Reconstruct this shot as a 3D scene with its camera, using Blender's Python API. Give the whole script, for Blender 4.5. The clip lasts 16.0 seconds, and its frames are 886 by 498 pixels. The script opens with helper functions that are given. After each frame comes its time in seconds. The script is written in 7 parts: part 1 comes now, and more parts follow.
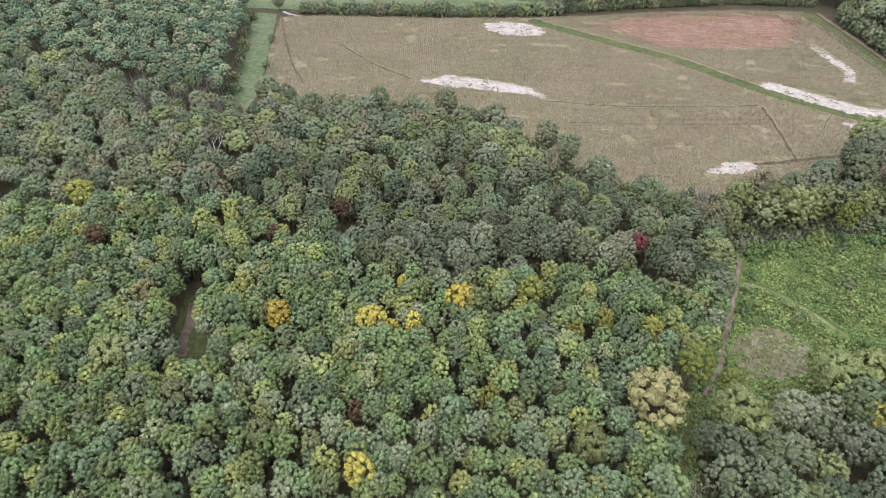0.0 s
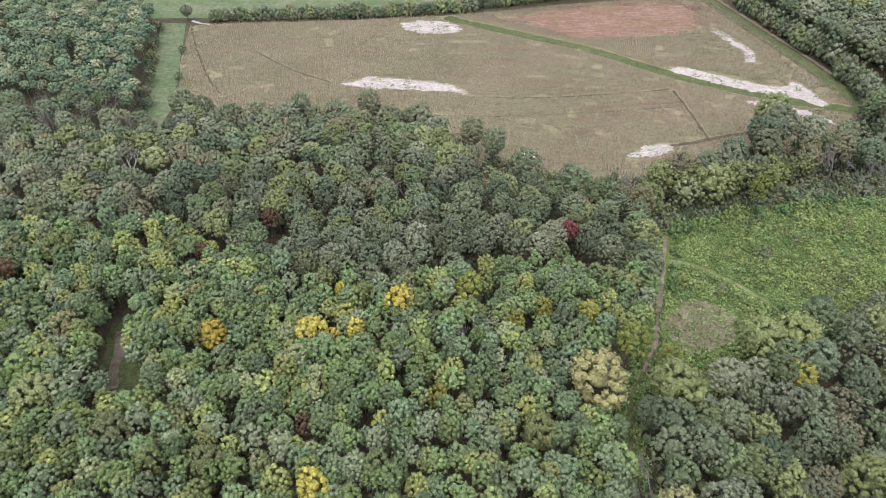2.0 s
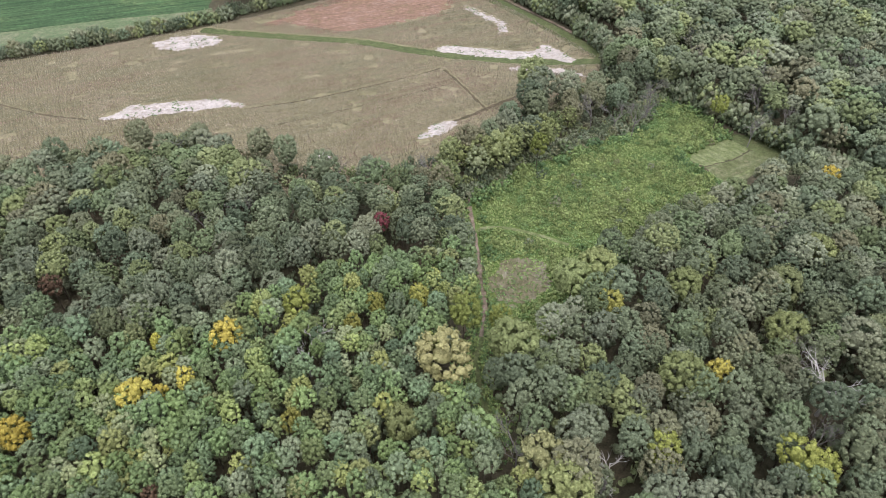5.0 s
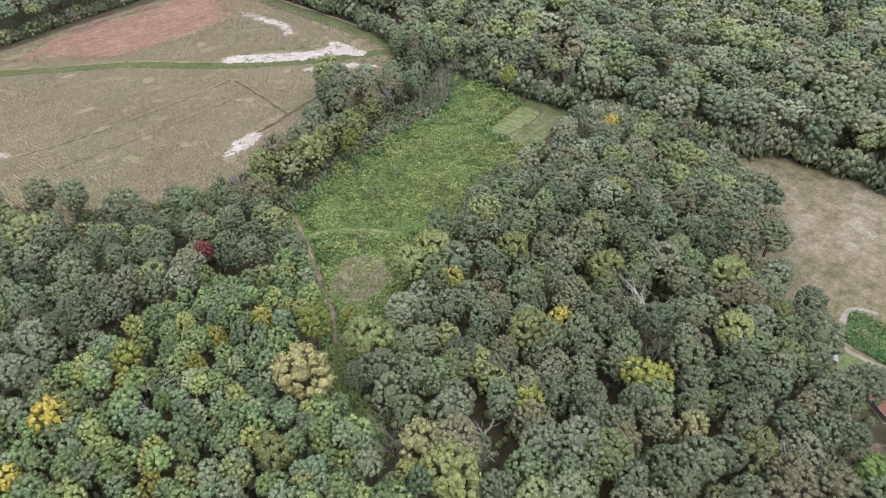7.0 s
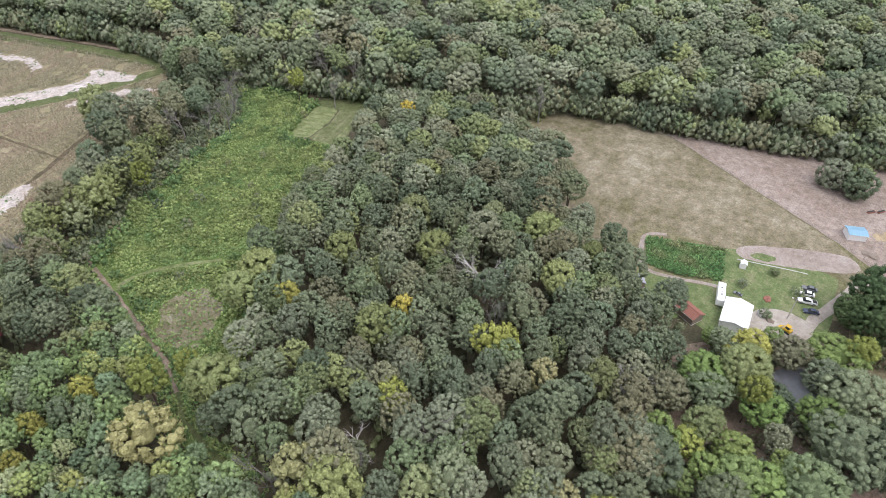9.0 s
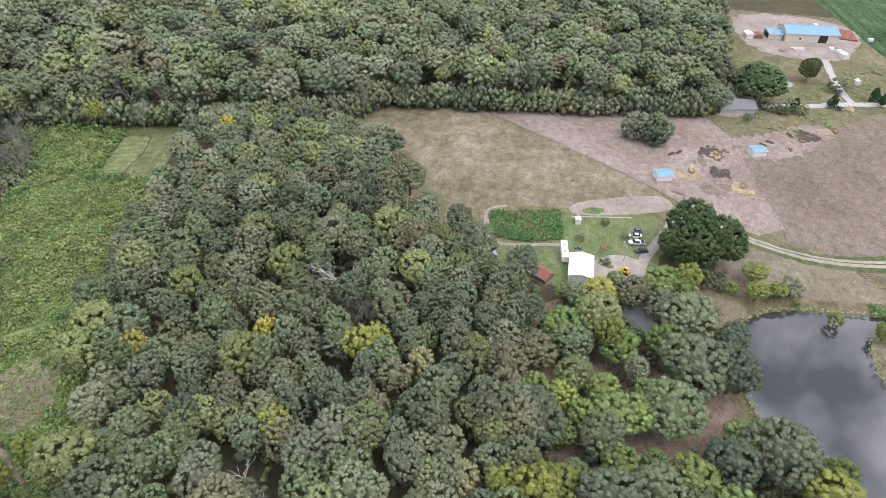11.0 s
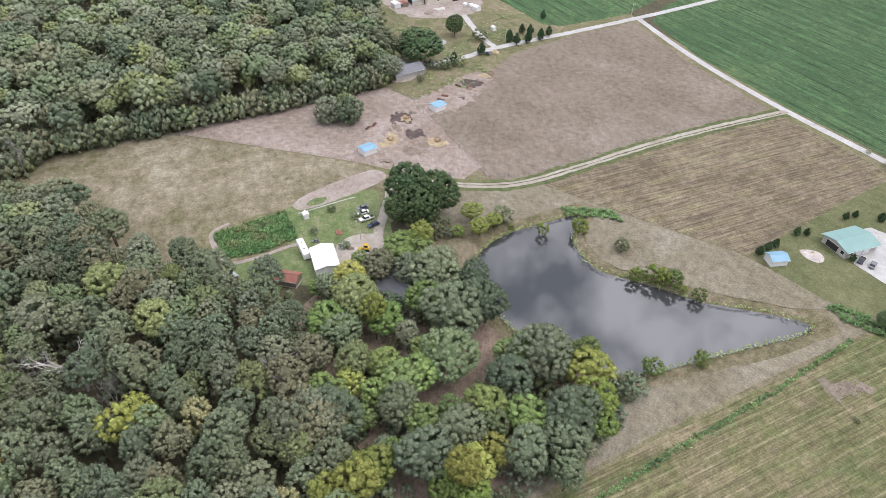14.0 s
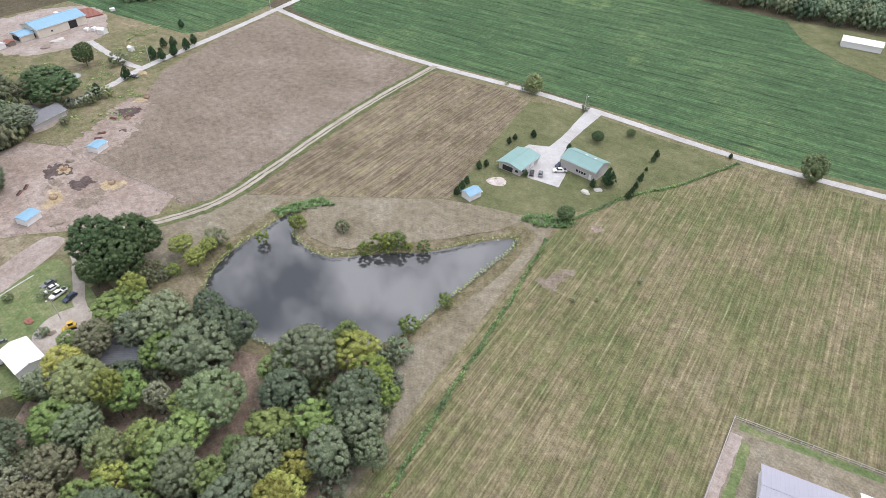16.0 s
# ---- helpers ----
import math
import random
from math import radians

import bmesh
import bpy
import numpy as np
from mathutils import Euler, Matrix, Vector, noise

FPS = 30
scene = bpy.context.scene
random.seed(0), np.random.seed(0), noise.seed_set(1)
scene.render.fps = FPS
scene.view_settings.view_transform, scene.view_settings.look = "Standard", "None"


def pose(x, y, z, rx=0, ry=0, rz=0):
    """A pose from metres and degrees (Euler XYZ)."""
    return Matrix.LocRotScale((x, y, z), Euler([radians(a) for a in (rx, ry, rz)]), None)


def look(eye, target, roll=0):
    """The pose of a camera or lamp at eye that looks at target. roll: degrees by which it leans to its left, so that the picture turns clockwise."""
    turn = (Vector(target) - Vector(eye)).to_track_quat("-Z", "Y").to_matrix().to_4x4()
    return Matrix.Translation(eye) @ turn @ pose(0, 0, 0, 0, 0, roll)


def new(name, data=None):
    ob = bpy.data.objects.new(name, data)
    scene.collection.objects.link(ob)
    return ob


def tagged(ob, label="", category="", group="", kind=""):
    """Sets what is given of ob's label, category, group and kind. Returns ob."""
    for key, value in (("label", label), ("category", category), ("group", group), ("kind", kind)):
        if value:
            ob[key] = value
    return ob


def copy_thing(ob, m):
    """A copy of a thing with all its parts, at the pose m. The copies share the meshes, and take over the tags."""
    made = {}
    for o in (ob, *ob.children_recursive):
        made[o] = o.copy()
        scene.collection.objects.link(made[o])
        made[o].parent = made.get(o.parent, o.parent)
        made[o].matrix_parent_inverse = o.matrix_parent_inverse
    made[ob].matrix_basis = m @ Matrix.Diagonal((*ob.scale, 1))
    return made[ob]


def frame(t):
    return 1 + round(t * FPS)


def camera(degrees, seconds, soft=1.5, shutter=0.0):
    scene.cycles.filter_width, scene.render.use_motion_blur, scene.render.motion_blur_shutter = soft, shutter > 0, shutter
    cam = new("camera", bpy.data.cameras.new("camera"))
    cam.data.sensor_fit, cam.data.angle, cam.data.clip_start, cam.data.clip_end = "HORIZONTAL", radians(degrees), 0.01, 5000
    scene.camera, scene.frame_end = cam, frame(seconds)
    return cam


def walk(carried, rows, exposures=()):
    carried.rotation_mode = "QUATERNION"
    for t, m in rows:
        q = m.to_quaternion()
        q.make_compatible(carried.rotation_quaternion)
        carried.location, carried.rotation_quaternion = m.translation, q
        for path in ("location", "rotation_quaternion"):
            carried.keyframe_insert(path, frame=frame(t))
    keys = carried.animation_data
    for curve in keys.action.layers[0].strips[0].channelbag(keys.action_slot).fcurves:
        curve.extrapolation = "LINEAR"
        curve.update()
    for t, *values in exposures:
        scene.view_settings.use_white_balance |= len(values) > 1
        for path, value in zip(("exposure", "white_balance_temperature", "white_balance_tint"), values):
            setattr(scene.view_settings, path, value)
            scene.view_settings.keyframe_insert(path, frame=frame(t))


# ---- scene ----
# ---- camera: a drone hovering at 125 m that pans to its right ----
cam = camera(70.66, 16.0, soft=0.75)
# seconds, x, y, z, yaw, pitch, roll
PATH = [
    (0.0, -0.03, -2.53, 124.9, 8.66, -39.80, 1.25),
    (0.5, -0.05, -2.40, 124.9, 7.54, -39.76, 1.27),
    (1.0, -0.07, -2.27, 124.9, 5.57, -39.75, 1.27),
    (1.5, -0.09, -2.14, 124.9, 3.56, -39.74, 1.29),
    (2.0, -0.11, -2.02, 124.9, 1.01, -39.72, 1.30),
    (2.5, -0.13, -1.88, 124.95, -1.79, -39.71, 1.32),
    (3.0, -0.16, -1.73, 124.95, -4.86, -39.70, 1.32),
    (3.5, -0.19, -1.57, 125.0, -8.29, -39.70, 1.31),
    (6.0, -0.33, -0.68, 125.2, -30.01, -39.73, 1.23),
    (6.5, -0.34, -0.51, 125.2, -35.05, -39.74, 1.22),
    (7.0, -0.33, -0.34, 125.2, -40.19, -39.74, 1.20),
    (7.5, -0.31, -0.17, 125.15, -45.14, -39.74, 1.21),
    (8.0, -0.27, -0.01, 125.1, -50.24, -39.73, 1.21),
    (8.5, -0.22, 0.16, 125.1, -55.37, -39.73, 1.23),
    (9.0, -0.16, 0.34, 125.0, -60.51, -39.72, 1.23),
    (11.5, 0.15, 1.28, 124.8, -82.12, -39.68, 1.12),
    (12.0, 0.19, 1.45, 124.85, -86.39, -39.70, 1.17),
    (12.5, 0.22, 1.59, 124.95, -91.47, -39.73, 1.22),
    (13.0, 0.23, 1.71, 125.0, -96.83, -39.75, 1.27),
    (13.5, 0.24, 1.81, 125.0, -102.42, -39.74, 1.27),
    (14.0, 0.27, 1.89, 124.97, -108.79, -39.73, 1.27),
    (14.5, 0.30, 1.95, 125.0, -115.94, -39.74, 1.30),
    (15.0, 0.34, 1.99, 124.95, -123.92, -39.71, 1.31),
    (15.5, 0.39, 2.03, 124.97, -132.17, -39.70, 1.33),
    (16.0, 0.44, 2.06, 124.95, -140.69, -39.67, 1.33),
]
walk(cam, [(t, pose(x, y, z, 90 + p, 0, yaw) @ pose(0, 0, 0, 0, 0, roll)) for t, x, y, z, yaw, p, roll in PATH],
     exposures=[(0.0, 0.0, 6550, 16), (16.0, 0.0, 6550, 16)])

# ---- light: a bright, cloudy early autumn day ----
world = bpy.data.worlds.new("cloudy_sky")
scene.world = world
world.use_nodes = True
wn, wl = world.node_tree.nodes, world.node_tree.links
wn.clear()
w_out, w_bg = wn.new("ShaderNodeOutputWorld"), wn.new("ShaderNodeBackground")
w_sky = wn.new("ShaderNodeTexSky")
w_sky.sky_type, w_sky.sun_disc = "NISHITA", False
w_sky.sun_elevation, w_sky.sun_rotation = radians(60), radians(198)
w_co, w_noise = wn.new("ShaderNodeTexCoord"), wn.new("ShaderNodeTexNoise")
w_noise.inputs["Scale"].default_value, w_noise.inputs["Detail"].default_value = 4.5, 7.0
w_noise.inputs["Roughness"].default_value = 0.55
w_ramp = wn.new("ShaderNodeValToRGB")  # grey cloud bellies to bright cloud
w_ramp.color_ramp.elements[0].position, w_ramp.color_ramp.elements[0].color = 0.46, (0.42, 0.48, 0.58, 1)
w_ramp.color_ramp.elements[1].position, w_ramp.color_ramp.elements[1].color = 0.62, (2.6, 2.7, 2.85, 1)
w_dim = wn.new("ShaderNodeVectorMath")
w_dim.operation = "SCALE"
w_dim.inputs["Scale"].default_value = 0.09
w_mix = wn.new("ShaderNodeMix")
w_mix.data_type = "RGBA"
w_mix.inputs["Factor"].default_value = 0.86
wl.new(w_co.outputs["Generated"], w_noise.inputs["Vector"])
wl.new(w_noise.outputs["Fac"], w_ramp.inputs["Fac"])
wl.new(w_sky.outputs["Color"], w_dim.inputs[0])
wl.new(w_dim.outputs["Vector"], w_mix.inputs["A"])
wl.new(w_ramp.outputs["Color"], w_mix.inputs["B"])
# an overcast sky is brightest overhead
w_xyz, w_up, w_all = wn.new("ShaderNodeSeparateXYZ"), wn.new("ShaderNodeMapRange"), wn.new("ShaderNodeVectorMath")
w_up.inputs["From Min"].default_value, w_up.inputs["From Max"].default_value = 0.0, 1.0
w_up.inputs["To Min"].default_value, w_up.inputs["To Max"].default_value = 0.34, 1.5
w_all.operation = "SCALE"
wl.new(w_co.outputs["Generated"], w_xyz.inputs[0])
wl.new(w_xyz.outputs["Z"], w_up.inputs["Value"])
wl.new(w_mix.outputs["Result"], w_all.inputs[0])
wl.new(w_up.outputs["Result"], w_all.inputs["Scale"])
wl.new(w_all.outputs["Vector"], w_bg.inputs["Color"])
wl.new(w_bg.outputs["Background"], w_out.inputs["Surface"])
w_bg.inputs["Strength"].default_value = 1.2

sun = new("sun", bpy.data.lights.new("sun", "SUN"))
sun.data.energy, sun.data.angle, sun.data.color = 1.5, radians(40), (1.0, 0.96, 0.90)
sun.matrix_world = look((0, 0, 400), (0.31 * 200, 0.95 * 200, 54))
# ---- small tools ----
from mathutils.geometry import tessellate_polygon

rng = np.random.default_rng(7)


def inside(poly, pts):
    """Which of the points lie in the polygon."""
    p, q = np.asarray(poly, float), np.asarray(pts, float)
    hit = np.zeros(len(q), bool)
    for (x0, y0), (x1, y1) in zip(p, np.roll(p, -1, 0)):
        cross = (y0 > q[:, 1]) != (y1 > q[:, 1])
        with np.errstate(divide="ignore", invalid="ignore"):
            hit ^= cross & (q[:, 0] < (x1 - x0) * (q[:, 1] - y0) / (y1 - y0) + x0)
    return hit


def away(line, pts, closed=False):
    """The distance of the points from a line of corners."""
    p, q = np.asarray(line, float), np.asarray(pts, float)
    best = np.full(len(q), 1e9)
    ends = np.roll(p, -1, 0) if closed else p[1:]
    for a, b in zip(p if closed else p[:-1], ends):
        d = b - a
        s = np.clip(((q - a) @ d) / max(d @ d, 1e-9), 0, 1)
        best = np.minimum(best, np.hypot(*(q - a - s[:, None] * d).T))
    return best


def rounded(line, closed=True, times=2):
    """Cut the corners of a line."""
    p = np.asarray(line, float)
    for _ in range(times):
        nxt = np.roll(p, -1, 0) if closed else p[1:]
        cur = p if closed else p[:-1]
        cut = np.stack([0.75 * cur + 0.25 * nxt, 0.25 * cur + 0.75 * nxt], 1).reshape(-1, 2)
        p = cut if closed else np.vstack([p[:1], cut, p[-1:]])
    return p


def ragged(line, step, much, closed=True):
    """Split a line finely and let it wander a little."""
    p = np.asarray(line, float)
    out = []
    for a, b in zip(p if closed else p[:-1], np.roll(p, -1, 0) if closed else p[1:]):
        n = max(1, int(np.hypot(*(b - a)) / step))
        out += [a + (b - a) * k / n for k in range(n)]
    if not closed:
        out.append(p[-1])
    out = np.array(out)
    return out + much * np.array([[noise.noise((x * 0.23, y * 0.23, 3)) + 0.6 * noise.noise((x * 0.9, y * 0.9, 8)),
                                   noise.noise((x * 0.23, y * 0.23, 17)) + 0.6 * noise.noise((x * 0.9, y * 0.9, 29))] for x, y in out])


def mesh_np(name, verts, tris, material, tint=None, smooth=False):
    """A mesh from arrays of corners and triangles."""
    me = bpy.data.meshes.new(name)
    verts, tris = np.asarray(verts, np.float32), np.asarray(tris, np.int32)
    me.vertices.add(len(verts))
    me.vertices.foreach_set("co", verts.ravel())
    me.loops.add(tris.size)
    me.loops.foreach_set("vertex_index", tris.ravel())
    me.polygons.add(len(tris))
    me.polygons.foreach_set("loop_start", np.arange(0, tris.size, 3, dtype=np.int32))
    me.polygons.foreach_set("use_smooth", np.full(len(tris), smooth))
    if tint is not None:
        me.attributes.new("tint", "FLOAT", "POINT").data.foreach_set("value", np.asarray(tint, np.float32))
    me.update(calc_edges=True)
    me.materials.append(material)
    return me


def part(name, bm, material, parent=None, label="", smooth=False):
    """Link a bmesh as one mesh object under a thing or a part."""
    me = bpy.data.meshes.new(name)
    bmesh.ops.recalc_face_normals(bm, faces=bm.faces)
    bm.to_mesh(me)
    bm.free()
    me.materials.append(material)
    if smooth:
        me.polygons.foreach_set("use_smooth", np.full(len(me.polygons), True))
    ob = new(name, me)
    ob.parent = parent
    return tagged(ob, label)


def box(x0, x1, y0, y1, z0, z1, bm=None, bevel=0.0):
    bm = bm or bmesh.new()
    made = bmesh.ops.create_cube(bm, size=1.0, matrix=Matrix.LocRotScale(
        ((x0 + x1) / 2, (y0 + y1) / 2, (z0 + z1) / 2), None, (x1 - x0, y1 - y0, z1 - z0)))
    if bevel:
        edges = {e for v in made["verts"] for e in v.link_edges}
        bmesh.ops.bevel(bm, geom=list(edges), offset=bevel, segments=2, affect="EDGES", profile=0.6)
    return bm


def tube(bm, a, b, ra, rb, sides=6):
    """A tapered stick from a to b."""
    a, b = Vector(a), Vector(b)
    turn = (b - a).to_track_quat("Z", "Y")
    rings = []
    for c, r in ((a, ra), (b, rb)):
        rings.append([bm.verts.new(c + turn @ Vector((r * math.cos(k * math.tau / sides), r * math.sin(k * math.tau / sides), 0))) for k in range(sides)])
    for k in range(sides):
        bm.faces.new((rings[0][k], rings[0][(k + 1) % sides], rings[1][(k + 1) % sides], rings[1][k]))
    bm.faces.new(rings[1])
    bm.faces.new(rings[0][::-1])
    return bm


def polytube(line, radius, sides=4, closed=False):
    """A wire or hoop that runs through points, in one piece."""
    bm = bmesh.new()
    pts = [Vector(p) for p in line]
    rings = []
    for k, p in enumerate(pts):
        a = pts[k - 1] if k or closed else p
        b = pts[(k + 1) % len(pts)] if k + 1 < len(pts) or closed else p
        turn = (b - a).to_track_quat("Z", "Y")
        rings.append([bm.verts.new(p + turn @ Vector((radius * math.cos(q * math.tau / sides), radius * math.sin(q * math.tau / sides), 0))) for q in range(sides)])
    for k in range(len(pts) if closed else len(pts) - 1):
        r0, r1 = rings[k], rings[(k + 1) % len(pts)]
        for q in range(sides):
            bm.faces.new((r0[q], r0[(q + 1) % sides], r1[(q + 1) % sides], r1[q]))
    return bm


def empty(name, m):
    ob = new(name)
    ob.empty_display_size = 0.5
    ob.matrix_world = m
    return ob


def sheet(name, outline, z, material, label, category="ground", holes=()):
    """A flat piece of ground, as one mesh."""
    rings = [[Vector((x, y, 0)) for x, y in ring] for ring in (outline, *holes)]
    flat = [v for ring in rings for v in ring]
    tris = np.array([t for t in tessellate_polygon(rings)])
    v = np.array([(p.x, p.y, z) for p in flat])
    a, b, c = v[tris[:, 0]], v[tris[:, 1]], v[tris[:, 2]]
    down = np.cross(b - a, c - a)[:, 2] < 0
    tris[down] = tris[down][:, ::-1]
    return tagged(new(name, mesh_np(name, v, tris, material)), label, category, kind="structure")


def ribbon(name, line, width, z, material, label, category="road", much=0.25):
    """A strip of ground along a line."""
    p = rounded(line, closed=False, times=2)
    p = ragged(p, 1.5, 0.0, closed=False)
    d = np.gradient(p, axis=0)
    d /= np.hypot(*d.T)[:, None] + 1e-9
    n = np.stack([-d[:, 1], d[:, 0]], 1)
    w = width / 2 * np.ones(len(p))
    wob = lambda s: np.array([much * (noise.noise((x * 0.3, y * 0.3, s)) + 0.5 * noise.noise((x * 1.1, y * 1.1, s + 5))) for x, y in p])
    left, right = p + n * (w + wob(2))[:, None], p - n * (w + wob(9))[:, None]
    v = np.vstack([left, right])
    v = np.column_stack([v, np.full(len(v), z)])
    k = np.arange(len(p) - 1)
    m = len(p)
    tris = np.vstack([np.stack([k + m, k + m + 1, k], 1), np.stack([k + 1, k, k + m + 1], 1)])
    return tagged(new(name, mesh_np(name, v, tris, material)), label, category, kind="structure")


def scatter(poly, gap, jitter=0.32, bars=(), seed=1):
    """Points about a gap apart that fill a polygon."""
    r = np.random.default_rng(seed)
    p = np.asarray(poly, float)
    lo, hi = p.min(0), p.max(0)
    rows = np.arange(lo[1], hi[1], gap * 0.866)
    pts = np.vstack([np.column_stack([np.arange(lo[0] + (k % 2) * gap / 2, hi[0], gap), np.full(len(np.arange(lo[0] + (k % 2) * gap / 2, hi[0], gap)), y)]) for k, y in enumerate(rows)])
    pts = pts + r.uniform(-jitter, jitter, pts.shape) * gap
    keep = inside(p, pts)
    for bar in bars:
        keep &= ~bar(pts)
    return pts[keep]


# ---- materials ----
def nodes_of(name):
    m = bpy.data.materials.new(name)
    m.use_nodes = True
    n, l = m.node_tree.nodes, m.node_tree.links
    b = n["Principled BSDF"]
    return m, n, l, b


def ramp_of(n, stops, mode="LINEAR"):
    r = n.new("ShaderNodeValToRGB")
    r.color_ramp.interpolation = mode
    e = r.color_ramp.elements
    while len(e) < len(stops):
        e.new(0.5)
    for el, (at, c) in zip(e, stops):
        el.position, el.color = at, (*c, 1)
    return r


def noise_of(n, l, co, scale, detail=4.0, rough=0.6):
    t = n.new("ShaderNodeTexNoise")
    t.inputs["Scale"].default_value, t.inputs["Detail"].default_value, t.inputs["Roughness"].default_value = scale, detail, rough
    l.new(co, t.inputs["Vector"])
    return t.outputs["Fac"]


def calc(n, l, op, a, b=None, c=None, clamp=False):
    m = n.new("ShaderNodeMath")
    m.operation, m.use_clamp = op, clamp
    for slot, v in zip(m.inputs, (a, b, c)):
        if v is None:
            continue
        if isinstance(v, (int, float)):
            slot.default_value = v
        else:
            l.new(v, slot)
    return m.outputs[0]


def times(n, l, colour, value):
    m = n.new("ShaderNodeVectorMath")
    m.operation = "SCALE"
    l.new(colour, m.inputs[0])
    l.new(value, m.inputs["Scale"])
    return m.outputs["Vector"]


def mixed(n, l, fac, a, b):
    m = n.new("ShaderNodeMix")
    m.data_type = "RGBA"
    for slot, v in ((m.inputs["Factor"], fac), (m.inputs["A"], a), (m.inputs["B"], b)):
        if isinstance(v, (int, float)):
            slot.default_value = v
        elif isinstance(v, tuple):
            slot.default_value = (*v, 1)
        else:
            l.new(v, slot)
    return m.outputs["Result"]


def land(name, stops, big=28.0, mid=5.0, fine=0.7, contrast=0.5, rows=(), spots=None, bump=0.5, rough=0.95, clumps=1.0, combed=None):
    """Ground cover: colours in large drifts and small patches, fine grain, and rows where a machine has gone.
    rows: (degrees, metres apart, strength, colour, thinness). spots: (metres, threshold, colour). combed: (degrees, metres wide, metres long, strength)."""
    m, n, l, b = nodes_of(name)
    co = n.new("ShaderNodeNewGeometry").outputs["Position"]
    f_big, f_mid = noise_of(n, l, co, 1 / big, 7, 0.62), noise_of(n, l, co, 1 / mid, 8, 0.72)
    f_fine = noise_of(n, l, co, 1 / fine, 4, 0.7)
    blend = calc(n, l, "ADD", calc(n, l, "MULTIPLY", f_big, 0.55), calc(n, l, "MULTIPLY", f_mid, 0.45))
    stretch = calc(n, l, "MULTIPLY_ADD", calc(n, l, "SUBTRACT", blend, 0.5), 3.6, 0.5, clamp=True)
    colour = ramp_of(n, stops)
    l.new(stretch, colour.inputs["Fac"])
    colour = colour.outputs["Color"]
    if spots:
        size, over, spot = spots
        f = noise_of(n, l, co, 1 / size, 5, 0.7)
        f = calc(n, l, "MULTIPLY", calc(n, l, "SUBTRACT", f, over), 9.0, clamp=True)
        colour = mixed(n, l, f, colour, spot)
    for angle, gap, strength, tone, thin in rows:
        xyz = n.new("ShaderNodeSeparateXYZ")
        l.new(co, xyz.inputs[0])
        u = calc(n, l, "ADD", calc(n, l, "MULTIPLY", xyz.outputs[0], -math.sin(radians(angle))), calc(n, l, "MULTIPLY", xyz.outputs[1], math.cos(radians(angle))))
        v = calc(n, l, "ADD", calc(n, l, "MULTIPLY", xyz.outputs[0], math.cos(radians(angle))), calc(n, l, "MULTIPLY", xyz.outputs[1], math.sin(radians(angle))))
        u = calc(n, l, "ADD", u, calc(n, l, "MULTIPLY", f_big, gap * 0.5))
        pair = n.new("ShaderNodeCombineXYZ")
        l.new(calc(n, l, "MULTIPLY", u, 1.7 / gap), pair.inputs[0])
        l.new(calc(n, l, "MULTIPLY", v, 0.07), pair.inputs[1])
        streak = noise_of(n, l, pair.outputs[0], 1.0, 4, 0.7)
        wave = calc(n, l, "MULTIPLY_ADD", calc(n, l, "SINE", calc(n, l, "MULTIPLY", u, math.tau / gap)), 0.5, 0.5)
        wave = calc(n, l, "POWER", wave, thin)
        where = calc(n, l, "MULTIPLY", calc(n, l, "SUBTRACT", streak, 0.42), 6.0, clamp=True)
        f = calc(n, l, "MULTIPLY", calc(n, l, "MULTIPLY", wave, where), strength, clamp=True)
        colour = mixed(n, l, f, colour, tone)
    grain = calc(n, l, "MULTIPLY_ADD", calc(n, l, "SUBTRACT", f_fine, 0.5), 4 * contrast, 1.0)
    if combed:
        angle, wide, long, much = combed
        turned = n.new("ShaderNodeMapping")
        turned.inputs["Rotation"].default_value = (0, 0, -radians(angle))
        l.new(co, turned.inputs["Vector"])
        pull = n.new("ShaderNodeVectorMath")
        pull.operation = "MULTIPLY"
        pull.inputs[1].default_value = (1 / long, 1 / wide, 1)
        l.new(turned.outputs[0], pull.inputs[0])
        lines = noise_of(n, l, pull.outputs["Vector"], 1.0, 3, 0.6)
        grain = calc(n, l, "MULTIPLY", grain, calc(n, l, "MULTIPLY_ADD", calc(n, l, "SUBTRACT", lines, 0.5), 4 * much, 1.0))
    clump = noise_of(n, l, co, 0.42, 5, 0.72)
    grain = calc(n, l, "MULTIPLY", grain, calc(n, l, "MULTIPLY_ADD", calc(n, l, "SUBTRACT", clump, 0.5), 1.5 * clumps, 1.0))
    colour = times(n, l, colour, grain)
    l.new(colour, b.inputs["Base Color"])
    b.inputs["Roughness"].default_value = rough
    b.inputs["Specular IOR Level"].default_value = 0.15
    if bump:
        bp = n.new("ShaderNodeBump")
        bp.inputs["Strength"].default_value, bp.inputs["Distance"].default_value = bump, 0.25
        l.new(f_fine, bp.inputs["Height"])
        l.new(bp.outputs["Normal"], b.inputs["Normal"])
    return m


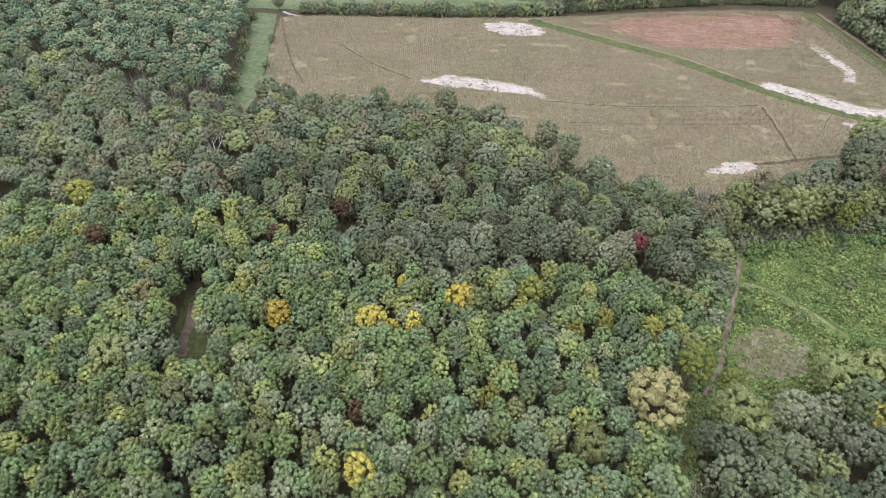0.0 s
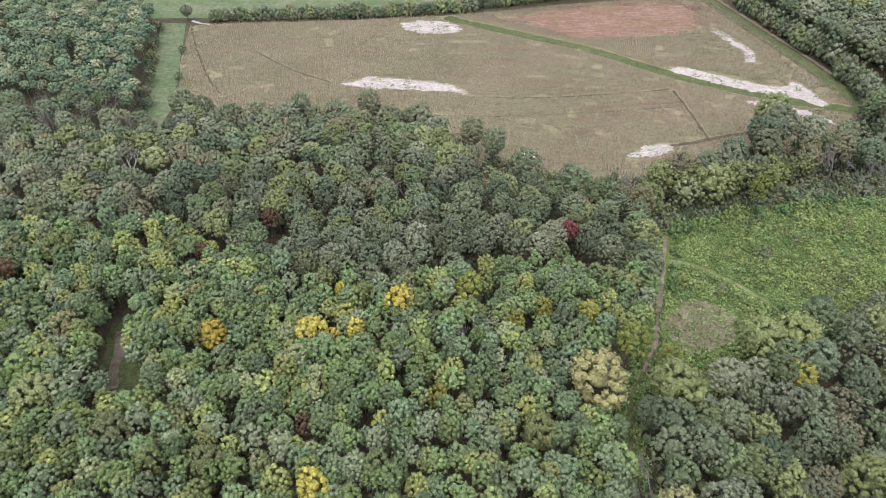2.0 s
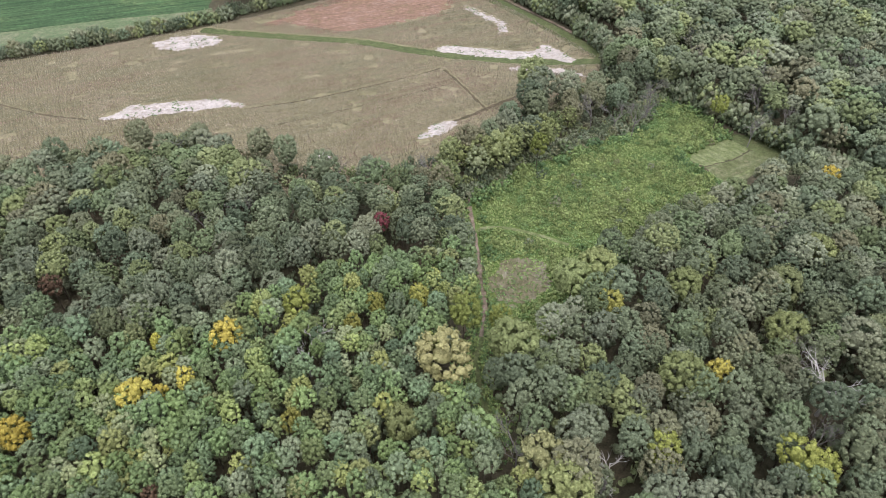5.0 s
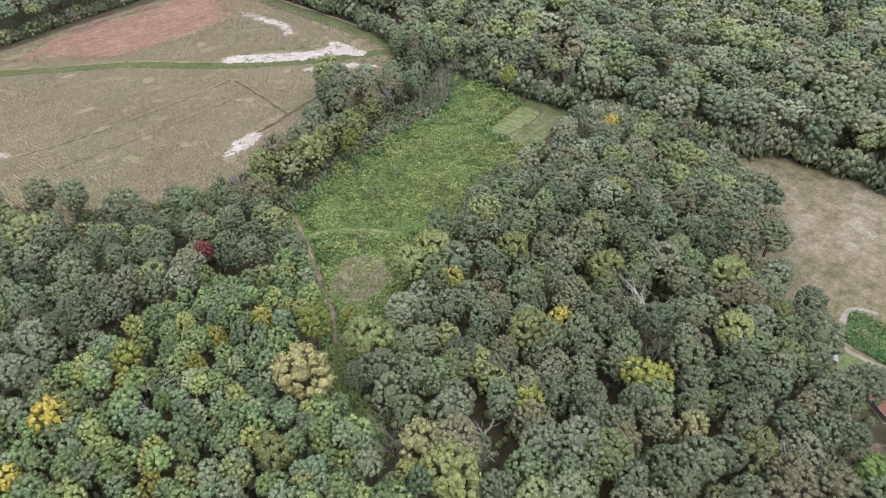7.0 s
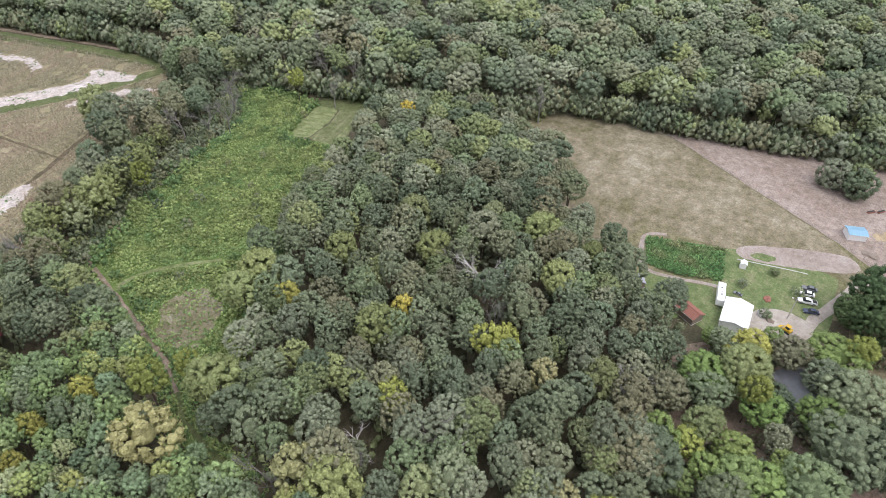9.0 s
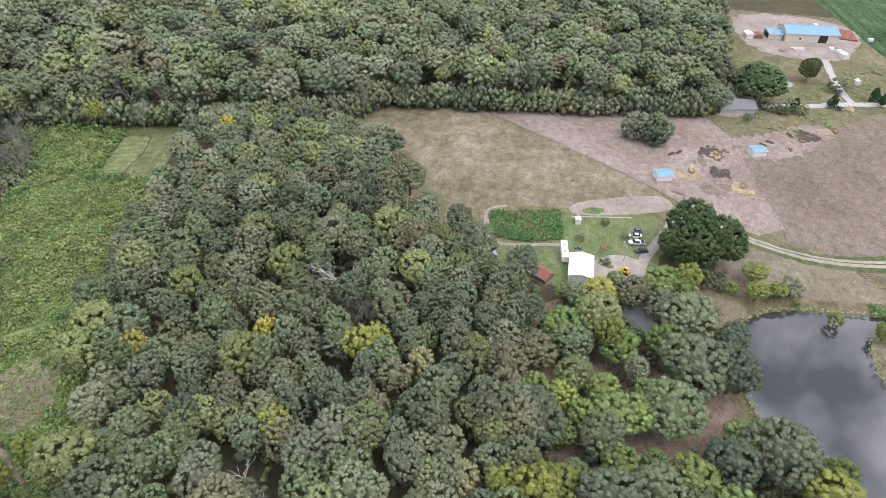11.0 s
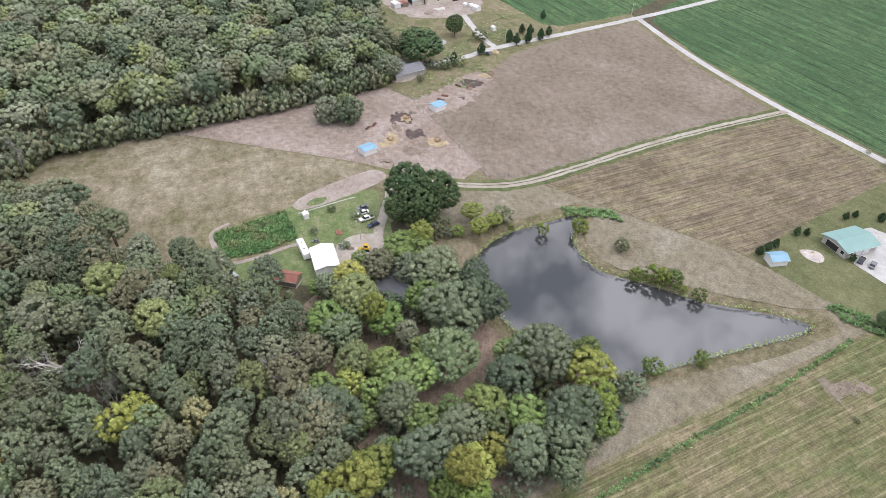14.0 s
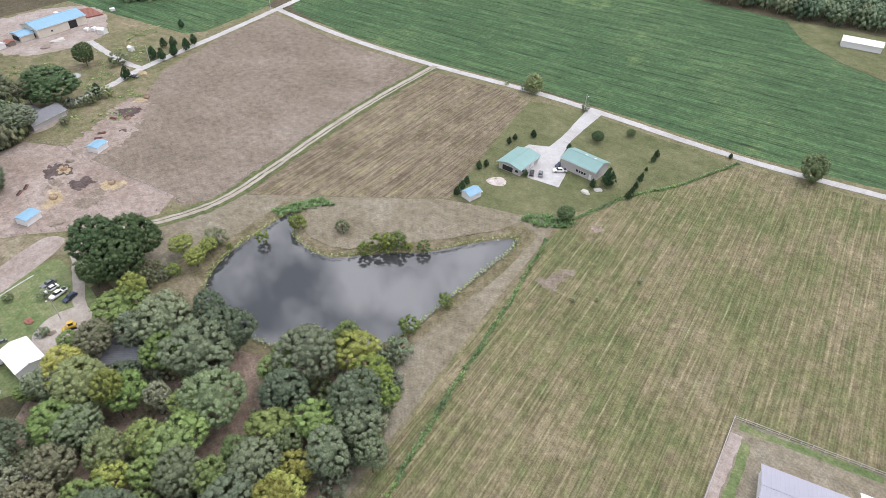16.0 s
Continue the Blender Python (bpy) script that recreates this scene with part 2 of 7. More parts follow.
def leaves(name, stops, spread=0.45, rough=0.55, mottle=1.0, own=False):
    """Foliage: a colour for each tree, lighter and darker leaf clumps in it."""
    m, n, l, b = nodes_of(name)
    tint, info, geo = n.new("ShaderNodeAttribute"), n.new("ShaderNodeObjectInfo"), n.new("ShaderNodeNewGeometry")
    tint.attribute_name = "tint"
    which = tint.outputs["Fac"] if own else calc(n, l, "FRACT", calc(n, l, "ADD", tint.outputs["Fac"], info.outputs["Random"]))
    colour = ramp_of(n, stops)
    l.new(which, colour.inputs["Fac"])
    # how light the whole tree is, told apart from its hue
    whole = calc(n, l, "FRACT", calc(n, l, "MULTIPLY", which, 7.31))
    each = calc(n, l, "MULTIPLY_ADD", calc(n, l, "SUBTRACT", geo.outputs["Random Per Island"], 0.5), 2 * spread, 1.0)
    each = calc(n, l, "MULTIPLY", each, calc(n, l, "MULTIPLY_ADD", whole, 0.52, 0.76))
    soft = noise_of(n, l, geo.outputs["Position"], 0.6, 3)
    each = calc(n, l, "MULTIPLY", each, calc(n, l, "MULTIPLY_ADD", soft, 0.7, 0.65))
    # single leaves; shade in the openings between them is put into the colour
    blade = noise_of(n, l, geo.outputs["Position"], 2.6, 5, 0.75)
    gap_shade = calc(n, l, "MAXIMUM", calc(n, l, "MULTIPLY_ADD", calc(n, l, "SUBTRACT", blade, 0.5), 3.2 * mottle, 0.96), 0.15)
    each = calc(n, l, "MULTIPLY", each, gap_shade)
    c = times(n, l, colour.outputs["Color"], each)
    l.new(c, b.inputs["Base Color"])
    b.inputs["Roughness"].default_value = rough
    b.inputs["Specular IOR Level"].default_value = 0.06
    bp = n.new("ShaderNodeBump")
    bp.inputs["Strength"].default_value, bp.inputs["Distance"].default_value = 0.7, 0.35
    l.new(blade, bp.inputs["Height"])
    l.new(bp.outputs["Normal"], b.inputs["Normal"])
    return m


def plain(name, colour, rough=0.6, metal=0.0, wear=0.12, size=0.8, dirt=None, ribs=None, spec=0.4):
    """Paint, sheet metal, timber: one colour with grain, grime and, for sheet metal, ribs (axis, metres apart)."""
    m, n, l, b = nodes_of(name)
    co = n.new("ShaderNodeTexCoord").outputs["Object"]
    f1, f2 = noise_of(n, l, co, 1 / size, 4), noise_of(n, l, co, 8 / size, 3)
    v = calc(n, l, "ADD", calc(n, l, "MULTIPLY_ADD", calc(n, l, "SUBTRACT", f1, 0.5), 2 * wear, 1.0), calc(n, l, "MULTIPLY", calc(n, l, "SUBTRACT", f2, 0.5), wear))
    base = n.new("ShaderNodeRGB")
    base.outputs[0].default_value = (*colour, 1)
    c = times(n, l, base.outputs[0], v)
    if dirt:
        f = calc(n, l, "MULTIPLY", calc(n, l, "SUBTRACT", f1, 0.55), 4.0, clamp=True)
        c = mixed(n, l, f, c, dirt)
    l.new(c, b.inputs["Base Color"])
    b.inputs["Roughness"].default_value, b.inputs["Metallic"].default_value = rough, metal
    b.inputs["Specular IOR Level"].default_value = spec
    if ribs:
        axis, gap = ribs
        xyz = n.new("ShaderNodeSeparateXYZ")
        l.new(co, xyz.inputs[0])
        w = calc(n, l, "POWER", calc(n, l, "MULTIPLY_ADD", calc(n, l, "SINE", calc(n, l, "MULTIPLY", xyz.outputs[axis], math.tau / gap)), 0.5, 0.5), 6.0)
        bp = n.new("ShaderNodeBump")
        bp.inputs["Strength"].default_value, bp.inputs["Distance"].default_value = 0.6, 0.05
        l.new(w, bp.inputs["Height"])
        l.new(bp.outputs["Normal"], b.inputs["Normal"])
    return m
# litter colour is darkened to deepen the shade between crowns
M_litter = land("shade_dark_leaf_litter", [(0.0, (0.060, 0.062, 0.036)), (0.5, (0.085, 0.076, 0.048)), (1.0, (0.12, 0.098, 0.066))], 22, 4, 0.6, 0.4)
M_clearing = land("bare_woodland_floor", [(0.0, (0.14, 0.115, 0.08)), (0.5, (0.22, 0.168, 0.13)), (1.0, (0.30, 0.23, 0.185))], 12, 3, 0.6, 0.4, spots=(3.0, 0.58, (0.10, 0.115, 0.05)))
M_grass = land("rough_grass", [(0.0, (0.113, 0.122, 0.056)), (0.5, (0.166, 0.153, 0.086)), (1.0, (0.227, 0.194, 0.132))], 25, 4, 0.7, 0.45)
M_corn = land("corn_stubble_soil", [(0.0, (0.190, 0.175, 0.101)), (0.5, (0.247, 0.220, 0.136)), (1.0, (0.299, 0.260, 0.174))], 34, 5, 0.7, 0.4, rows=[(12, 1.6, 0.35, (0.100, 0.075, 0.046), 2.0)])
M_cornleaf = leaves("dry_corn_leaf", [(0.0, (0.321, 0.227, 0.188)), (0.22, (0.359, 0.279, 0.224)), (0.45, (0.391, 0.333, 0.261)), (0.65, (0.327, 0.302, 0.212)), (0.82, (0.370, 0.343, 0.265)), (1.0, (0.252, 0.259, 0.170))], 0.14, 0.8, mottle=0.7, own=True)
M_redcrop = land("ripe_red_crop", [(0.0, (0.199, 0.151, 0.089)), (0.5, (0.251, 0.155, 0.114)), (1.0, (0.294, 0.204, 0.160))], 20, 5, 0.7, 0.3, rows=[(12, 1.6, 0.3, (0.133, 0.090, 0.059), 2.0)], combed=(12, 0.8, 20.0, 0.3))
# dark earth colour that also stands for shade between tall corn
M_gapshade = land("brown_earth_and_gap_shade", [(0.0, (0.075, 0.068, 0.040)), (0.5, (0.11, 0.090, 0.058)), (1.0, (0.16, 0.125, 0.085))], 6, 1.5, 0.5, 0.4)
M_sand = land("washed_sand", [(0.0, (0.340, 0.290, 0.244)), (0.5, (0.450, 0.399, 0.368)), (1.0, (0.538, 0.493, 0.475))], 7, 2, 0.5, 0.22, spots=(2.6, 0.58, (0.19, 0.19, 0.09)))
M_ditch = land("grassed_waterway", [(0.0, (0.072, 0.092, 0.038)), (0.5, (0.102, 0.124, 0.053)), (1.0, (0.149, 0.152, 0.076))], 18, 3, 0.6, 0.5)
M_lane = land("mown_grass_lane", [(0.0, (0.091, 0.144, 0.067)), (0.5, (0.138, 0.178, 0.095)), (1.0, (0.221, 0.220, 0.145))], 14, 2.5, 0.6, 0.35)
M_meadow = land("weedy_meadow", [(0.0, (0.066, 0.122, 0.035)), (0.5, (0.109, 0.165, 0.048)), (1.0, (0.166, 0.189, 0.065))], 16, 3, 0.7, 0.6)
M_weed = leaves("tall_weed_leaf", [(0.0, (0.094, 0.156, 0.076)), (0.3, (0.161, 0.255, 0.104)), (0.65, (0.247, 0.310, 0.119)), (1.0, (0.286, 0.346, 0.144))], 0.3, 0.7, mottle=0.7, own=True)
M_dead_weed = land("faded_weed_patch", [(0.0, (0.120, 0.118, 0.060)), (0.5, (0.185, 0.165, 0.105)), (1.0, (0.270, 0.258, 0.195))], 8, 1.6, 0.4, 0.5, spots=(3.0, 0.60, (0.145, 0.110, 0.080)))
M_plot = land("pale_seed_plot", [(0.0, (0.128, 0.153, 0.061)), (0.5, (0.170, 0.196, 0.090)), (1.0, (0.246, 0.264, 0.144))], 6, 1.5, 0.5, 0.4, rows=[(105, 3.0, 0.6, (0.093, 0.119, 0.040), 2.0)], spots=(1.5, 0.60, (0.085, 0.111, 0.036)))
M_mown = land("mown_plot", [(0.0, (0.101, 0.123, 0.050)), (0.6, (0.133, 0.146, 0.071)), (1.0, (0.180, 0.176, 0.101))], 8, 2, 0.5, 0.35, rows=[(12, 5, 0.45, (0.230, 0.246, 0.137), 3.0)])
M_track = land("bare_earth_track", [(0.0, (0.155, 0.125, 0.085)), (0.5, (0.22, 0.172, 0.13)), (1.0, (0.29, 0.235, 0.19))], 8, 2, 0.5, 0.3)
M_past_a = land("dry_hay_pasture", [(0.0, (0.127, 0.118, 0.063)), (0.45, (0.194, 0.168, 0.112)), (0.75, (0.248, 0.218, 0.155)), (1.0, (0.294, 0.269, 0.204))], 24, 6, 0.7, 0.35, spots=(9.0, 0.62, (0.108, 0.109, 0.048)))
M_past_b = land("trampled_pink_earth", [(0.0, (0.205, 0.159, 0.128)), (0.5, (0.272, 0.220, 0.187)), (1.0, (0.341, 0.289, 0.255))], 20, 3, 0.6, 0.3, spots=(5.0, 0.66, (0.166, 0.139, 0.100)))
M_past_c = land("grazed_brown_pasture", [(0.0, (0.148, 0.123, 0.093)), (0.5, (0.193, 0.159, 0.125)), (1.0, (0.244, 0.210, 0.174))], 34, 4, 0.6, 0.4, spots=(2.0, 0.68, (0.311, 0.278, 0.240)))
M_field_d = land("cut_stubble_field", [(0.0, (0.115, 0.098, 0.064)), (0.4, (0.160, 0.130, 0.090)), (0.7, (0.195, 0.162, 0.112)), (1.0, (0.225, 0.202, 0.125))], 26, 5, 0.6, 0.4, rows=[(95, 3.4, 0.4, (0.095, 0.08, 0.06), 2.0), (95, 9.0, 0.4, (0.19, 0.175, 0.085), 2.0)], spots=(3.5, 0.62, (0.11, 0.085, 0.062)), combed=(95, 0.8, 14.0, 0.5))
M_lawn = land("farm_lawn", [(0.0, (0.082, 0.099, 0.042)), (0.5, (0.125, 0.132, 0.065)), (1.0, (0.176, 0.171, 0.094))], 18, 4, 0.6, 0.35, clumps=0.5)
M_farmgrass = land("worn_farm_grass", [(0.0, (0.085, 0.10, 0.045)), (0.4, (0.15, 0.145, 0.078)), (0.75, (0.21, 0.18, 0.115)), (1.0, (0.28, 0.235, 0.17))], 20, 4, 0.6, 0.4, spots=(4.0, 0.62, (0.085, 0.095, 0.045)))
M_yard = land("green_yard", [(0.0, (0.087, 0.131, 0.051)), (0.5, (0.140, 0.176, 0.076)), (1.0, (0.218, 0.216, 0.122))], 10, 2.5, 0.6, 0.35, clumps=0.6)
M_hay = land("cut_hay_field", [(0.0, (0.085, 0.105, 0.042)), (0.35, (0.130, 0.132, 0.062)), (0.65, (0.170, 0.145, 0.086)), (1.0, (0.225, 0.195, 0.125))], 30, 5, 0.6, 0.4, rows=[(97, 6.2, 0.55, (0.080, 0.112, 0.042), 2.0), (97, 2.05, 0.30, (0.34, 0.29, 0.19), 14.0), (97, 3.3, 0.34, (0.36, 0.31, 0.20), 20.0)], spots=(1.3, 0.60, (0.075, 0.062, 0.040)), combed=(97, 0.55, 16.0, 0.42))
M_bank = land("pond_bank_grass", [(0.0, (0.105, 0.099, 0.051)), (0.5, (0.162, 0.140, 0.086)), (1.0, (0.218, 0.184, 0.132))], 12, 3, 0.6, 0.4)
M_ochre = land("mown_pond_margin", [(0.0, (0.152, 0.130, 0.088)), (0.5, (0.206, 0.181, 0.132)), (1.0, (0.254, 0.233, 0.181))], 20, 4, 0.6, 0.35, spots=(6.0, 0.63, (0.138, 0.149, 0.072)))
M_soy = land("soybean_rows", [(0.0, (0.045, 0.088, 0.040)), (0.5, (0.062, 0.110, 0.050)), (0.85, (0.085, 0.135, 0.060)), (1.0, (0.14, 0.19, 0.085))], 60, 9, 0.8, 0.35, rows=[(7, 1.7, 0.7, (0.030, 0.060, 0.030), 1.5), (7, 7.5, 0.9, (0.020, 0.042, 0.020), 10.0), (7, 11.0, 0.6, (0.085, 0.165, 0.07), 3.0)], combed=(7, 0.9, 40.0, 0.35), spots=(55.0, 0.60, (0.150, 0.205, 0.085)))
M_gravel = land("pale_gravel", [(0.0, (0.347, 0.333, 0.314)), (0.5, (0.424, 0.415, 0.402)), (1.0, (0.484, 0.486, 0.480))], 15, 2, 0.35, 0.18, clumps=0.3)
M_lanegravel = land("tan_lane_gravel", [(0.0, (0.268, 0.232, 0.193)), (0.5, (0.352, 0.313, 0.270)), (1.0, (0.420, 0.389, 0.347))], 12, 2, 0.35, 0.22, spots=(1.6, 0.66, (0.137, 0.151, 0.077)), clumps=0.4)
M_dirt = land("worn_dirt", [(0.0, (0.236, 0.194, 0.163)), (0.5, (0.314, 0.266, 0.234)), (1.0, (0.384, 0.342, 0.315))], 10, 2, 0.4, 0.25, spots=(4.0, 0.64, (0.148, 0.180, 0.081)), clumps=0.5)
M_manure = land("dark_trampled_muck", [(0.0, (0.071, 0.055, 0.051)), (0.5, (0.096, 0.074, 0.069)), (1.0, (0.136, 0.105, 0.096))], 5, 1.5, 0.5, 0.4)
M_straw = land("spilled_hay", [(0.0, (0.30, 0.235, 0.145)), (1.0, (0.42, 0.34, 0.22))], 5, 1.2, 0.4, 0.35)
M_garden = land("garden_bed_soil", [(0.0, (0.09, 0.11, 0.04)), (1.0, (0.15, 0.13, 0.07))], 6, 1.5, 0.5, 0.4)

# young mixed wood: fresh and deep greens; oak wood: greyer and more olive
YOUNG = [(0.0, (0.196, 0.267, 0.137)), (0.14, (0.234, 0.321, 0.130)), (0.28, (0.171, 0.239, 0.146)), (0.40, (0.304, 0.362, 0.137)), (0.52, (0.187, 0.273, 0.121)),
         (0.64, (0.265, 0.308, 0.195)), (0.76, (0.352, 0.376, 0.130)), (0.88, (0.165, 0.232, 0.121)), (1.0, (0.234, 0.280, 0.178))]
OAKS = [(0.0, (0.164, 0.207, 0.132)), (0.14, (0.226, 0.261, 0.156)), (0.28, (0.148, 0.194, 0.124)), (0.40, (0.237, 0.261, 0.175)), (0.52, (0.169, 0.222, 0.120)),
        (0.64, (0.256, 0.292, 0.132)), (0.76, (0.189, 0.219, 0.150)), (0.88, (0.246, 0.237, 0.145)), (1.0, (0.156, 0.201, 0.124))]
M_leaf = leaves("oak_leaf", OAKS, 0.16, mottle=0.5)
M_young = leaves("young_leaf", YOUNG, 0.16, mottle=0.5)
M_yellow = leaves("yellow_leaf", [(0.0, (0.540, 0.425, 0.094)), (0.5, (0.575, 0.507, 0.132)), (1.0, (0.460, 0.437, 0.099))], 0.18, mottle=0.55)
M_lime = leaves("yellow_green_leaf", [(0.0, (0.230, 0.270, 0.081)), (0.5, (0.282, 0.305, 0.086)), (1.0, (0.322, 0.310, 0.092))], 0.18, mottle=0.55)
M_tan = leaves("fading_tan_leaf", [(0.0, (0.31, 0.315, 0.150)), (0.5, (0.37, 0.355, 0.185)), (1.0, (0.30, 0.285, 0.130))], 0.18, mottle=0.55)
M_crimson = leaves("crimson_leaf", [(0.0, (0.17, 0.050, 0.055)), (1.0, (0.22, 0.070, 0.080))], 0.18, mottle=0.55)
M_brownleaf = leaves("brown_leaf", [(0.0, (0.13, 0.085, 0.055)), (1.0, (0.17, 0.11, 0.075))], 0.18, mottle=0.55)
M_conifer = leaves("plantation_leaf", [(0.0, (0.121, 0.182, 0.118)), (0.4, (0.170, 0.230, 0.144)), (0.75, (0.213, 0.265, 0.153)), (1.0, (0.270, 0.285, 0.179))], 0.18, mottle=0.55)
M_cedar = leaves("cedar_leaf", [(0.0, (0.036, 0.072, 0.034)), (1.0, (0.055, 0.092, 0.042))], 0.18, mottle=0.55)
M_darkoak = leaves("dark_oak_leaf", [(0.0, (0.079, 0.127, 0.060)), (1.0, (0.113, 0.161, 0.072))], 0.18, mottle=0.55)
M_fresh = leaves("fresh_green_leaf", [(0.0, (0.151, 0.231, 0.074)), (0.4, (0.192, 0.268, 0.094)), (0.7, (0.232, 0.284, 0.098)), (1.0, (0.171, 0.242, 0.103))], 0.18, mottle=0.55)
M_willow = leaves("willow_leaf", [(0.0, (0.254, 0.279, 0.059)), (0.6, (0.186, 0.254, 0.068)), (1.0, (0.144, 0.201, 0.068))], 0.18, mottle=0.55)
M_greyleaf = leaves("grey_green_leaf", [(0.0, (0.132, 0.159, 0.086)), (1.0, (0.171, 0.193, 0.109))], 0.18, mottle=0.55)
M_gardenleaf = leaves("vegetable_leaf", [(0.0, (0.08, 0.165, 0.062)), (0.45, (0.11, 0.20, 0.075)), (0.75, (0.17, 0.20, 0.095)), (1.0, (0.22, 0.20, 0.12))], 0.45, own=True)
M_hedgeleaf = leaves("pale_olive_leaf", [(0.0, (0.202, 0.246, 0.111)), (0.5, (0.263, 0.294, 0.123)), (1.0, (0.228, 0.257, 0.147))], 0.18, mottle=0.55)
M_bark = plain("bark", (0.11, 0.09, 0.07), 0.9, wear=0.3, size=0.5, spec=0.1)
M_deadwood = plain("bleached_dead_wood", (0.44, 0.42, 0.40), 0.9, wear=0.2, size=0.5, spec=0.1)
M_greytwig = plain("bare_grey_twig", (0.21, 0.195, 0.185), 0.9, wear=0.25, size=0.5, spec=0.1)

# water: still, dark, mirrors the clouds
M_water, n_, l_, b_ = nodes_of("pond_water")
b_.inputs["Base Color"].default_value = (0.042, 0.045, 0.045, 1)
b_.inputs["Roughness"].default_value, b_.inputs["IOR"].default_value = 0.02, 1.5
b_.inputs["Specular IOR Level"].default_value = 1.0
# the farm pond's sky reflection is put into a pale base colour
M_pale_water, n_, l_, b_ = nodes_of("sky_pale_pond_water")
b_.inputs["Base Color"].default_value = (0.30, 0.31, 0.31, 1)
b_.inputs["Roughness"].default_value, b_.inputs["IOR"].default_value = 0.06, 1.6
# ---- the land ----
POND = rounded([(139, -57), (145, -69), (146, -82), (148, -97), (143, -95), (138, -89), (131, -87), (120, -88), (114, -95), (106, -104), (99, -110),
                (92, -122), (83, -135), (79.5, -133), (80, -115), (80.5, -99), (80, -79), (86, -69), (99, -58), (110, -52), (128, -50)])
BX0, BX1, BY0, BY1 = 68, 160, -148, -40

# pond basin: one metre steps, sloping banks
gx, gy = np.meshgrid(np.arange(BX0, BX1 + 1), np.arange(BY0, BY1 + 1))
gp = np.column_stack([gx.ravel(), gy.ravel()]).astype(float)
gd = away(POND, gp, closed=True) * np.where(inside(POND, gp), -1, 1)
wob = np.array([0.5 * noise.noise((x * 0.3, y * 0.3, 1)) for x, y in gp])
gz = np.interp(gd + wob, [-14, -4, 0, 1.2, 4.5], [-3.2, -1.9, -0.75, -0.35, 0.0])
edge = (gp[:, 0] == BX0) | (gp[:, 0] == BX1) | (gp[:, 1] == BY0) | (gp[:, 1] == BY1)
gz[edge] = 0
nx, ny = BX1 - BX0 + 1, BY1 - BY0 + 1
ii = (np.arange(ny - 1)[:, None] * nx + np.arange(nx - 1)).ravel()
basin = mesh_np("pond_bank", np.column_stack([gp, gz]), np.vstack([np.stack([ii, ii + 1, ii + nx + 1], 1), np.stack([ii, ii + nx + 1, ii + nx], 1)]), M_bank, smooth=True)
tagged(new("pond_bank", basin), "sloping grass and mud bank of the farm pond", "bank", kind="structure")
sheet("water", ragged(POND, 3, 0), -0.62, M_water, "still dark pond water mirroring grey clouds", "water")

# the ground reaches the horizon, with a hole for the basin
FAR = 3500
gv = [(x, y, 0) for y in (-FAR, BY0, BY1, FAR) for x in (-FAR, BX0, BX1, FAR)]
gf = [(r * 4 + c, r * 4 + c + 1, r * 4 + c + 5) for r in range(3) for c in range(3) if (r, c) != (1, 1)]
gf += [(r * 4 + c, r * 4 + c + 5, r * 4 + c + 4) for r in range(3) for c in range(3) if (r, c) != (1, 1)]
tagged(new("ground", mesh_np("ground", gv, gf, M_litter)), "brown leaf-littered forest floor and earth, darkened for tree shade", "ground", kind="structure")

def washed(name, outline, z, material, label, category, cell=0.7, deep_in=0.75, rag=1.0, wide=1.0):
    """A patch broken up at its rim and by what grows in it."""
    lo, hi = outline.min(0) - 2, outline.max(0) + 2
    ux, uy = np.meshgrid(np.arange(lo[0], hi[0], cell), np.arange(lo[1], hi[1], cell))
    q = np.column_stack([ux.ravel(), uy.ravel()])
    deep = away(outline, q, closed=True) * np.where(inside(outline, q), 1, -1)
    rough_ = rag * np.array([1.9 * noise.noise((x * 0.16 / wide, y * 0.3 / wide, 4)) + 1.5 * noise.noise((x * 0.55 / wide, y * 0.8 / wide, 11)) for x, y in q])
    q = q[deep + rough_ > deep_in]
    turn_ = rng.uniform(0, math.tau, len(q))
    v = np.stack([q + cell * 0.86 * np.column_stack([np.cos(turn_ + a), np.sin(turn_ + a)]) for a in np.arange(5) * math.tau / 5], 1).reshape(-1, 2)
    v = np.column_stack([v, z + 0.002 * np.repeat(rng.random(len(q)), 5)])
    i = 5 * np.arange(len(q))
    tris = np.vstack([np.stack([i, i + a, i + a + 1], 1) for a in (1, 2, 3)])
    return tagged(new(name, mesh_np(name, v, tris, material)), label, category, kind="structure")


WEST_LANE = [(-161, 332), (-148, 332), (-134, 284), (-121, 240), (-116, 205), (-124, 205), (-138, 250)]
CORN = [(-144, 327), (-139, 331), (-106, 337), (-55, 345), (-10, 355), (22, 365), (57, 378), (110, 394), (150, 399), (160, 360), (171, 300), (177, 254),
        (164, 226), (120, 212), (70, 180), (40, 172), (15, 180), (-10, 200), (-60, 206), (-112, 206), (-120, 242), (-134, 285)]
RED = [(20, 357), (60, 374), (100, 388), (143, 392), (137, 360), (130, 340), (100, 330), (73, 324), (45, 335)]
WATERWAY = [(-8, 352), (8, 343), (38, 327), (69, 312), (91, 292), (115, 276), (143, 261), (176, 252)]
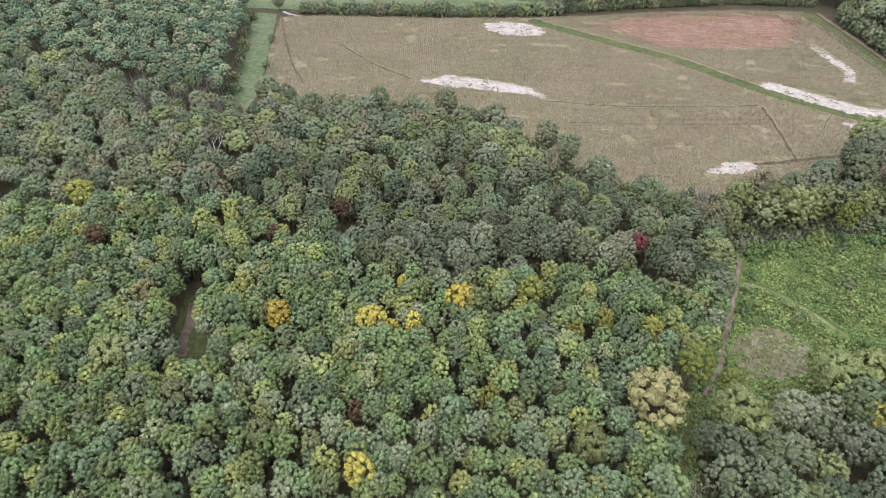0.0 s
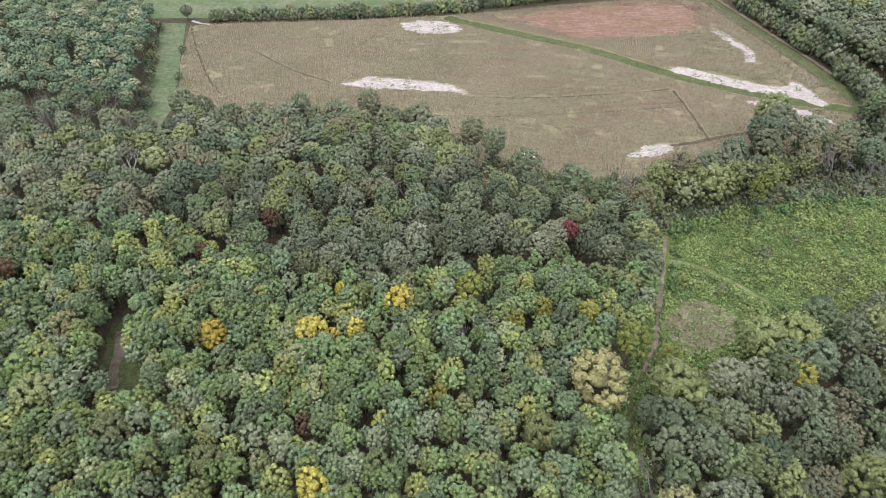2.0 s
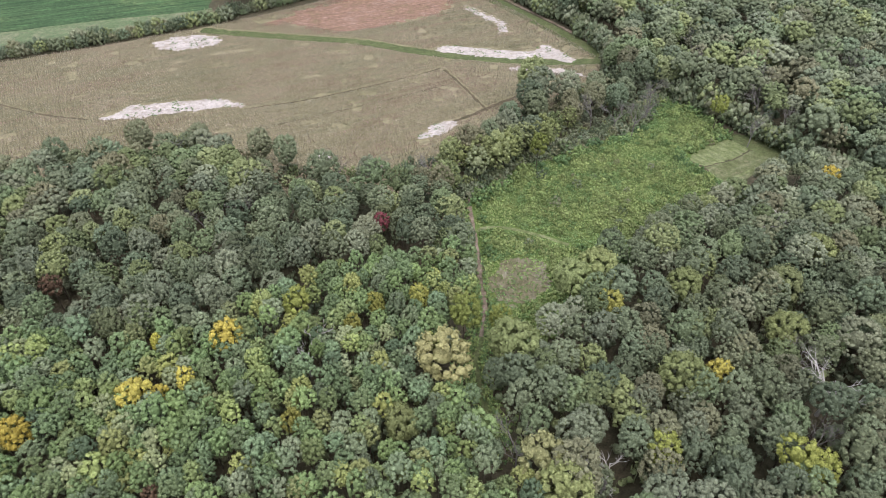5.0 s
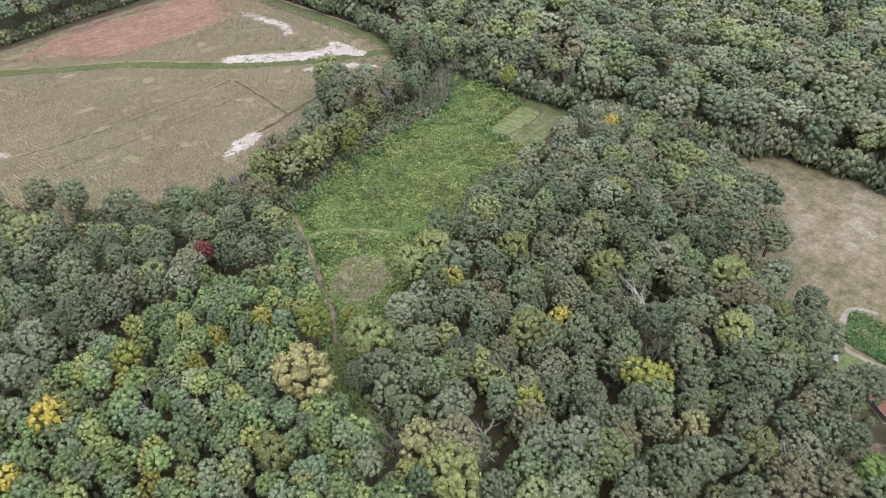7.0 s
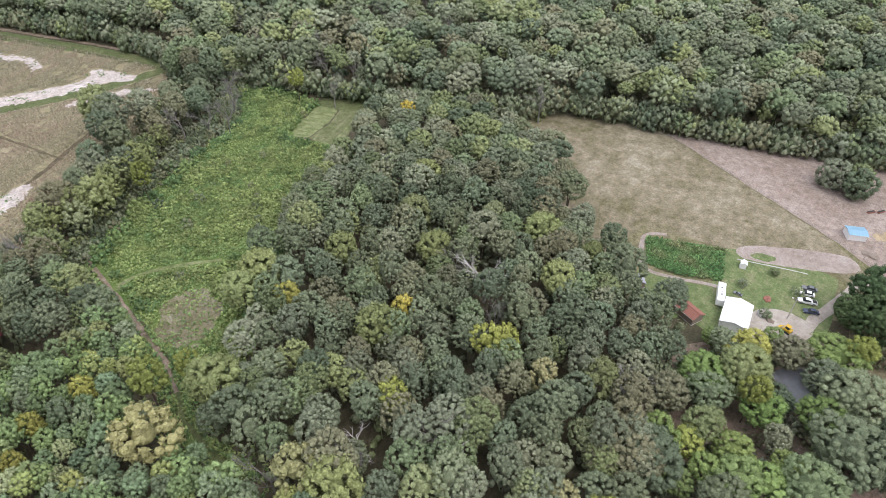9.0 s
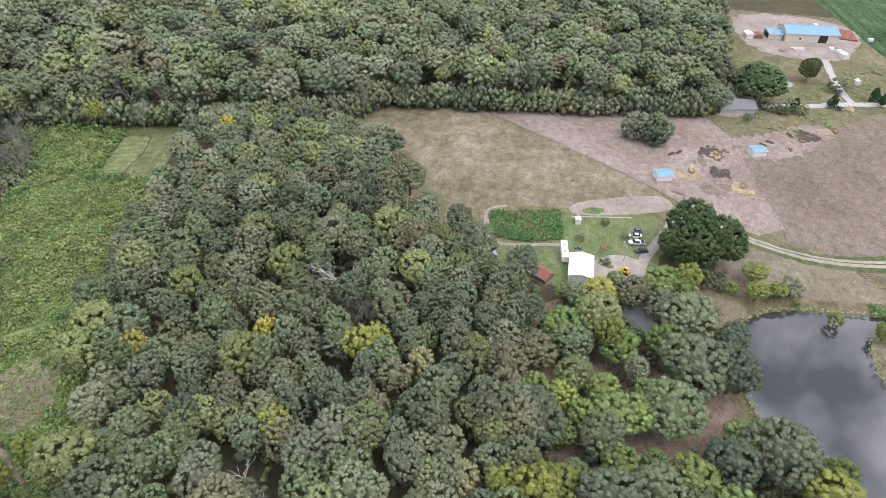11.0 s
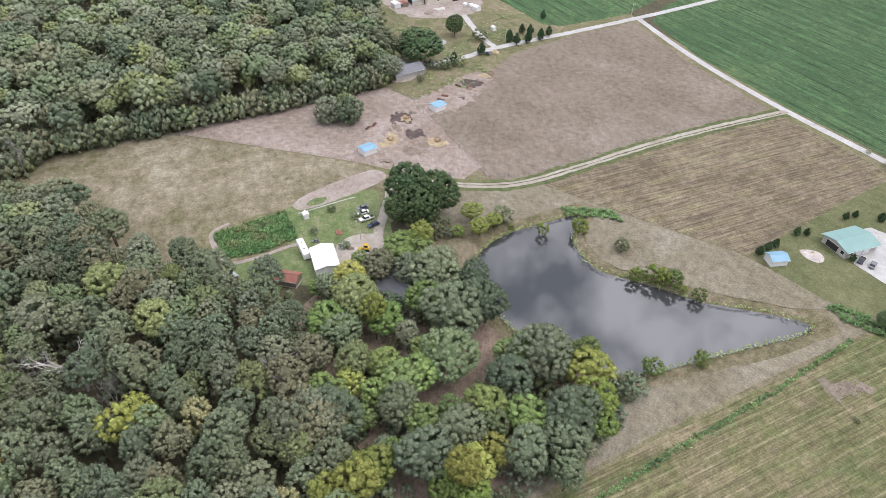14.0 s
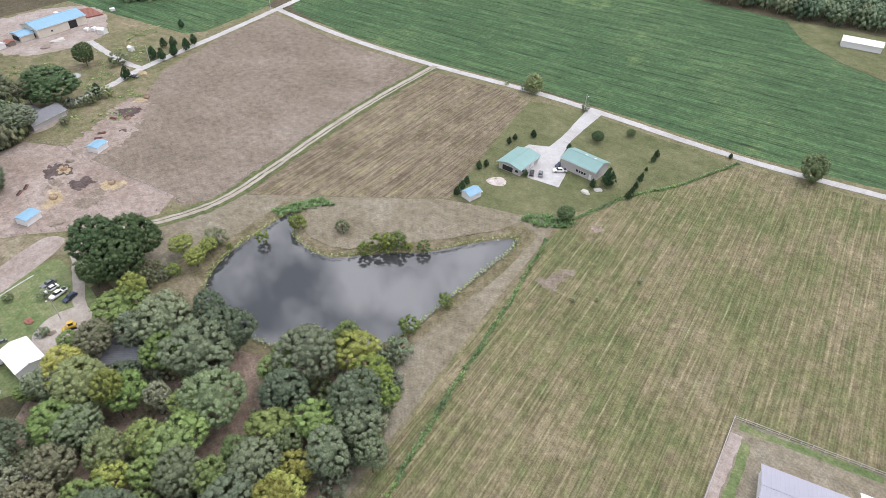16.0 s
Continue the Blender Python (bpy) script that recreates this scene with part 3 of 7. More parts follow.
SAND = [
    [(-56, 263), (-46, 268), (-39, 273), (-24, 270), (-8, 268.5), (0, 263), (8, 255.5), (-3, 257.5), (-18, 259), (-38, 258.5)],
    [(98, 290), (109.5, 296), (127, 285), (142, 277), (150.5, 274), (159, 284), (164, 268), (166, 255), (159, 253), (154, 262), (141, 265), (124, 272.5), (106, 283)],
    [(-36, 340), (-24, 346), (-10, 347), (4, 338), (-1, 329), (-14, 326), (-24, 326)],
    [(64, 207), (72, 214), (80, 218.5), (86, 218), (85, 212.5), (74, 206)],
    [(24, 208), (29, 210), (33, 205), (28, 203)],
    [(128, 258.5), (142, 255.5), (154, 249.5), (162, 236), (155, 242), (144, 249), (129, 256)],
    [(140.5, 349), (146, 338), (152.5, 317), (150, 303), (140, 299), (147, 311), (142.5, 326), (138.5, 341)],
]
MEADOW = [(65, 145), (70, 163), (96, 175), (127, 182), (156, 186), (178, 211), (189, 192), (188, 169), (176, 166), (160, 160), (164, 133), (140, 125), (109, 116), (95, 112), (77, 97), (60, 94), (54, 106), (57, 113), (62, 130)]
TRACK = [(70, 163), (65, 145), (60, 128), (55, 112), (50, 102), (45, 94), (42, 82), (41, 70)]
CURVE = [(66, 145), (71, 146), (78, 142), (85, 136), (91, 129)]
BROWN = [(60.5, 123), (65, 128), (73, 129.5), (79.5, 126), (79, 116), (75, 110.5), (67, 109), (60, 110), (58.5, 116)]
PAST_A = [(238, 80), (242, 35), (219, -1), (200, -31), (187, -42), (181, -36), (178, -8), (176, 24), (150, 30), (150, 46), (180, 60), (205, 80)]
PAST_B = [(242, 34), (247, 10), (253, -17), (259, -57), (245, -65), (225, -68), (200, -72), (184, -75), (178, -66), (184, -52), (200, -32), (219, -2)]
PAST_C = [(302, -211), (250, -208), (192, -212), (183, -152), (174, -105), (171, -86), (176, -74), (200, -71), (225, -67), (245, -65), (239, -82), (254, -100), (278, -127), (292, -165)]
FIELD_D = [(187, -212), (142, -220), (133, -217), (124, -180), (115, -148), (112, -137), (148, -107), (166, -92), (174, -113), (181, -152)]
LAWN = [(133, -218), (110, -225), (44, -226), (64, -181), (76, -156), (88, -145), (112, -137), (115, -148), (124, -180)]
HAY = [(43, -227), (25, -229), (-5, -235), (-120, -262), (-120, -90), (-40, -35), (56, -38), (62, -66), (67, -100), (73, -140), (74, -153), (64, -181)]
MARGIN = [(58, -38), (66, -36), (76, -74), (76, -100), (75, -118), (77, -140), (84, -142), (88, -145), (76, -155), (74.5, -140), (68.5, -100), (63, -66)]
PENIN = [(151, -104), (147, -107), (112, -136), (88, -146), (85, -143), (89, -133), (97, -121), (104, -112), (112, -103), (118, -95), (123, -92), (131, -91), (137, -93), (142, -99)]
NORTH_BANK = [(148, -106), (168, -91), (171, -78), (176, -62), (181, -46), (172, -40), (160, -50), (152, -54), (150, -70), (151, -84), (153, -98)]
SOY_E = [(300, -222), (250, -217), (192, -221), (142, -230), (110, -233), (44, -236), (-5, -246), (-140, -275), (-140, -330), (-20, -330), (17, -348), (40, -358), (60, -373), (80, -402), (160, -402), (330, -470), (420, -420), (318, -240)]
SOY_L = [(313, -211), (307, -168), (312, -160), (405, -143), (560, -120), (800, -90), (800, -520), (446, -440), (324, -232)]
SOY_N = [(-260, 470), (-210, 396), (-150, 375), (-66, 383), (-3, 384), (20, 480)]
FARM2 = [(258, -60), (300, -68), (376, -78), (405, -80), (405, -143), (312, -160), (306, -170), (296, -166), (279, -127), (254, -100), (240, -82), (246, -66)]
GARDEN = [(170.5, 21.5), (177, -2), (161, -4), (157, 8.5), (157, 17.5)]
LOOP = [(181, -4), (188, -18), (194, -34), (192, -39), (186, -40), (181, -29), (176, -12), (175, -6)]
YARD = [(180, -6), (176, 0), (154, -2), (140, 2), (136, -12), (140, -30), (158, -34), (180, -34), (182, -28)]

sheet("rough_grass", ragged([(190, 90), (260, 90), (262, -60), (310, -170), (318, -216), (200, -222), (110, -232), (-140, -272), (-140, -60), (-40, -30), (66, -34), (66, -38.5), (162, -38.5), (150, -2), (136, 6), (150, 52)], 400, 0), 0.02, M_grass,
      "dry rough grass between the farm fields", "grass", holes=[np.array([(BX0, BY0), (BX0, BY1), (BX1, BY1), (BX1, BY0)], float)])
sheet("corn_field", ragged(CORN, 3, 0.8), 0.05, M_corn, "tan drying corn field in early autumn", "field")
washed("red_crop_patch", rounded(RED), 0.09, M_redcrop, "reddish ripe patch of crop inside the corn field", "field", 1.0, 1.0, rag=5.0, wide=2.6)
ribbon("grassed_waterway", WATERWAY, 7.0, 0.13, M_ditch, "green grassed waterway winding through the corn", "grass strip", much=1.2)
for k, s in enumerate(SAND):
    washed("sand_patch", rounded(s), 0.17 + 0.004 * k, M_sand, "washed pale sand where no corn grew", "sand", cell=0.6, deep_in=(0.6, 1.2, 1.2, 0.6, 0.4, -0.4, 1.0)[k], rag=1.7 if k in (2, 6) else 0.9)
# dark ribbons paint the shade seen in gaps of the corn
for k, (line_, wide_, label_) in enumerate((([(98.6, 266), (100, 252), (101, 236), (101.8, 221)], 1.3, "trail gap crossing the corn, its shade painted dark"), ([(4, 254.3), (27, 254), (52, 257.5), (77, 262.5), (97, 268)], 0.8, "narrow gap through the corn, its shade painted dark"),
                              ([(-102, 298), (-87, 284), (-73, 272.7), (-57, 264)], 1.0, "narrow gap through the corn, its shade painted dark"), ([(-143, 326), (-130, 296), (-114, 264), (-104, 250)], 0.9, "old wheel track in the corn"),
                              ([(84, 216), (96, 220), (110, 226), (122, 230)], 2.0, "dark brown strip of broken corn"), ([(14, 236), (60, 243), (94, 250)], 0.5, "faint row gap in the corn, its shade painted dark"))):
    ribbon("corn_gully", line_, wide_, 0.15 + 0.003 * k, M_gapshade, label_, "track", much=0.7)
sheet("grass_lane", ragged(WEST_LANE, 2, 0.7), 0.06, M_lane, "mown green lane between plantation and corn field", "grass strip")
sheet("weedy_meadow", ragged(MEADOW, 2, 0.8), 0.04, M_meadow, "overgrown green meadow of tall weeds", "meadow")
washed("faded_weed_patch", rounded(BROWN), 0.09, M_dead_weed, "brown faded weeds beside the forest track", "meadow", 0.6, 0.6, rag=1.3)
sheet("pale_seed_plot", ragged([(159, 160.5), (168, 165), (176, 168), (186, 168.5), (187.5, 159.5), (176, 155), (163, 154.5)], 1.0, 1.1), 0.08, M_plot, "pale green sown plot at the meadow's end", "plot")
sheet("mown_plot", ragged([(162.5, 154), (176, 154.5), (187.5, 158.5), (192.5, 149.5), (184, 146), (168, 141), (161.5, 144)], 2, 0.5), 0.10, M_mown, "closely mown grass plot with light strips", "plot")
sheet("plot_verge", ragged([(184, 173), (198, 168), (203, 150), (193, 145), (188, 158)], 1.5, 0.8), 0.07, M_ditch, "rough green verge between plots and woods", "grass")
ribbon("mown_strip", [(165.5, 144), (174.5, 145.8), (190, 149.6)], 1.1, 0.16, M_plot, "fresh pale mown strip across the plot", "grass strip", much=0.3)
ribbon("forest_track", TRACK[:5], 1.7, 0.14, M_track, "bare earth track along the edge of the woods", "track", much=0.5)
# lower track: the darker green stands for grass and for tree shade
ribbon("track_grass", TRACK[3:], 2.6, 0.11, M_ditch, "track running on between the trees, dark green for grass and shade", "track", much=0.6)
ribbon("meadow_path", CURVE, 1.5, 0.18, M_plot, "narrow worn path curving into the meadow", "path")
sheet("clearing_grass", ragged([(-91, 112), (-84, 114), (-76, 98), (-70, 84), (-76, 81), (-86, 92)], 1.5, 0.8), 0.05, M_ditch, "rough green grass in the forest clearing", "grass")
sheet("forest_clearing", ragged([(-88.5, 109), (-85.5, 110), (-83.5, 106), (-82.8, 98), (-80.5, 91), (-82.6, 90), (-85, 97), (-86.8, 104)], 1, 0.5), 0.09, M_track, "bare dirt clearing with a track in the woods", "clearing")
sheet("hay_pasture", ragged(PAST_A, 3, 0.7), 0.05, M_past_a, "dry olive and tan hay pasture", "pasture")
sheet("trampled_paddock", ragged(PAST_B, 3, 0.5), 0.06, M_past_b, "bare pinkish trampled cattle paddock", "pasture")
sheet("grazed_pasture", ragged(PAST_C, 3, 0.5), 0.05, M_past_c, "wide brown grazed pasture", "pasture")
sheet("stubble_field", ragged(FIELD_D, 3, 0.6), 0.06, M_field_d, "brown cut field with pale straw rows", "field")
sheet("lawn", ragged(LAWN, 3, 0.5), 0.07, M_lawn, "olive green lawn round the teal-roofed buildings", "lawn")
sheet("hay_field", ragged(HAY, 3, 0.5), 0.05, M_hay, "mown hay field with pale parallel rows", "field")
sheet("pond_margin", ragged(MARGIN, 2, 0.5), 0.06, M_ochre, "dry tan mown margin between pond and hay field", "grass")
sheet("peninsula_pasture", ragged(PENIN, 2, 0.5), 0.065, M_ochre, "dry tan grass on the pond's far shore", "pasture")
sheet("pond_north_pasture", ragged(NORTH_BANK, 2, 0.5), 0.06, M_ochre, "dry grass between lane and pond", "pasture")
sheet("soybean_field", ragged(SOY_E, 4, 0.6), 0.05, M_soy, "deep green soybean field in rows beyond the road", "field")
sheet("soybean_field", ragged(SOY_L, 4, 0.6), 0.056, M_soy, "deep green soybean field behind the farm", "field")
sheet("soybean_field", ragged(SOY_N, 4, 0.6), 0.05, M_soy, "deep green crop field beyond the hedgerow", "field")
sheet("field_edge_grass", ragged([(-320, 330), (-165, 338), (-60, 352), (0, 364), (0, 386), (-66, 384), (-150, 377), (-210, 398), (-320, 420)], 3, 1.0), 0.03, M_lane, "yellowish grass margin beyond the hedgerow", "grass")
sheet("farmyard_grass", ragged(FARM2, 3, 0.6), 0.06, M_farmgrass, "worn grass round the blue-roofed barn", "lawn")
sheet("garden_bed", ragged(GARDEN, 1.5, 0.3), 0.09, M_garden, "planted vegetable garden soil", "garden")
sheet("dirt_loop", ragged(rounded(LOOP), 1.5, 0.4), 0.10, M_dirt, "bare rounded dirt patch beside the yard", "dirt")
sheet("loop_grass", ragged(rounded([(177.4, -8.6), (180.3, -10.1), (181.7, -15.7), (179.7, -17.0), (176.9, -13.4)]), 0.6, 0.9), 0.135, M_yard, "green grass patch inside the dirt loop", "grass")
sheet("garden_verge", ragged([(154, 19), (142, 20), (138, 4), (150, -3), (157, -3), (155, 8)], 1.5, 0.8), 0.07, M_yard, "green strip between garden and woods", "grass")
sheet("yard", ragged(YARD, 2, 0.5), 0.075, M_yard, "green yard round the white-roofed workshop", "lawn")
ribbon("main_road", [(-140, -268), (-60, -250), (-5, -241), (44, -231), (110, -229), (142, -226), (192, -217), (250, -213), (300, -216), (308, -217)], 3.7, 0.14, M_gravel, "pale gravel country road", much=0.2)
ribbon("farm_road", [(330, -310), (313, -245), (306, -214), (296, -166), (288, -120), (281, -104), (276, -82)], 4.0, 0.15, M_gravel, "pale gravel farm drive", much=0.3)
ribbon("farm_road", [(289, -122), (302, -120), (320, -121), (338, -122)], 3.4, 0.16, M_gravel, "pale gravel drive to the barn", much=0.4)
ribbon("farm_lane", [(188, -218), (185, -180), (181, -148), (172, -104), (169, -86), (171, -72), (178, -56), (183, -46), (181, -39), (175, -37.5), (169.5, -35), (163, -32), (156.5, -29), (152, -27.5), (148, -25), (147, -21), (146.5, -15)], 3.2, 0.20, M_lanegravel, "two-track gravel lane curving past the pond", "lane", much=0.35)
ribbon("lane_verge", [(188, -216), (185, -180), (181, -148), (172, -104), (169, -86), (171, -72), (178, -56), (183, -46)], 7.0, 0.14, M_ditch, "green grass verge along the farm lane", "grass strip", much=1.2)
ribbon("lane_grass_strip", [(187, -214), (184.5, -180), (180.5, -148), (172, -104), (169.2, -86), (171.2, -72), (178, -56), (182.6, -46)], 0.5, 0.24, M_ditch, "grass strip between the lane's wheel tracks", "grass strip", much=0.35)
sheet("workshop_apron", ragged(rounded([(152, -13), (158, -20), (156, -30), (149, -30), (142, -22), (140, -14)]), 1, 0.4), 0.13, M_lanegravel, "pale worn gravel before the workshop", "gravel")
sheet("gravel_court", ragged([(112, -182), (112, -186), (105, -190), (105.5, -200), (110, -229), (103, -229), (101, -200), (99, -192), (95, -180), (90, -178), (87, -168), (99, -166)], 2, 0.25), 0.135, M_gravel, "pale gravel court and driveway between the buildings", "gravel")
sheet("sand_pad", ragged(rounded([(110, -155), (107, -160), (103.5, -159.5), (102, -156), (105, -153.5), (108.5, -153.5)]), 0.8, 0.25), 0.13, M_sand, "round pale sand pad on the lawn", "sand")
for ring_, mat_, label_ in (
        ([(247, -66), (250, -80), (260, -93), (265, -104), (257, -109), (248, -104), (240, -95), (229, -82), (226, -66), (234, -64)], M_past_b, "bare trampled earth round the cattle shelter"),
        ([(235, -54), (233, -60), (228, -62), (223, -59), (224, -53), (230, -50)], M_manure, "dark trampled muck in the paddock"), ([(220, -58), (217, -63), (211, -62), (210, -56), (214, -53), (219, -54)], M_manure, "dark trampled muck beside the feeder"),
        ([(225, -50), (222, -55), (218, -53), (219, -49)], M_past_c, "grey trampled ground in the paddock"), ([(207, -50), (203, -60), (197, -56), (200, -48)], M_past_c, "grey trampled ground in the paddock"), ([(209, -62), (204, -63), (201, -57), (206, -55)], M_past_c, "grey trampled ground in the paddock"),
        ([(211, -62), (207, -69), (202, -67), (203, -61)], M_straw, "spilled yellow hay round a feeder"), ([(219, -48), (214, -54), (209, -51), (207, -44), (212, -42)], M_straw, "spilled yellow hay round a feeder"), ([(231, -57), (227, -61), (225, -57), (228, -54)], M_straw, "spilled yellow hay round a feeder"),
        ([(257, -91), (256, -99), (250, -102), (246, -97), (248, -90)], M_manure, "dark trodden muck in the pasture"), ([(243, -85), (241, -91), (237, -90), (237, -85)], M_manure, "dark trodden muck near the shelter"),
        ([(64, -118), (66, -124), (62, -133), (57, -133), (59, -124)], M_past_c, "grey patch of thin stubble in the hay field"), ([(68, -154), (66, -158), (62, -156), (63, -152)], M_past_b, "bare pale patch in the hay field"),
        ([(262, -104), (258, -110), (254, -106), (258, -101)], M_straw, "orange-brown straw litter")):
    k += 1
    washed("trodden_patch", rounded(ring_), 0.09 + 0.006 * (k - 6), mat_, label_, "ground", 0.45, rag=1.5)
sheet("farm_pond", ragged(rounded([(298, -68), (303, -69), (309, -80), (307, -99), (302, -101), (297, -96), (297, -80)]), 2, 0.4), 0.12, M_pale_water, "small farm pond beside the house, coloured pale like reflected sky", "water")
sheet("south_yard", ragged([(3, -112), (0, -80), (-40, -80), (-40, -122), (-28, -119)], 2, 0.3), 0.09, M_ochre, "mown straw-coloured yard inside the fence", "yard")
sheet("far_verge", ragged([(82, -404), (62, -374), (40, -359), (17, -349), (-30, -335), (-30, -415), (40, -412)], 2, 0.6), 0.08, M_lawn, "grass round the distant white buildings", "lawn")
ribbon("corn_side_lane", [(158, 399), (168.5, 351), (180, 298), (186.5, 258)], 2.2, 0.14, M_track, "earth lane beside the corn field", "track", much=0.7)
ribbon("corn_side_grass", [(151, 398), (161.5, 350), (173.5, 298), (180, 256)], 9.0, 0.10, M_ditch, "grassy strip below the woods", "grass strip", much=0.8)
ribbon("field_gate_path", [(-146, 336), (-140, 332), (-134, 331)], 1.8, 0.2, M_gravel, "pale worn gap at the field's corner", "track", much=0.4)
ribbon("garden_path", [(175, 16), (172, 22.5), (163, 21), (156, 19), (154, 16), (155, 8), (157, 2), (158, -3.5)], 1.4, 0.14, M_dirt, "worn path round the garden", "path", much=0.3)
ribbon("yard_kerb", [(174, -6), (177, -20), (178, -26)], 0.4, 0.15, M_gravel, "pale strip along the yard", "path", much=0.1)
sheet("woodland_clearing", ragged(rounded([(136, -4), (140, -24), (136, -44), (110, -47), (96, -55), (84, -66), (77, -73), (66, -58), (60, -30), (58, -6), (84, -8), (100, 6), (120, 2)]), 2, 1.5), 0.035, M_clearing, "bare pinkish-brown floor of the open wood", "ground")
sheet("barnyard", ragged(rounded([(338, -96), (352, -84), (400, -82), (404, -130), (384, -152), (352, -140), (334, -124)]), 2, 2.0), 0.085, M_dirt, "bare dirt yard round the barn", "yard")
sheet("farm_track", ragged(rounded([(262, -60), (274, -64), (282, -76), (280, -86), (274, -84), (262, -70)]), 1.5, 0.8), 0.09, M_dirt, "worn dirt before the farmhouse", "yard")
for k, (line_, wide_, mat_, label_) in enumerate((([(1.2, -110.6), (-14, -114.2), (-28, -117.6)], 2.0, M_yard, "green strip inside the yard fence"), ([(1.0, -108), (0, -96), (-1.2, -82)], 2.6, M_dirt, "bare reddish dirt along the yard fence"),
                                                ([(-1.8, -107), (-3.0, -96), (-4.2, -82)], 2.2, M_yard, "green strip beside the long building"))):
    ribbon("yard_strip", line_, wide_, 0.12 + 0.004 * k, mat_, label_, "ground", much=0.5)
# ---- trees ----
PHI = (1 + 5 ** 0.5) / 2
ICO_V = np.array([(-1, PHI, 0), (1, PHI, 0), (-1, -PHI, 0), (1, -PHI, 0), (0, -1, PHI), (0, 1, PHI), (0, -1, -PHI), (0, 1, -PHI), (PHI, 0, -1), (PHI, 0, 1), (-PHI, 0, -1), (-PHI, 0, 1)])
ICO_V = ICO_V / np.linalg.norm(ICO_V[0])
ICO_F = np.array([int(c, 16) for c in "0b5051017" "07a0ab159" "5b4ba2a76" "718394342" "326368389" "49524b62a" "867981"]).reshape(-1, 3)


OCT_V = np.array([(1, 0, 0), (-1, 0, 0), (0, 1, 0), (0, -1, 0), (0, 0, 1), (0, 0, -1)], float)
OCT_F = np.array([(0, 2, 4), (2, 1, 4), (1, 3, 4), (3, 0, 4), (2, 0, 5), (1, 2, 5), (3, 1, 5), (0, 3, 5)])


def crown(seed, lumps, leaf_n, leaf, tall=0.85, low=-0.8, lump=0.29, open_=0.0, core=0.0, ball=1):
    """A crown one metre in radius: leafy boughs as rounded lumps over an uneven dome, each set with leaf sprays."""
    r = np.random.default_rng(seed)
    verts, tris, at = [], [], 0
    k = np.arange(lumps) + 0.5
    up = 1 - (1 - low) * k / lumps
    ang = k * 2.39996 + r.uniform(0, 6.28)
    ring = np.sqrt(np.clip(1 - up ** 2, 0, 1))
    n0 = np.column_stack([ring * np.cos(ang), ring * np.sin(ang), up])
    n0 += r.normal(0, 0.10, n0.shape)
    n0 /= np.linalg.norm(n0, axis=1)[:, None]
    # a few main limbs push parts of the dome out, and leave clefts between
    limbs = r.normal(size=(10, 3)) + (0, 0, 0.5)
    limbs /= np.linalg.norm(limbs, axis=1)[:, None]
    near = np.max(n0 @ limbs.T, axis=1)
    reach = (0.68 + 0.23 * np.clip((near - 0.5) / 0.45, 0, 1)) * r.uniform(0.93, 1.07, lumps)
    turn_ = np.arctan2(n0[:, 1], n0[:, 0])
    lobes = 1 + 0.10 * np.sin(turn_ * 2 + r.uniform(0, 6)) + 0.06 * np.sin(turn_ * 3 + r.uniform(0, 6))
    mids = n0 * reach[:, None] * np.column_stack([lobes, lobes, np.full(lumps, tall)])
    if core:  # the inside of the crown
        cv = np.array([(math.cos(a) * math.cos(e), math.sin(a) * math.cos(e), math.sin(e)) for e in (1.2, 0.7, 0.25, -0.2, -0.7) for a in np.arange(8) * math.tau / 8 + e] + [(0, 0, 1.0), (0, 0, -0.85)])
        cf = [(8 * i + j, 8 * (i + 1) + j, 8 * (i + 1) + (j + 1) % 8) for i in range(4) for j in range(8)] + [(8 * i + j, 8 * (i + 1) + (j + 1) % 8, 8 * i + (j + 1) % 8) for i in range(4) for j in range(8)]
        cf += [(40, j, (j + 1) % 8) for j in range(8)] + [(41, 32 + (j + 1) % 8, 32 + j) for j in range(8)]
        wide = core * r.uniform(0.9, 1.06, (42, 1))
        verts.append(cv * wide * (1, 1, tall))
        tris.append(np.array(cf))
        at = 42
    bv, bf = (ICO_V, ICO_F) if ball else (OCT_V, OCT_F)
    for c, nn in zip(mids, n0):
        if r.random() < open_:
            continue
        size = lump * r.uniform(0.7, 1.3)
        # only the outer side of a lump can be seen
        spin = Matrix.Rotation(r.uniform(0, 6.28), 3, "Z")
        cv = bv @ np.array(spin) if ball else bv
        cf = bf[cv[bf].mean(1) @ nn > -0.35]
        used, cf = np.unique(cf, return_inverse=True)
        cv = cv[used]
        verts.append(cv * size * (0.84 if ball else 0.95) * r.uniform(0.75, 1.15, (len(cv), 1)) * (1, 1, 0.88) + c)
        tris.append(cf.reshape(-1, 3) + at)
        at += len(cv)
        if not leaf_n:
            continue
        d = r.normal(size=(leaf_n, 3)) + nn * 1.1
        d /= np.linalg.norm(d, axis=1)[:, None]
        spot = c + d * size * r.uniform(0.78, 1.22, (leaf_n, 1))
        face = d + r.normal(0, 0.34, d.shape)
        face /= np.linalg.norm(face, axis=1)[:, None]
        a = np.cross(face, r.normal(size=face.shape))
        a /= np.linalg.norm(a, axis=1)[:, None]
        b = np.cross(face, a)
        s = leaf * r.uniform(0.6, 1.35, (leaf_n, 1))
        verts.append(np.stack([spot - a * s * 0.5, spot - b * s * 0.5, spot + (a + b) * s * 0.42], 1).reshape(-1, 3))
        i = at + 3 * np.arange(leaf_n)
        tris.append(np.stack([i, i + 1, i + 2], 1))
        at += 3 * leaf_n
    return np.vstack(verts), np.vstack(tris)


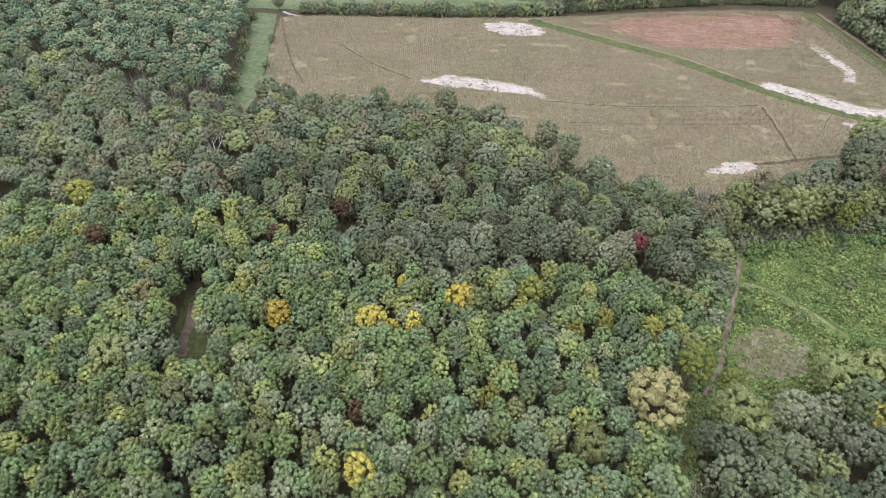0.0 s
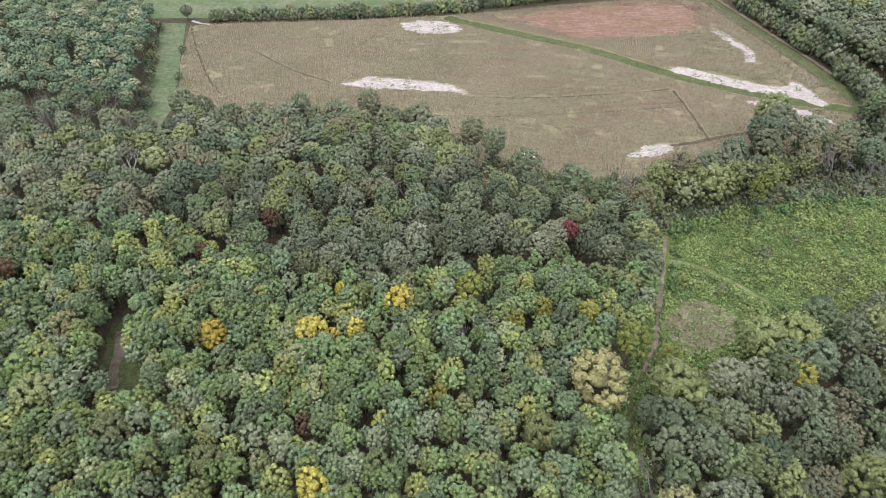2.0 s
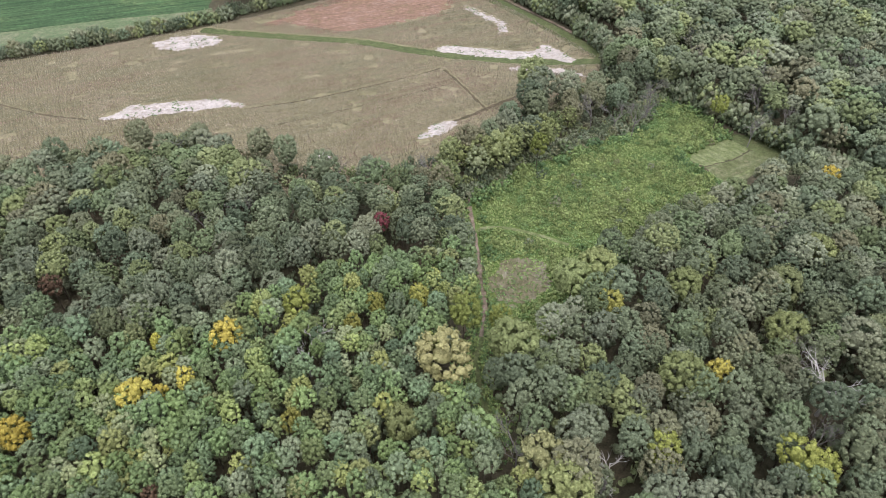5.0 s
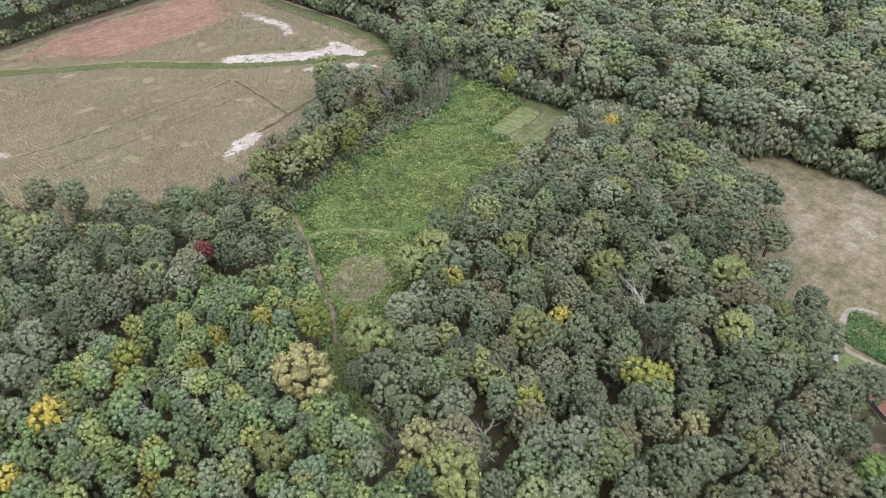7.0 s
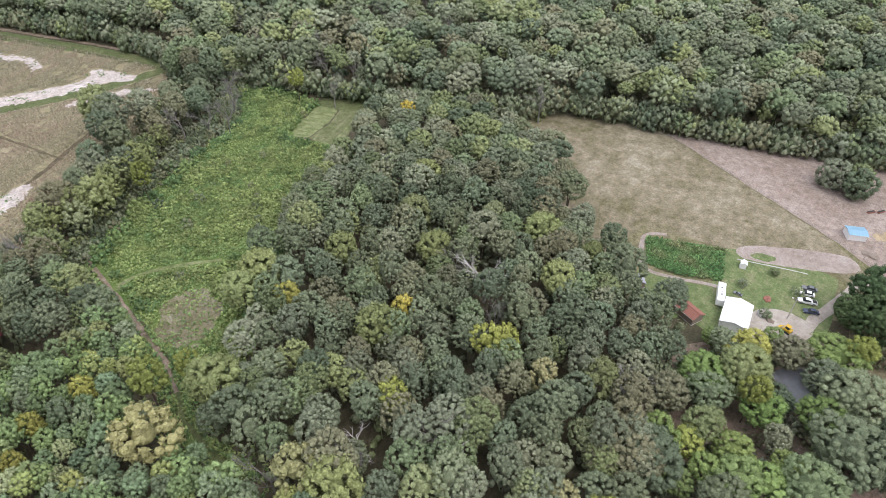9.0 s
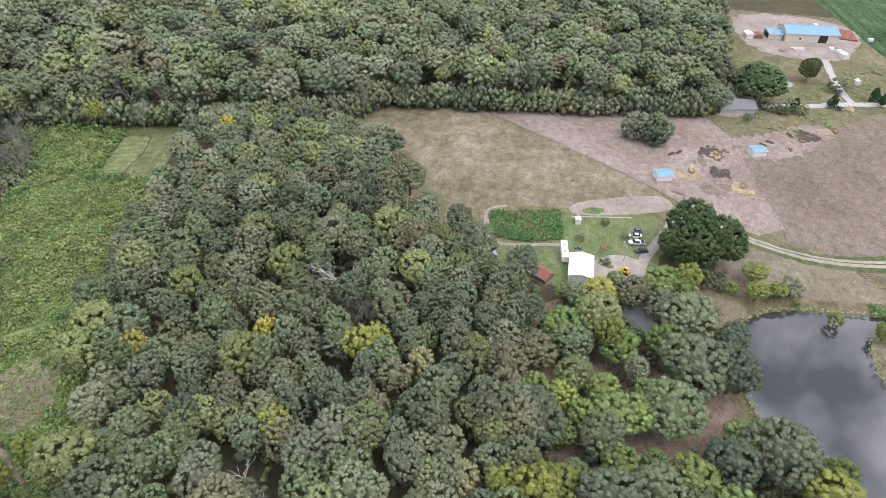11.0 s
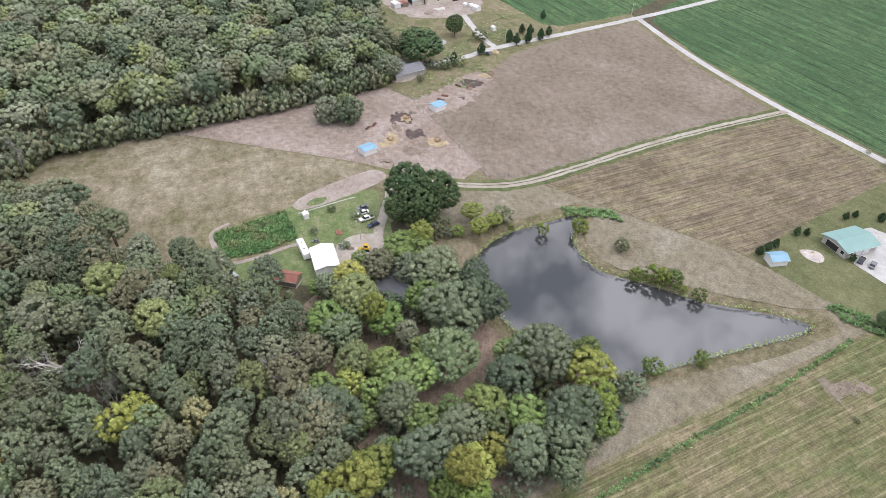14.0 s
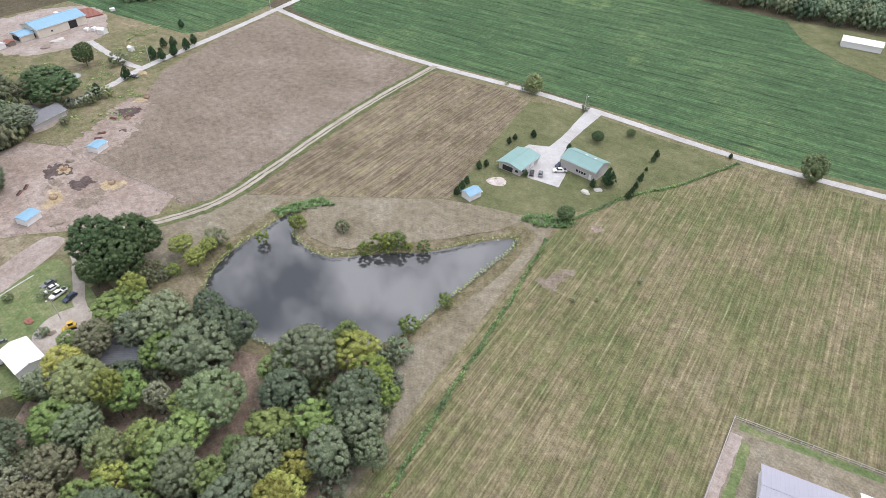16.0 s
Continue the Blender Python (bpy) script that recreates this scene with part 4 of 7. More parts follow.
def trunk_bm(tall, thick, spread, seed, limbs=5):
    r = random.Random(seed)
    bm = bmesh.new()
    p, lean = Vector((0, 0, -0.1)), Vector((r.uniform(-0.05, 0.05), r.uniform(-0.05, 0.05), 1))
    tube(bm, p, p + lean * tall * 0.55, thick, thick * 0.7, 6)
    tube(bm, p + lean * tall * 0.55, p + lean * tall, thick * 0.7, thick * 0.2, 5)
    for k in range(limbs):
        a = k * math.tau / limbs + r.uniform(-0.4, 0.4)
        h = tall * r.uniform(0.45, 0.75)
        q = p + lean * h
        tube(bm, q, q + Vector((math.cos(a) * spread, math.sin(a) * spread, tall * r.uniform(0.12, 0.28))), thick * 0.42, thick * 0.12, 3)
    return bm


def tree_kind(name, seed, radius, top, material, label, category="tree", lumps=34, leaf_n=20, leaf=0.10, group="woodland trees", **shape):
    """One tree of a kind, out of the way, to be copied: top is its height."""
    root = part(name, trunk_bm(top - radius * 0.5, 0.03 * radius + 0.08, radius * 0.55, seed), M_bark)
    v, f = crown(seed, lumps, leaf_n, leaf, **shape)
    half = shape.get("tall", 0.85)
    ob = new("crown", mesh_np("crown", v * radius + (0, 0, top - radius * half), f, material, smooth=True))
    ob.parent = root
    return tagged(root, label, category, group)


def dead_bm(seed, tall, levels=4, thick=0.22, spread=0.62, forks=3):
    """Bare limbs that fork again and again."""
    r = random.Random(seed)
    bm = bmesh.new()

    def grow(p, d, length, t, level):
        q = p + d * length
        tube(bm, p, q, t, t * 0.62, 5 if level < 2 else 3)
        if level == levels:
            return
        for _ in range(forks if level else forks + 1):
            w = Vector((r.gauss(0, 1), r.gauss(0, 1), r.gauss(0.15, 0.5))).normalized()
            s = p.lerp(q, r.uniform(0.55, 1.0))
            grow(s, (d * (1 - spread * 0.55) + w * spread).normalized(), length * r.uniform(0.5, 0.78), t * 0.55, level + 1)

    grow(Vector((0, 0, -0.1)), Vector((r.uniform(-0.1, 0.1), r.uniform(-0.1, 0.1), 1)).normalized(), tall * 0.42, thick, 0)
    return bm


F_WEST = [(-340, 30), (-340, 240), (-215, 234), (-172, 216), (-140, 224), (-128, 214), (-112, 211), (-98, 212), (-62, 214), (-20, 218), (-4, 202), (8, 188),
          (17, 169), (34, 173), (50, 173), (60, 166), (62, 158), (60, 146), (57, 130), (52, 116), (46, 105), (40, 96), (38, 80), (40, 40), (20, 30)]
F_MID = [(50, 90), (59, 95), (76, 98), (94, 114), (108, 118), (128, 122), (145, 126), (169, 132), (189, 138), (204, 116), (206, 95), (200, 72), (185, 57), (168, 46), (152, 30),
         (146, 20), (140, 10), (138, 2), (133, -6), (110, 4), (96, 4), (84, -4), (62, -2), (45, 20), (42, 60), (44, 86)]
F_SOUTH = [(133, -6), (138, -20), (134, -42), (126, -48), (108, -49), (98, -56), (86, -66), (79, -76), (74, -73), (68, -62), (62, -44), (58, -30), (54, -8), (62, -2), (84, -4), (96, 4), (110, 4)]
F_EAST = [(200, 152), (196, 167), (192, 190), (183, 212), (170, 234), (184, 256), (184, 300), (174, 350), (166, 402), (160, 480), (420, 480), (540, 300), (560, -60), (420, -60), (380, -74),
          (331, -67), (291, -64), (260, -56), (257, -40), (251, -10), (245, 25), (242, 45), (236, 78), (224, 86), (210, 112)]
F_NORTH = [(8, 364), (57, 384), (110, 403), (158, 410), (160, 500), (30, 500), (14, 420)]
F_PLANT = [(-158, 322), (-139, 254), (-126, 219), (-150, 222), (-215, 237), (-340, 242), (-340, 330), (-230, 334), (-170, 338)]
CLEAR = [[(98, -1), (106, 0), (112, -7), (119, -15), (114, -20), (104, -17), (97, -8)], [(109, -53), (110, -44), (98, -37), (89, -28), (87, -35), (94, -46), (97, -53)],
         [(-90, 112), (-84.5, 113), (-78, 98), (-71, 85), (-75, 82), (-84, 92)], [(88, -8), (76, -13), (78, -18), (88, -10)]]
HOUSE_SPOTS = [(138, -4.5, 4.5), (133, -4, 3.5), (130, 1, 4.5), (125, 1, 4.0), (139, 15.5, 3.6), (133, 15, 3.2), (127, -28, 7.0), (141, 1, 5.5), (136, 1, 5.0), (146, 17, 3.0), (146, -10, 8)]

bars = [lambda q: away(TRACK, q) < 2.6] + [lambda q, c=c: inside(c, q) for c in CLEAR] + [lambda q, h=h: np.hypot(q[:, 0] - h[0], q[:, 1] - h[1]) < h[2] for h in HOUSE_SPOTS]

# trees that stand out, each in its own place
# x, y and how far the crown reaches
YELLOW = [(-56, 98, 3.0), (-33, 100, 3.2), (-28.5, 101, 1.6), (-23, 103, 2.0), (-12.8, 111, 3.4), (-29, 117, 1.5), (-25, 60, 3.0), (92.5, 64, 2.6), (183, 121, 2.6)]
LIME = [(44, 100.5, 4.0), (-134, 136, 4.0), (24, 112.5, 2.3), (16.7, 107, 2.2), (5, 118.5, 3.4), (-2, 84, 2.2), (93.2, 40.4, 3.8), (97, 37.4, 3.2), (52.4, 97.3, 2.8), (65.5, -4, 4.2), (66, 2, 3.4), (62.5, -25, 3.6), (112, -18, 3.0), (183, 176, 3.0), (100, 171, 3.0),
        (138, -38, 3.0), (81, 92, 3.4), (35.3, 111, 2.6), (68.3, 51, 3.4)]
PALE = [(52, 88, 5.2), (85, 105, 5.0), (77, 104, 4.6), (141.7, 46.6, 4.6), (124.7, 34.7, 4.2), (141, 62.6, 3.6), (138.6, 30.5, 3.2), (-42, 196.5, 4.2), (84.4, 65.7, 4.8), (45, 49, 5.2), (-60, 100.5, 2.6), (-90, 80, 4.0), (-70, 72, 3.6), (-48, 66, 3.0), (-110, 130, 4.0), (20, 76, 3.4), (104, 92, 4.2), (130, 84, 4.4), (118, 70, 4.2), (150, 92, 4.2), (98, 14, 4.0)]
TAN = [(33.7, 88.5, 6.0), (-94, 101, 3.2), (-66, 113, 2.8), (66, 10, 3.0), (44, 57.5, 4.6), (92.7, 25.4, 3.0)]
CRIMSON = [(34, 143, 2.4)]
BROWNS = [(-54, 144, 2.4), (-118, 118, 2.6), (-30, 75, 1.8), (-70, 130, 1.8)]
DEAD = [(4.5, 103.8, 16), (-110, 175, 17), (66.5, 40, 19), (116.4, 52.6, 19), (145.9, 107.5, 18), (57.2, 52.4, 15), (-40, 199, 16), (102, 8, 14)]
GREY = [(60, 173, 14), (57, 142, 12), (-119, 199, 15), (-148, 204, 16), (-16, 167, 13), (-5, 169, 13), (-151, 155, 13), (-116, 96, 14), (-151, 199, 14), (-166, 213, 14), (41.9, 63, 14), (115.7, 61.4, 15), (240, 158, 17),
        (188, 161, 14), (148, 182, 15), (135, 192, 15), (222, 82, 16), (105, 43.4, 13), (238, 154, 17), (-140, 205, 14), (44, 184, 10), (30, 186, 10), (142, 186, 14), (205, 162, 14), (59, 169, 14), (164, 195, 14), (160, 191, 13), (168, 202, 14), (-18, 209, 15),
        (215, 190, 18), (226, 205, 18), (200, 216, 17), (235, 180, 18), (252, 200, 18), (215, 236, 18), (266, 190, 18), (204, 176, 16), (262, 152, 18), (286, 172, 18), (-128, 210, 15), (-134, 213, 15), (-145, 212, 15), (-112, 206, 13), (-160, 214, 15)]
special = np.array([(x, y, 0.8 * r + 1.0) for x, y, r in YELLOW + LIME + PALE + TAN + CRIMSON + BROWNS] + [(x, y, 3.4) for x, y, h in DEAD + GREY if h > 12], float)
bars.append(lambda q: np.any(np.hypot(q[:, None, 0] - special[None, :, 0], q[:, None, 1] - special[None, :, 1]) < special[None, :, 2], axis=1))


def place(kind, x, y, s=1.0, turn=None, sz=None, z=0.0):
    """A copy of a tree where it stands."""
    a = rng.uniform(0, math.tau) if turn is None else turn
    return copy_thing(kind, Matrix.Translation((x, y, z)) @ Matrix.Rotation(a, 4, "Z") @ Matrix.Diagonal((s, s, s if sz is None else sz, 1)))


def drop_kind(root):
    for o in (*root.children_recursive, root):
        bpy.data.objects.remove(o)


# young, close-set trees near by; older and broader ones further north and east
young = scatter(F_WEST, 4.25, 0.36, bars=bars + [lambda q: q[:, 1] + 0.1 * q[:, 0] > 126 + 9 * np.sin(q[:, 0] * 0.05)], seed=3)
old = scatter(F_WEST, 7.2, 0.36, bars=bars + [lambda q: q[:, 1] + 0.1 * q[:, 0] <= 128 + 9 * np.sin(q[:, 0] * 0.05)], seed=13)
middle = scatter(F_MID, 7.0, 0.36, bars=bars, seed=4)
all_near = np.vstack([young, old, middle])
sizes = np.concatenate([np.full(len(young), 2.4), np.full(len(old), 3.9), np.full(len(middle), 4.05)])
stand = np.concatenate([np.full(len(young), 0), np.full(len(old), 1), np.full(len(middle), 2)])
far_off = np.hypot(all_near[:, 0], all_near[:, 1])
order = np.argsort(far_off)
order = order[far_off[order] > 58]
all_near, sizes, stand, far_off = all_near[order], sizes[order], stand[order], far_off[order]
NEAR_N = 1500


def kinds_of(name, seed, many, radius, top, material, label, group, tall, lumps, lump, open_):
    return [tree_kind(name, seed + k, radius, top + k % 3, material, label, group=group, tall=tall + 0.08 * (k % 3), lumps=lumps + 2 * (k % 2), lump=lump, low=-0.4, open_=open_ * (k % 3), core=0.42, leaf_n=12, leaf=0.38 / radius) for k in range(many)]


KIND_WORDS = (("oak_tree", "full grey-green oak crown in dense mixed woodland", "woodland oaks", 1.15, 0.02), ("hickory_tree", "tall green hickory with clustered boughs in woodland", "woodland hickories", 1.4, 0.03),
              ("maple_tree", "leafy green maple crown in mixed woodland", "woodland maples", 1.3, 0.03), ("elm_tree", "spreading green elm crown in mixed woodland", "woodland elms", 1.1, 0.05),
              ("walnut_tree", "loose green walnut crown in mixed woodland", "woodland walnuts", 1.25, 0.06))
SMALL_KINDS = [kinds_of(n, 100 + 10 * k, 3, 2.7, 14.0, M_young, t, g, tall, 52, 0.215, op) for k, (n, t, g, tall, op) in enumerate(KIND_WORDS)]
LARGE_KINDS = [kinds_of(n, 150 + 10 * k, 3, 4.0, 15.0, M_leaf, t, g, tall, 150, 0.125, op) for k, (n, t, g, tall, op) in enumerate(KIND_WORDS)]
for k, ((x, y), r, w) in enumerate(zip(all_near[:NEAR_N], sizes, stand)):
    grown = 1.0 if rng.random() < 0.75 else rng.uniform(0.72, 1.3)
    s = r / (4.0 if w else 2.7) * grown * rng.uniform(0.88, 1.12)
    kinds = (LARGE_KINDS if w else SMALL_KINDS)[k % 5]
    place(kinds[int(rng.integers(len(kinds)))], x, y, s, sz=(0.4 * s + 0.6) * rng.uniform(0.87, 1.13))
for kinds in SMALL_KINDS + LARGE_KINDS:
    for ob in kinds:
        drop_kind(ob)

for name, spots, mat, label, rad, n in (
        ("yellow_tree", YELLOW, M_yellow, "bright yellow autumn tree among green oaks", 3.0, 30), ("yellow_green_tree", LIME, M_lime, "yellow-green turning tree in the woods", 3.6, 30),
        ("pale_green_tree", PALE, M_hedgeleaf, "pale olive-green tree standing in the woods", 4.4, 48), ("fading_tree", TAN, M_tan, "large pale tan fading tree crown", 4.2, 34), ("crimson_tree", CRIMSON, M_crimson, "small crimson tree at the forest edge", 2.6, 22), ("brown_tree", BROWNS, M_brownleaf, "brown withered tree in the woods", 2.8, 22)):
    kind = tree_kind(name, 300 + len(name), rad, 15.0, mat, label, lumps=2 * n, leaf_n=16, leaf=0.14, lump=0.2, tall=1.1, core=0.38, group="turning trees")
    for x, y, reach in spots:
        place(kind, x, y, reach / rad * 1.08, sz=(0.64 + 0.46 * reach / rad) * rng.uniform(1.0, 1.06))
    drop_kind(kind)

for name, spots, mat, label, lv, fk in (("dead_tree", DEAD, M_deadwood, "bleached leafless dead tree standing among oaks", 4, 3), ("bare_grey_tree", GREY, M_greytwig, "grey bare tree with fine dead twigs", 5, 3)):
    shapes = []
    for k in range(3):
        bm = dead_bm(40 + k, 14.0, levels=lv, thick=0.36 if name == "dead_tree" else 0.2, spread=0.6 if name == "dead_tree" else 0.5, forks=fk)
        ob = part(name, bm, mat)
        shapes.append(tagged(ob, label, "tree", "dead trees"))
    for k, (x, y, h) in enumerate(spots):
        place(shapes[k % 3], x, y, h / (13.0 if name == "dead_tree" else 11.3))
    for ob in shapes:
        drop_kind(ob)


def woods(name, pts, radii, tops, material, label, lumps, leaf_n, leaf, variants=6, seed=0, category="woodland", squat=(1.1, 1.45), tints=None, **shape):
    """Trees too many to count, joined: crowns on trunks."""
    r = np.random.default_rng(seed)
    forms = [crown(500 + seed * 10 + k, lumps, leaf_n, leaf, **shape) for k in range(variants)]
    V, F, T, at = [], [], [], 0
    for (x, y), rad, top in zip(pts, radii, tops):
        v, f = forms[int(r.integers(variants))]
        a = r.uniform(0, math.tau)
        c, s = math.cos(a), math.sin(a)
        zs = r.uniform(*squat)
        w = v * (rad, rad, rad * zs)
        w = np.column_stack([w[:, 0] * c - w[:, 1] * s + x, w[:, 0] * s + w[:, 1] * c + y, w[:, 2] + top - rad * zs * 0.85])
        t = 0.16
        stem = np.array([(x + t * math.cos(q) * k, y + t * math.sin(q) * k, z) for z, k in ((-0.1, 1.3), (top - rad * 0.4, 0.5)) for q in (0, 2.1, 4.2)])
        stem_f = np.array([(0, 1, 4), (0, 4, 3), (1, 2, 5), (1, 5, 4), (2, 0, 3), (2, 3, 5)])
        V += [w, stem]
        F += [f + at, stem_f + at + len(w)]
        T.append(np.full(len(w) + 6, r.random() if tints is None else tints[len(T)]))
        at += len(w) + 6
    me = mesh_np(name, np.vstack(V), np.vstack(F), material, tint=np.concatenate(T), smooth=True)
    return tagged(new(name, me), label, category, kind="stuff")


def tall_of(radii, r):
    return 9.5 + 1.5 * radii * r.uniform(0.78, 1.2, len(radii))


for young_, mat, label, lumps, lump, seed in ((True, M_young, "dense canopy of young green woodland", 44, 0.235, 1), (False, M_leaf, "dense green mixed woodland canopy", 66, 0.19, 5)):
    some = np.flatnonzero((stand[NEAR_N:] == 0) == young_) + NEAR_N
    rr = sizes[some] * rng.uniform(0.8, 1.25, len(some))
    woods("woodland", all_near[some], rr, 11.5 + 0.9 * rr * rng.uniform(0.8, 1.2, len(rr)), mat, label, lumps, 7, 0.12, variants=10, seed=seed, lump=lump, core=0.5, low=-0.35, squat=(0.95, 1.2), ball=0)
for name, poly, gap, rad, mat, label, seed in (
        ("far_woodland", F_EAST, 9.6, 5.7, M_leaf, "far green woodland canopy behind the pastures", 2), ("far_woodland", F_NORTH, 8.4, 4.8, M_leaf, "dark green woodland beyond the corn field", 3),
        ("plantation", F_PLANT, 5.6, 3.0, M_conifer, "dense dark green tree plantation", 4)):
    pts = scatter(poly, gap, 0.46, bars=bars[-1:], seed=40 + seed)
    d = np.hypot(pts[:, 0], pts[:, 1])
    pts = pts[d < 490]
    rr = rad * rng.uniform(0.62, 1.28, len(pts))
    woods(name, pts, rr, tall_of(rr, rng), mat, label, 30 if name == "plantation" else 56, 3, 0.11, variants=8, seed=seed, lump=0.26 if name == "plantation" else 0.19, low=-0.3, squat=(0.85, 1.15), core=0.52, ball=0)

# undergrowth beneath the crowns and along the open rims
def rims(poly, step, out):
    q = ragged(poly, step, 1.5)
    return q + rng.uniform(-out, out, q.shape)


low_pts = np.vstack([scatter(F_WEST, 7.0, 0.45, bars=bars[:5], seed=90), scatter(F_MID, 7.0, 0.45, bars=bars[:5], seed=91)])
low_d = np.hypot(low_pts[:, 0], low_pts[:, 1])
low_pts = low_pts[(low_d < 190) & (low_d > 58)]
rb = rng.uniform(1.4, 2.6, len(low_pts))
woods("undergrowth", low_pts, rb, rb * 2.4, M_leaf, "shrubby green undergrowth beneath the oaks", 5, 7, 0.38, seed=11, category="undergrowth", lump=0.5, low=-0.5)
fe = scatter(F_EAST, 10.0, 0.5, seed=93)
fe = fe[np.hypot(fe[:, 0], fe[:, 1]) < 330]
rb = rng.uniform(2.4, 3.8, len(fe))
woods("undergrowth", fe, rb, rb * 2.6, M_leaf, "leafy lower growth inside the far woods", 8, 6, 0.3, seed=17, category="undergrowth", lump=0.45, low=-0.5)
edge_pts = np.vstack([rims(F_EAST[:9] + F_EAST[14:], 2.2, 1.5), rims(F_EAST[:9] + F_EAST[14:], 3.0, 3.5)])
edge_pts = edge_pts[(edge_pts[:, 0] < 400) & (away(F_EAST[8:14], edge_pts) > 12)]
rb = rng.uniform(2.4, 4.6, len(edge_pts))
woods("wood_edge", edge_pts, rb, rb * rng.uniform(2.0, 2.9, len(rb)), M_leaf, "low leafy growth along the edge of the far woods", 16, 7, 0.22, seed=12, category="undergrowth", lump=0.30, low=-0.8, ball=0, squat=(1.15, 1.5))
# ---- hedgerow, lone trees and bushes ----
BIG = [tree_kind("broad_tree", 200 + k, 5.0, 16.0, M_leaf, "broad green tree with foliage down to the grass", tall=1.15, low=-0.95, lumps=200, leaf_n=20, leaf=0.072, lump=0.14, core=0.46, group="broad trees") for k in range(4)]
OLIVE = [tree_kind("olive_green_tree", 280 + k, 4.2, 14.5, M_lime, "yellow-olive turning tree in the open wood", tall=1.1, low=-0.9, lumps=116, leaf_n=22, leaf=0.088, lump=0.165, core=0.42, open_=0.08, group="olive trees") for k in range(2)]
GOLD = [tree_kind("golden_tree", 290 + k, 4.2, 14.5, M_willow, "golden yellow-green tree at the wood's rim", tall=1.1, low=-0.95, lumps=116, leaf_n=22, leaf=0.088, lump=0.165, core=0.42, group="golden trees") for k in range(2)]
FRESH = [tree_kind("fresh_green_tree", 270 + k, 4.2, 14.5, M_fresh, "bright fresh green tree in the open wood", tall=1.1, low=-0.9, lumps=124, leaf_n=22, leaf=0.085, lump=0.17, open_=0.06, core=0.44, group="fresh green trees") for k in range(3)]
DARK = [tree_kind("dark_oak", 210 + k, 6.0, 15.0, M_darkoak, "large dark green oak beside the farm lane", tall=1.05, low=-0.9, lumps=260, leaf_n=18, leaf=0.06, lump=0.125, core=0.48, group="dark oaks") for k in range(2)]
GRAND = [tree_kind("grand_oak", 205 + k, 7.0, 16.0, M_leaf, "very broad green oak with billowing crown in the open wood", tall=0.95, low=-0.85, lumps=300, leaf_n=20, leaf=0.056, lump=0.115, core=0.5, group="grand oaks") for k in range(3)]
ROUND = [tree_kind("pasture_tree", 225 + k, 5.0, 9.2, M_leaf, "round grey-green tree leafed down to the paddock", tall=0.95, low=-0.95, lumps=124, leaf_n=17, leaf=0.07, lump=0.165, core=0.38, group="pasture trees") for k in range(2)]
POPLAR = [tree_kind("pale_tree", 220 + k, 4.4, 16.5, M_hedgeleaf, "tall loose pale olive tree in the hedgerow", tall=1.4, low=-0.9, lumps=90, leaf_n=18, leaf=0.085, lump=0.155, core=0.38, open_=0.12, group="hedgerow trees") for k in range(3)]
BUSH = [tree_kind("bush", 230 + k, 1.8, 3.2, M_leaf, "dense green bush at the wood's edge", "bush", tall=0.85, low=-0.8, lumps=20, leaf_n=14, leaf=0.17, lump=0.27, ball=0, group="edge bushes") for k in range(4)]
WILLOW = [tree_kind("willow", 240 + k, 2.1, 4.2, M_willow, "yellow-green willow bush on the pond bank", "bush", tall=1.0, low=-0.8, lumps=34, leaf_n=24, leaf=0.15, lump=0.25, ball=0, open_=0.1, group="pond willows") for k in range(3)]
GREYB = tree_kind("grey_bush", 250, 2.6, 5.0, M_greyleaf, "grey-green feathery small tree near the pond", "tree", tall=0.95, low=-0.8, lumps=38, leaf_n=24, leaf=0.13, lump=0.22, ball=0, open_=0.1, group="grey trees")


def cone_kind(name, seed, radius, top, material, label, group):
    """A clipped, egg-shaped evergreen."""
    root = part(name, tube(bmesh.new(), (0, 0, -0.1), (0, 0, top * 0.6), 0.14, 0.06), M_bark)
    v, f = crown(seed, 50, 20, 0.16, tall=1.0, low=-0.98, lump=0.24, ball=0, core=0.6)
    z = np.clip((v[:, 2] + 1.05) / 2.1, 0, 1.1)
    w = np.clip(1.3 - 0.85 * z, 0.25, 1.2)
    v = np.column_stack([v[:, 0] * w * radius, v[:, 1] * w * radius, 0.15 + z * top])
    ob = new("crown", mesh_np("crown", v, f, material))
    ob.parent = root
    return tagged(root, label, "tree", group)


CONE = [cone_kind("evergreen", 260 + k, 1.5, 4.6, M_cedar, "dark green egg-shaped evergreen on the lawn", "evergreens") for k in range(3)]

for k, (x, y, h) in enumerate([(-41, 199, 1.0), (-1, 180, 1.05), (-34, 222, 0.95), (-61, 219, 0.9), (-106, 217, 1.0), (-98, 216, 0.85), (14, 197, 0.9), (24, 181, 0.95), (6, 204, 0.9), (122, 214, 1.1), (114, 208, 1.0), (86, 184, 0.9), (78, 182, 0.95),
                                (130, 202, 0.8), (156, 203, 0.85), (163, 214, 0.9), (172, 226, 1.0), (181, 222, 1.0), (169, 234, 0.95), (183, 212, 0.95), (149, 198, 0.9), (140, 201, 0.9), (104, 185, 0.85), (112, 198, 1.0), (122, 222, 1.15), (96, 190, 0.9), (134, 212, 0.95), (146, 210, 0.9), (127, 195, 0.75), (176, 218, 1.0), (100, 196, 0.9), (92, 189, 0.8), (70, 181, 0.8), (62, 164, 0.9), (-14, 218, 0.8)]):
    place(BIG[k % 4], x, y, h * rng.uniform(0.98, 1.15), sz=h * 1.15)
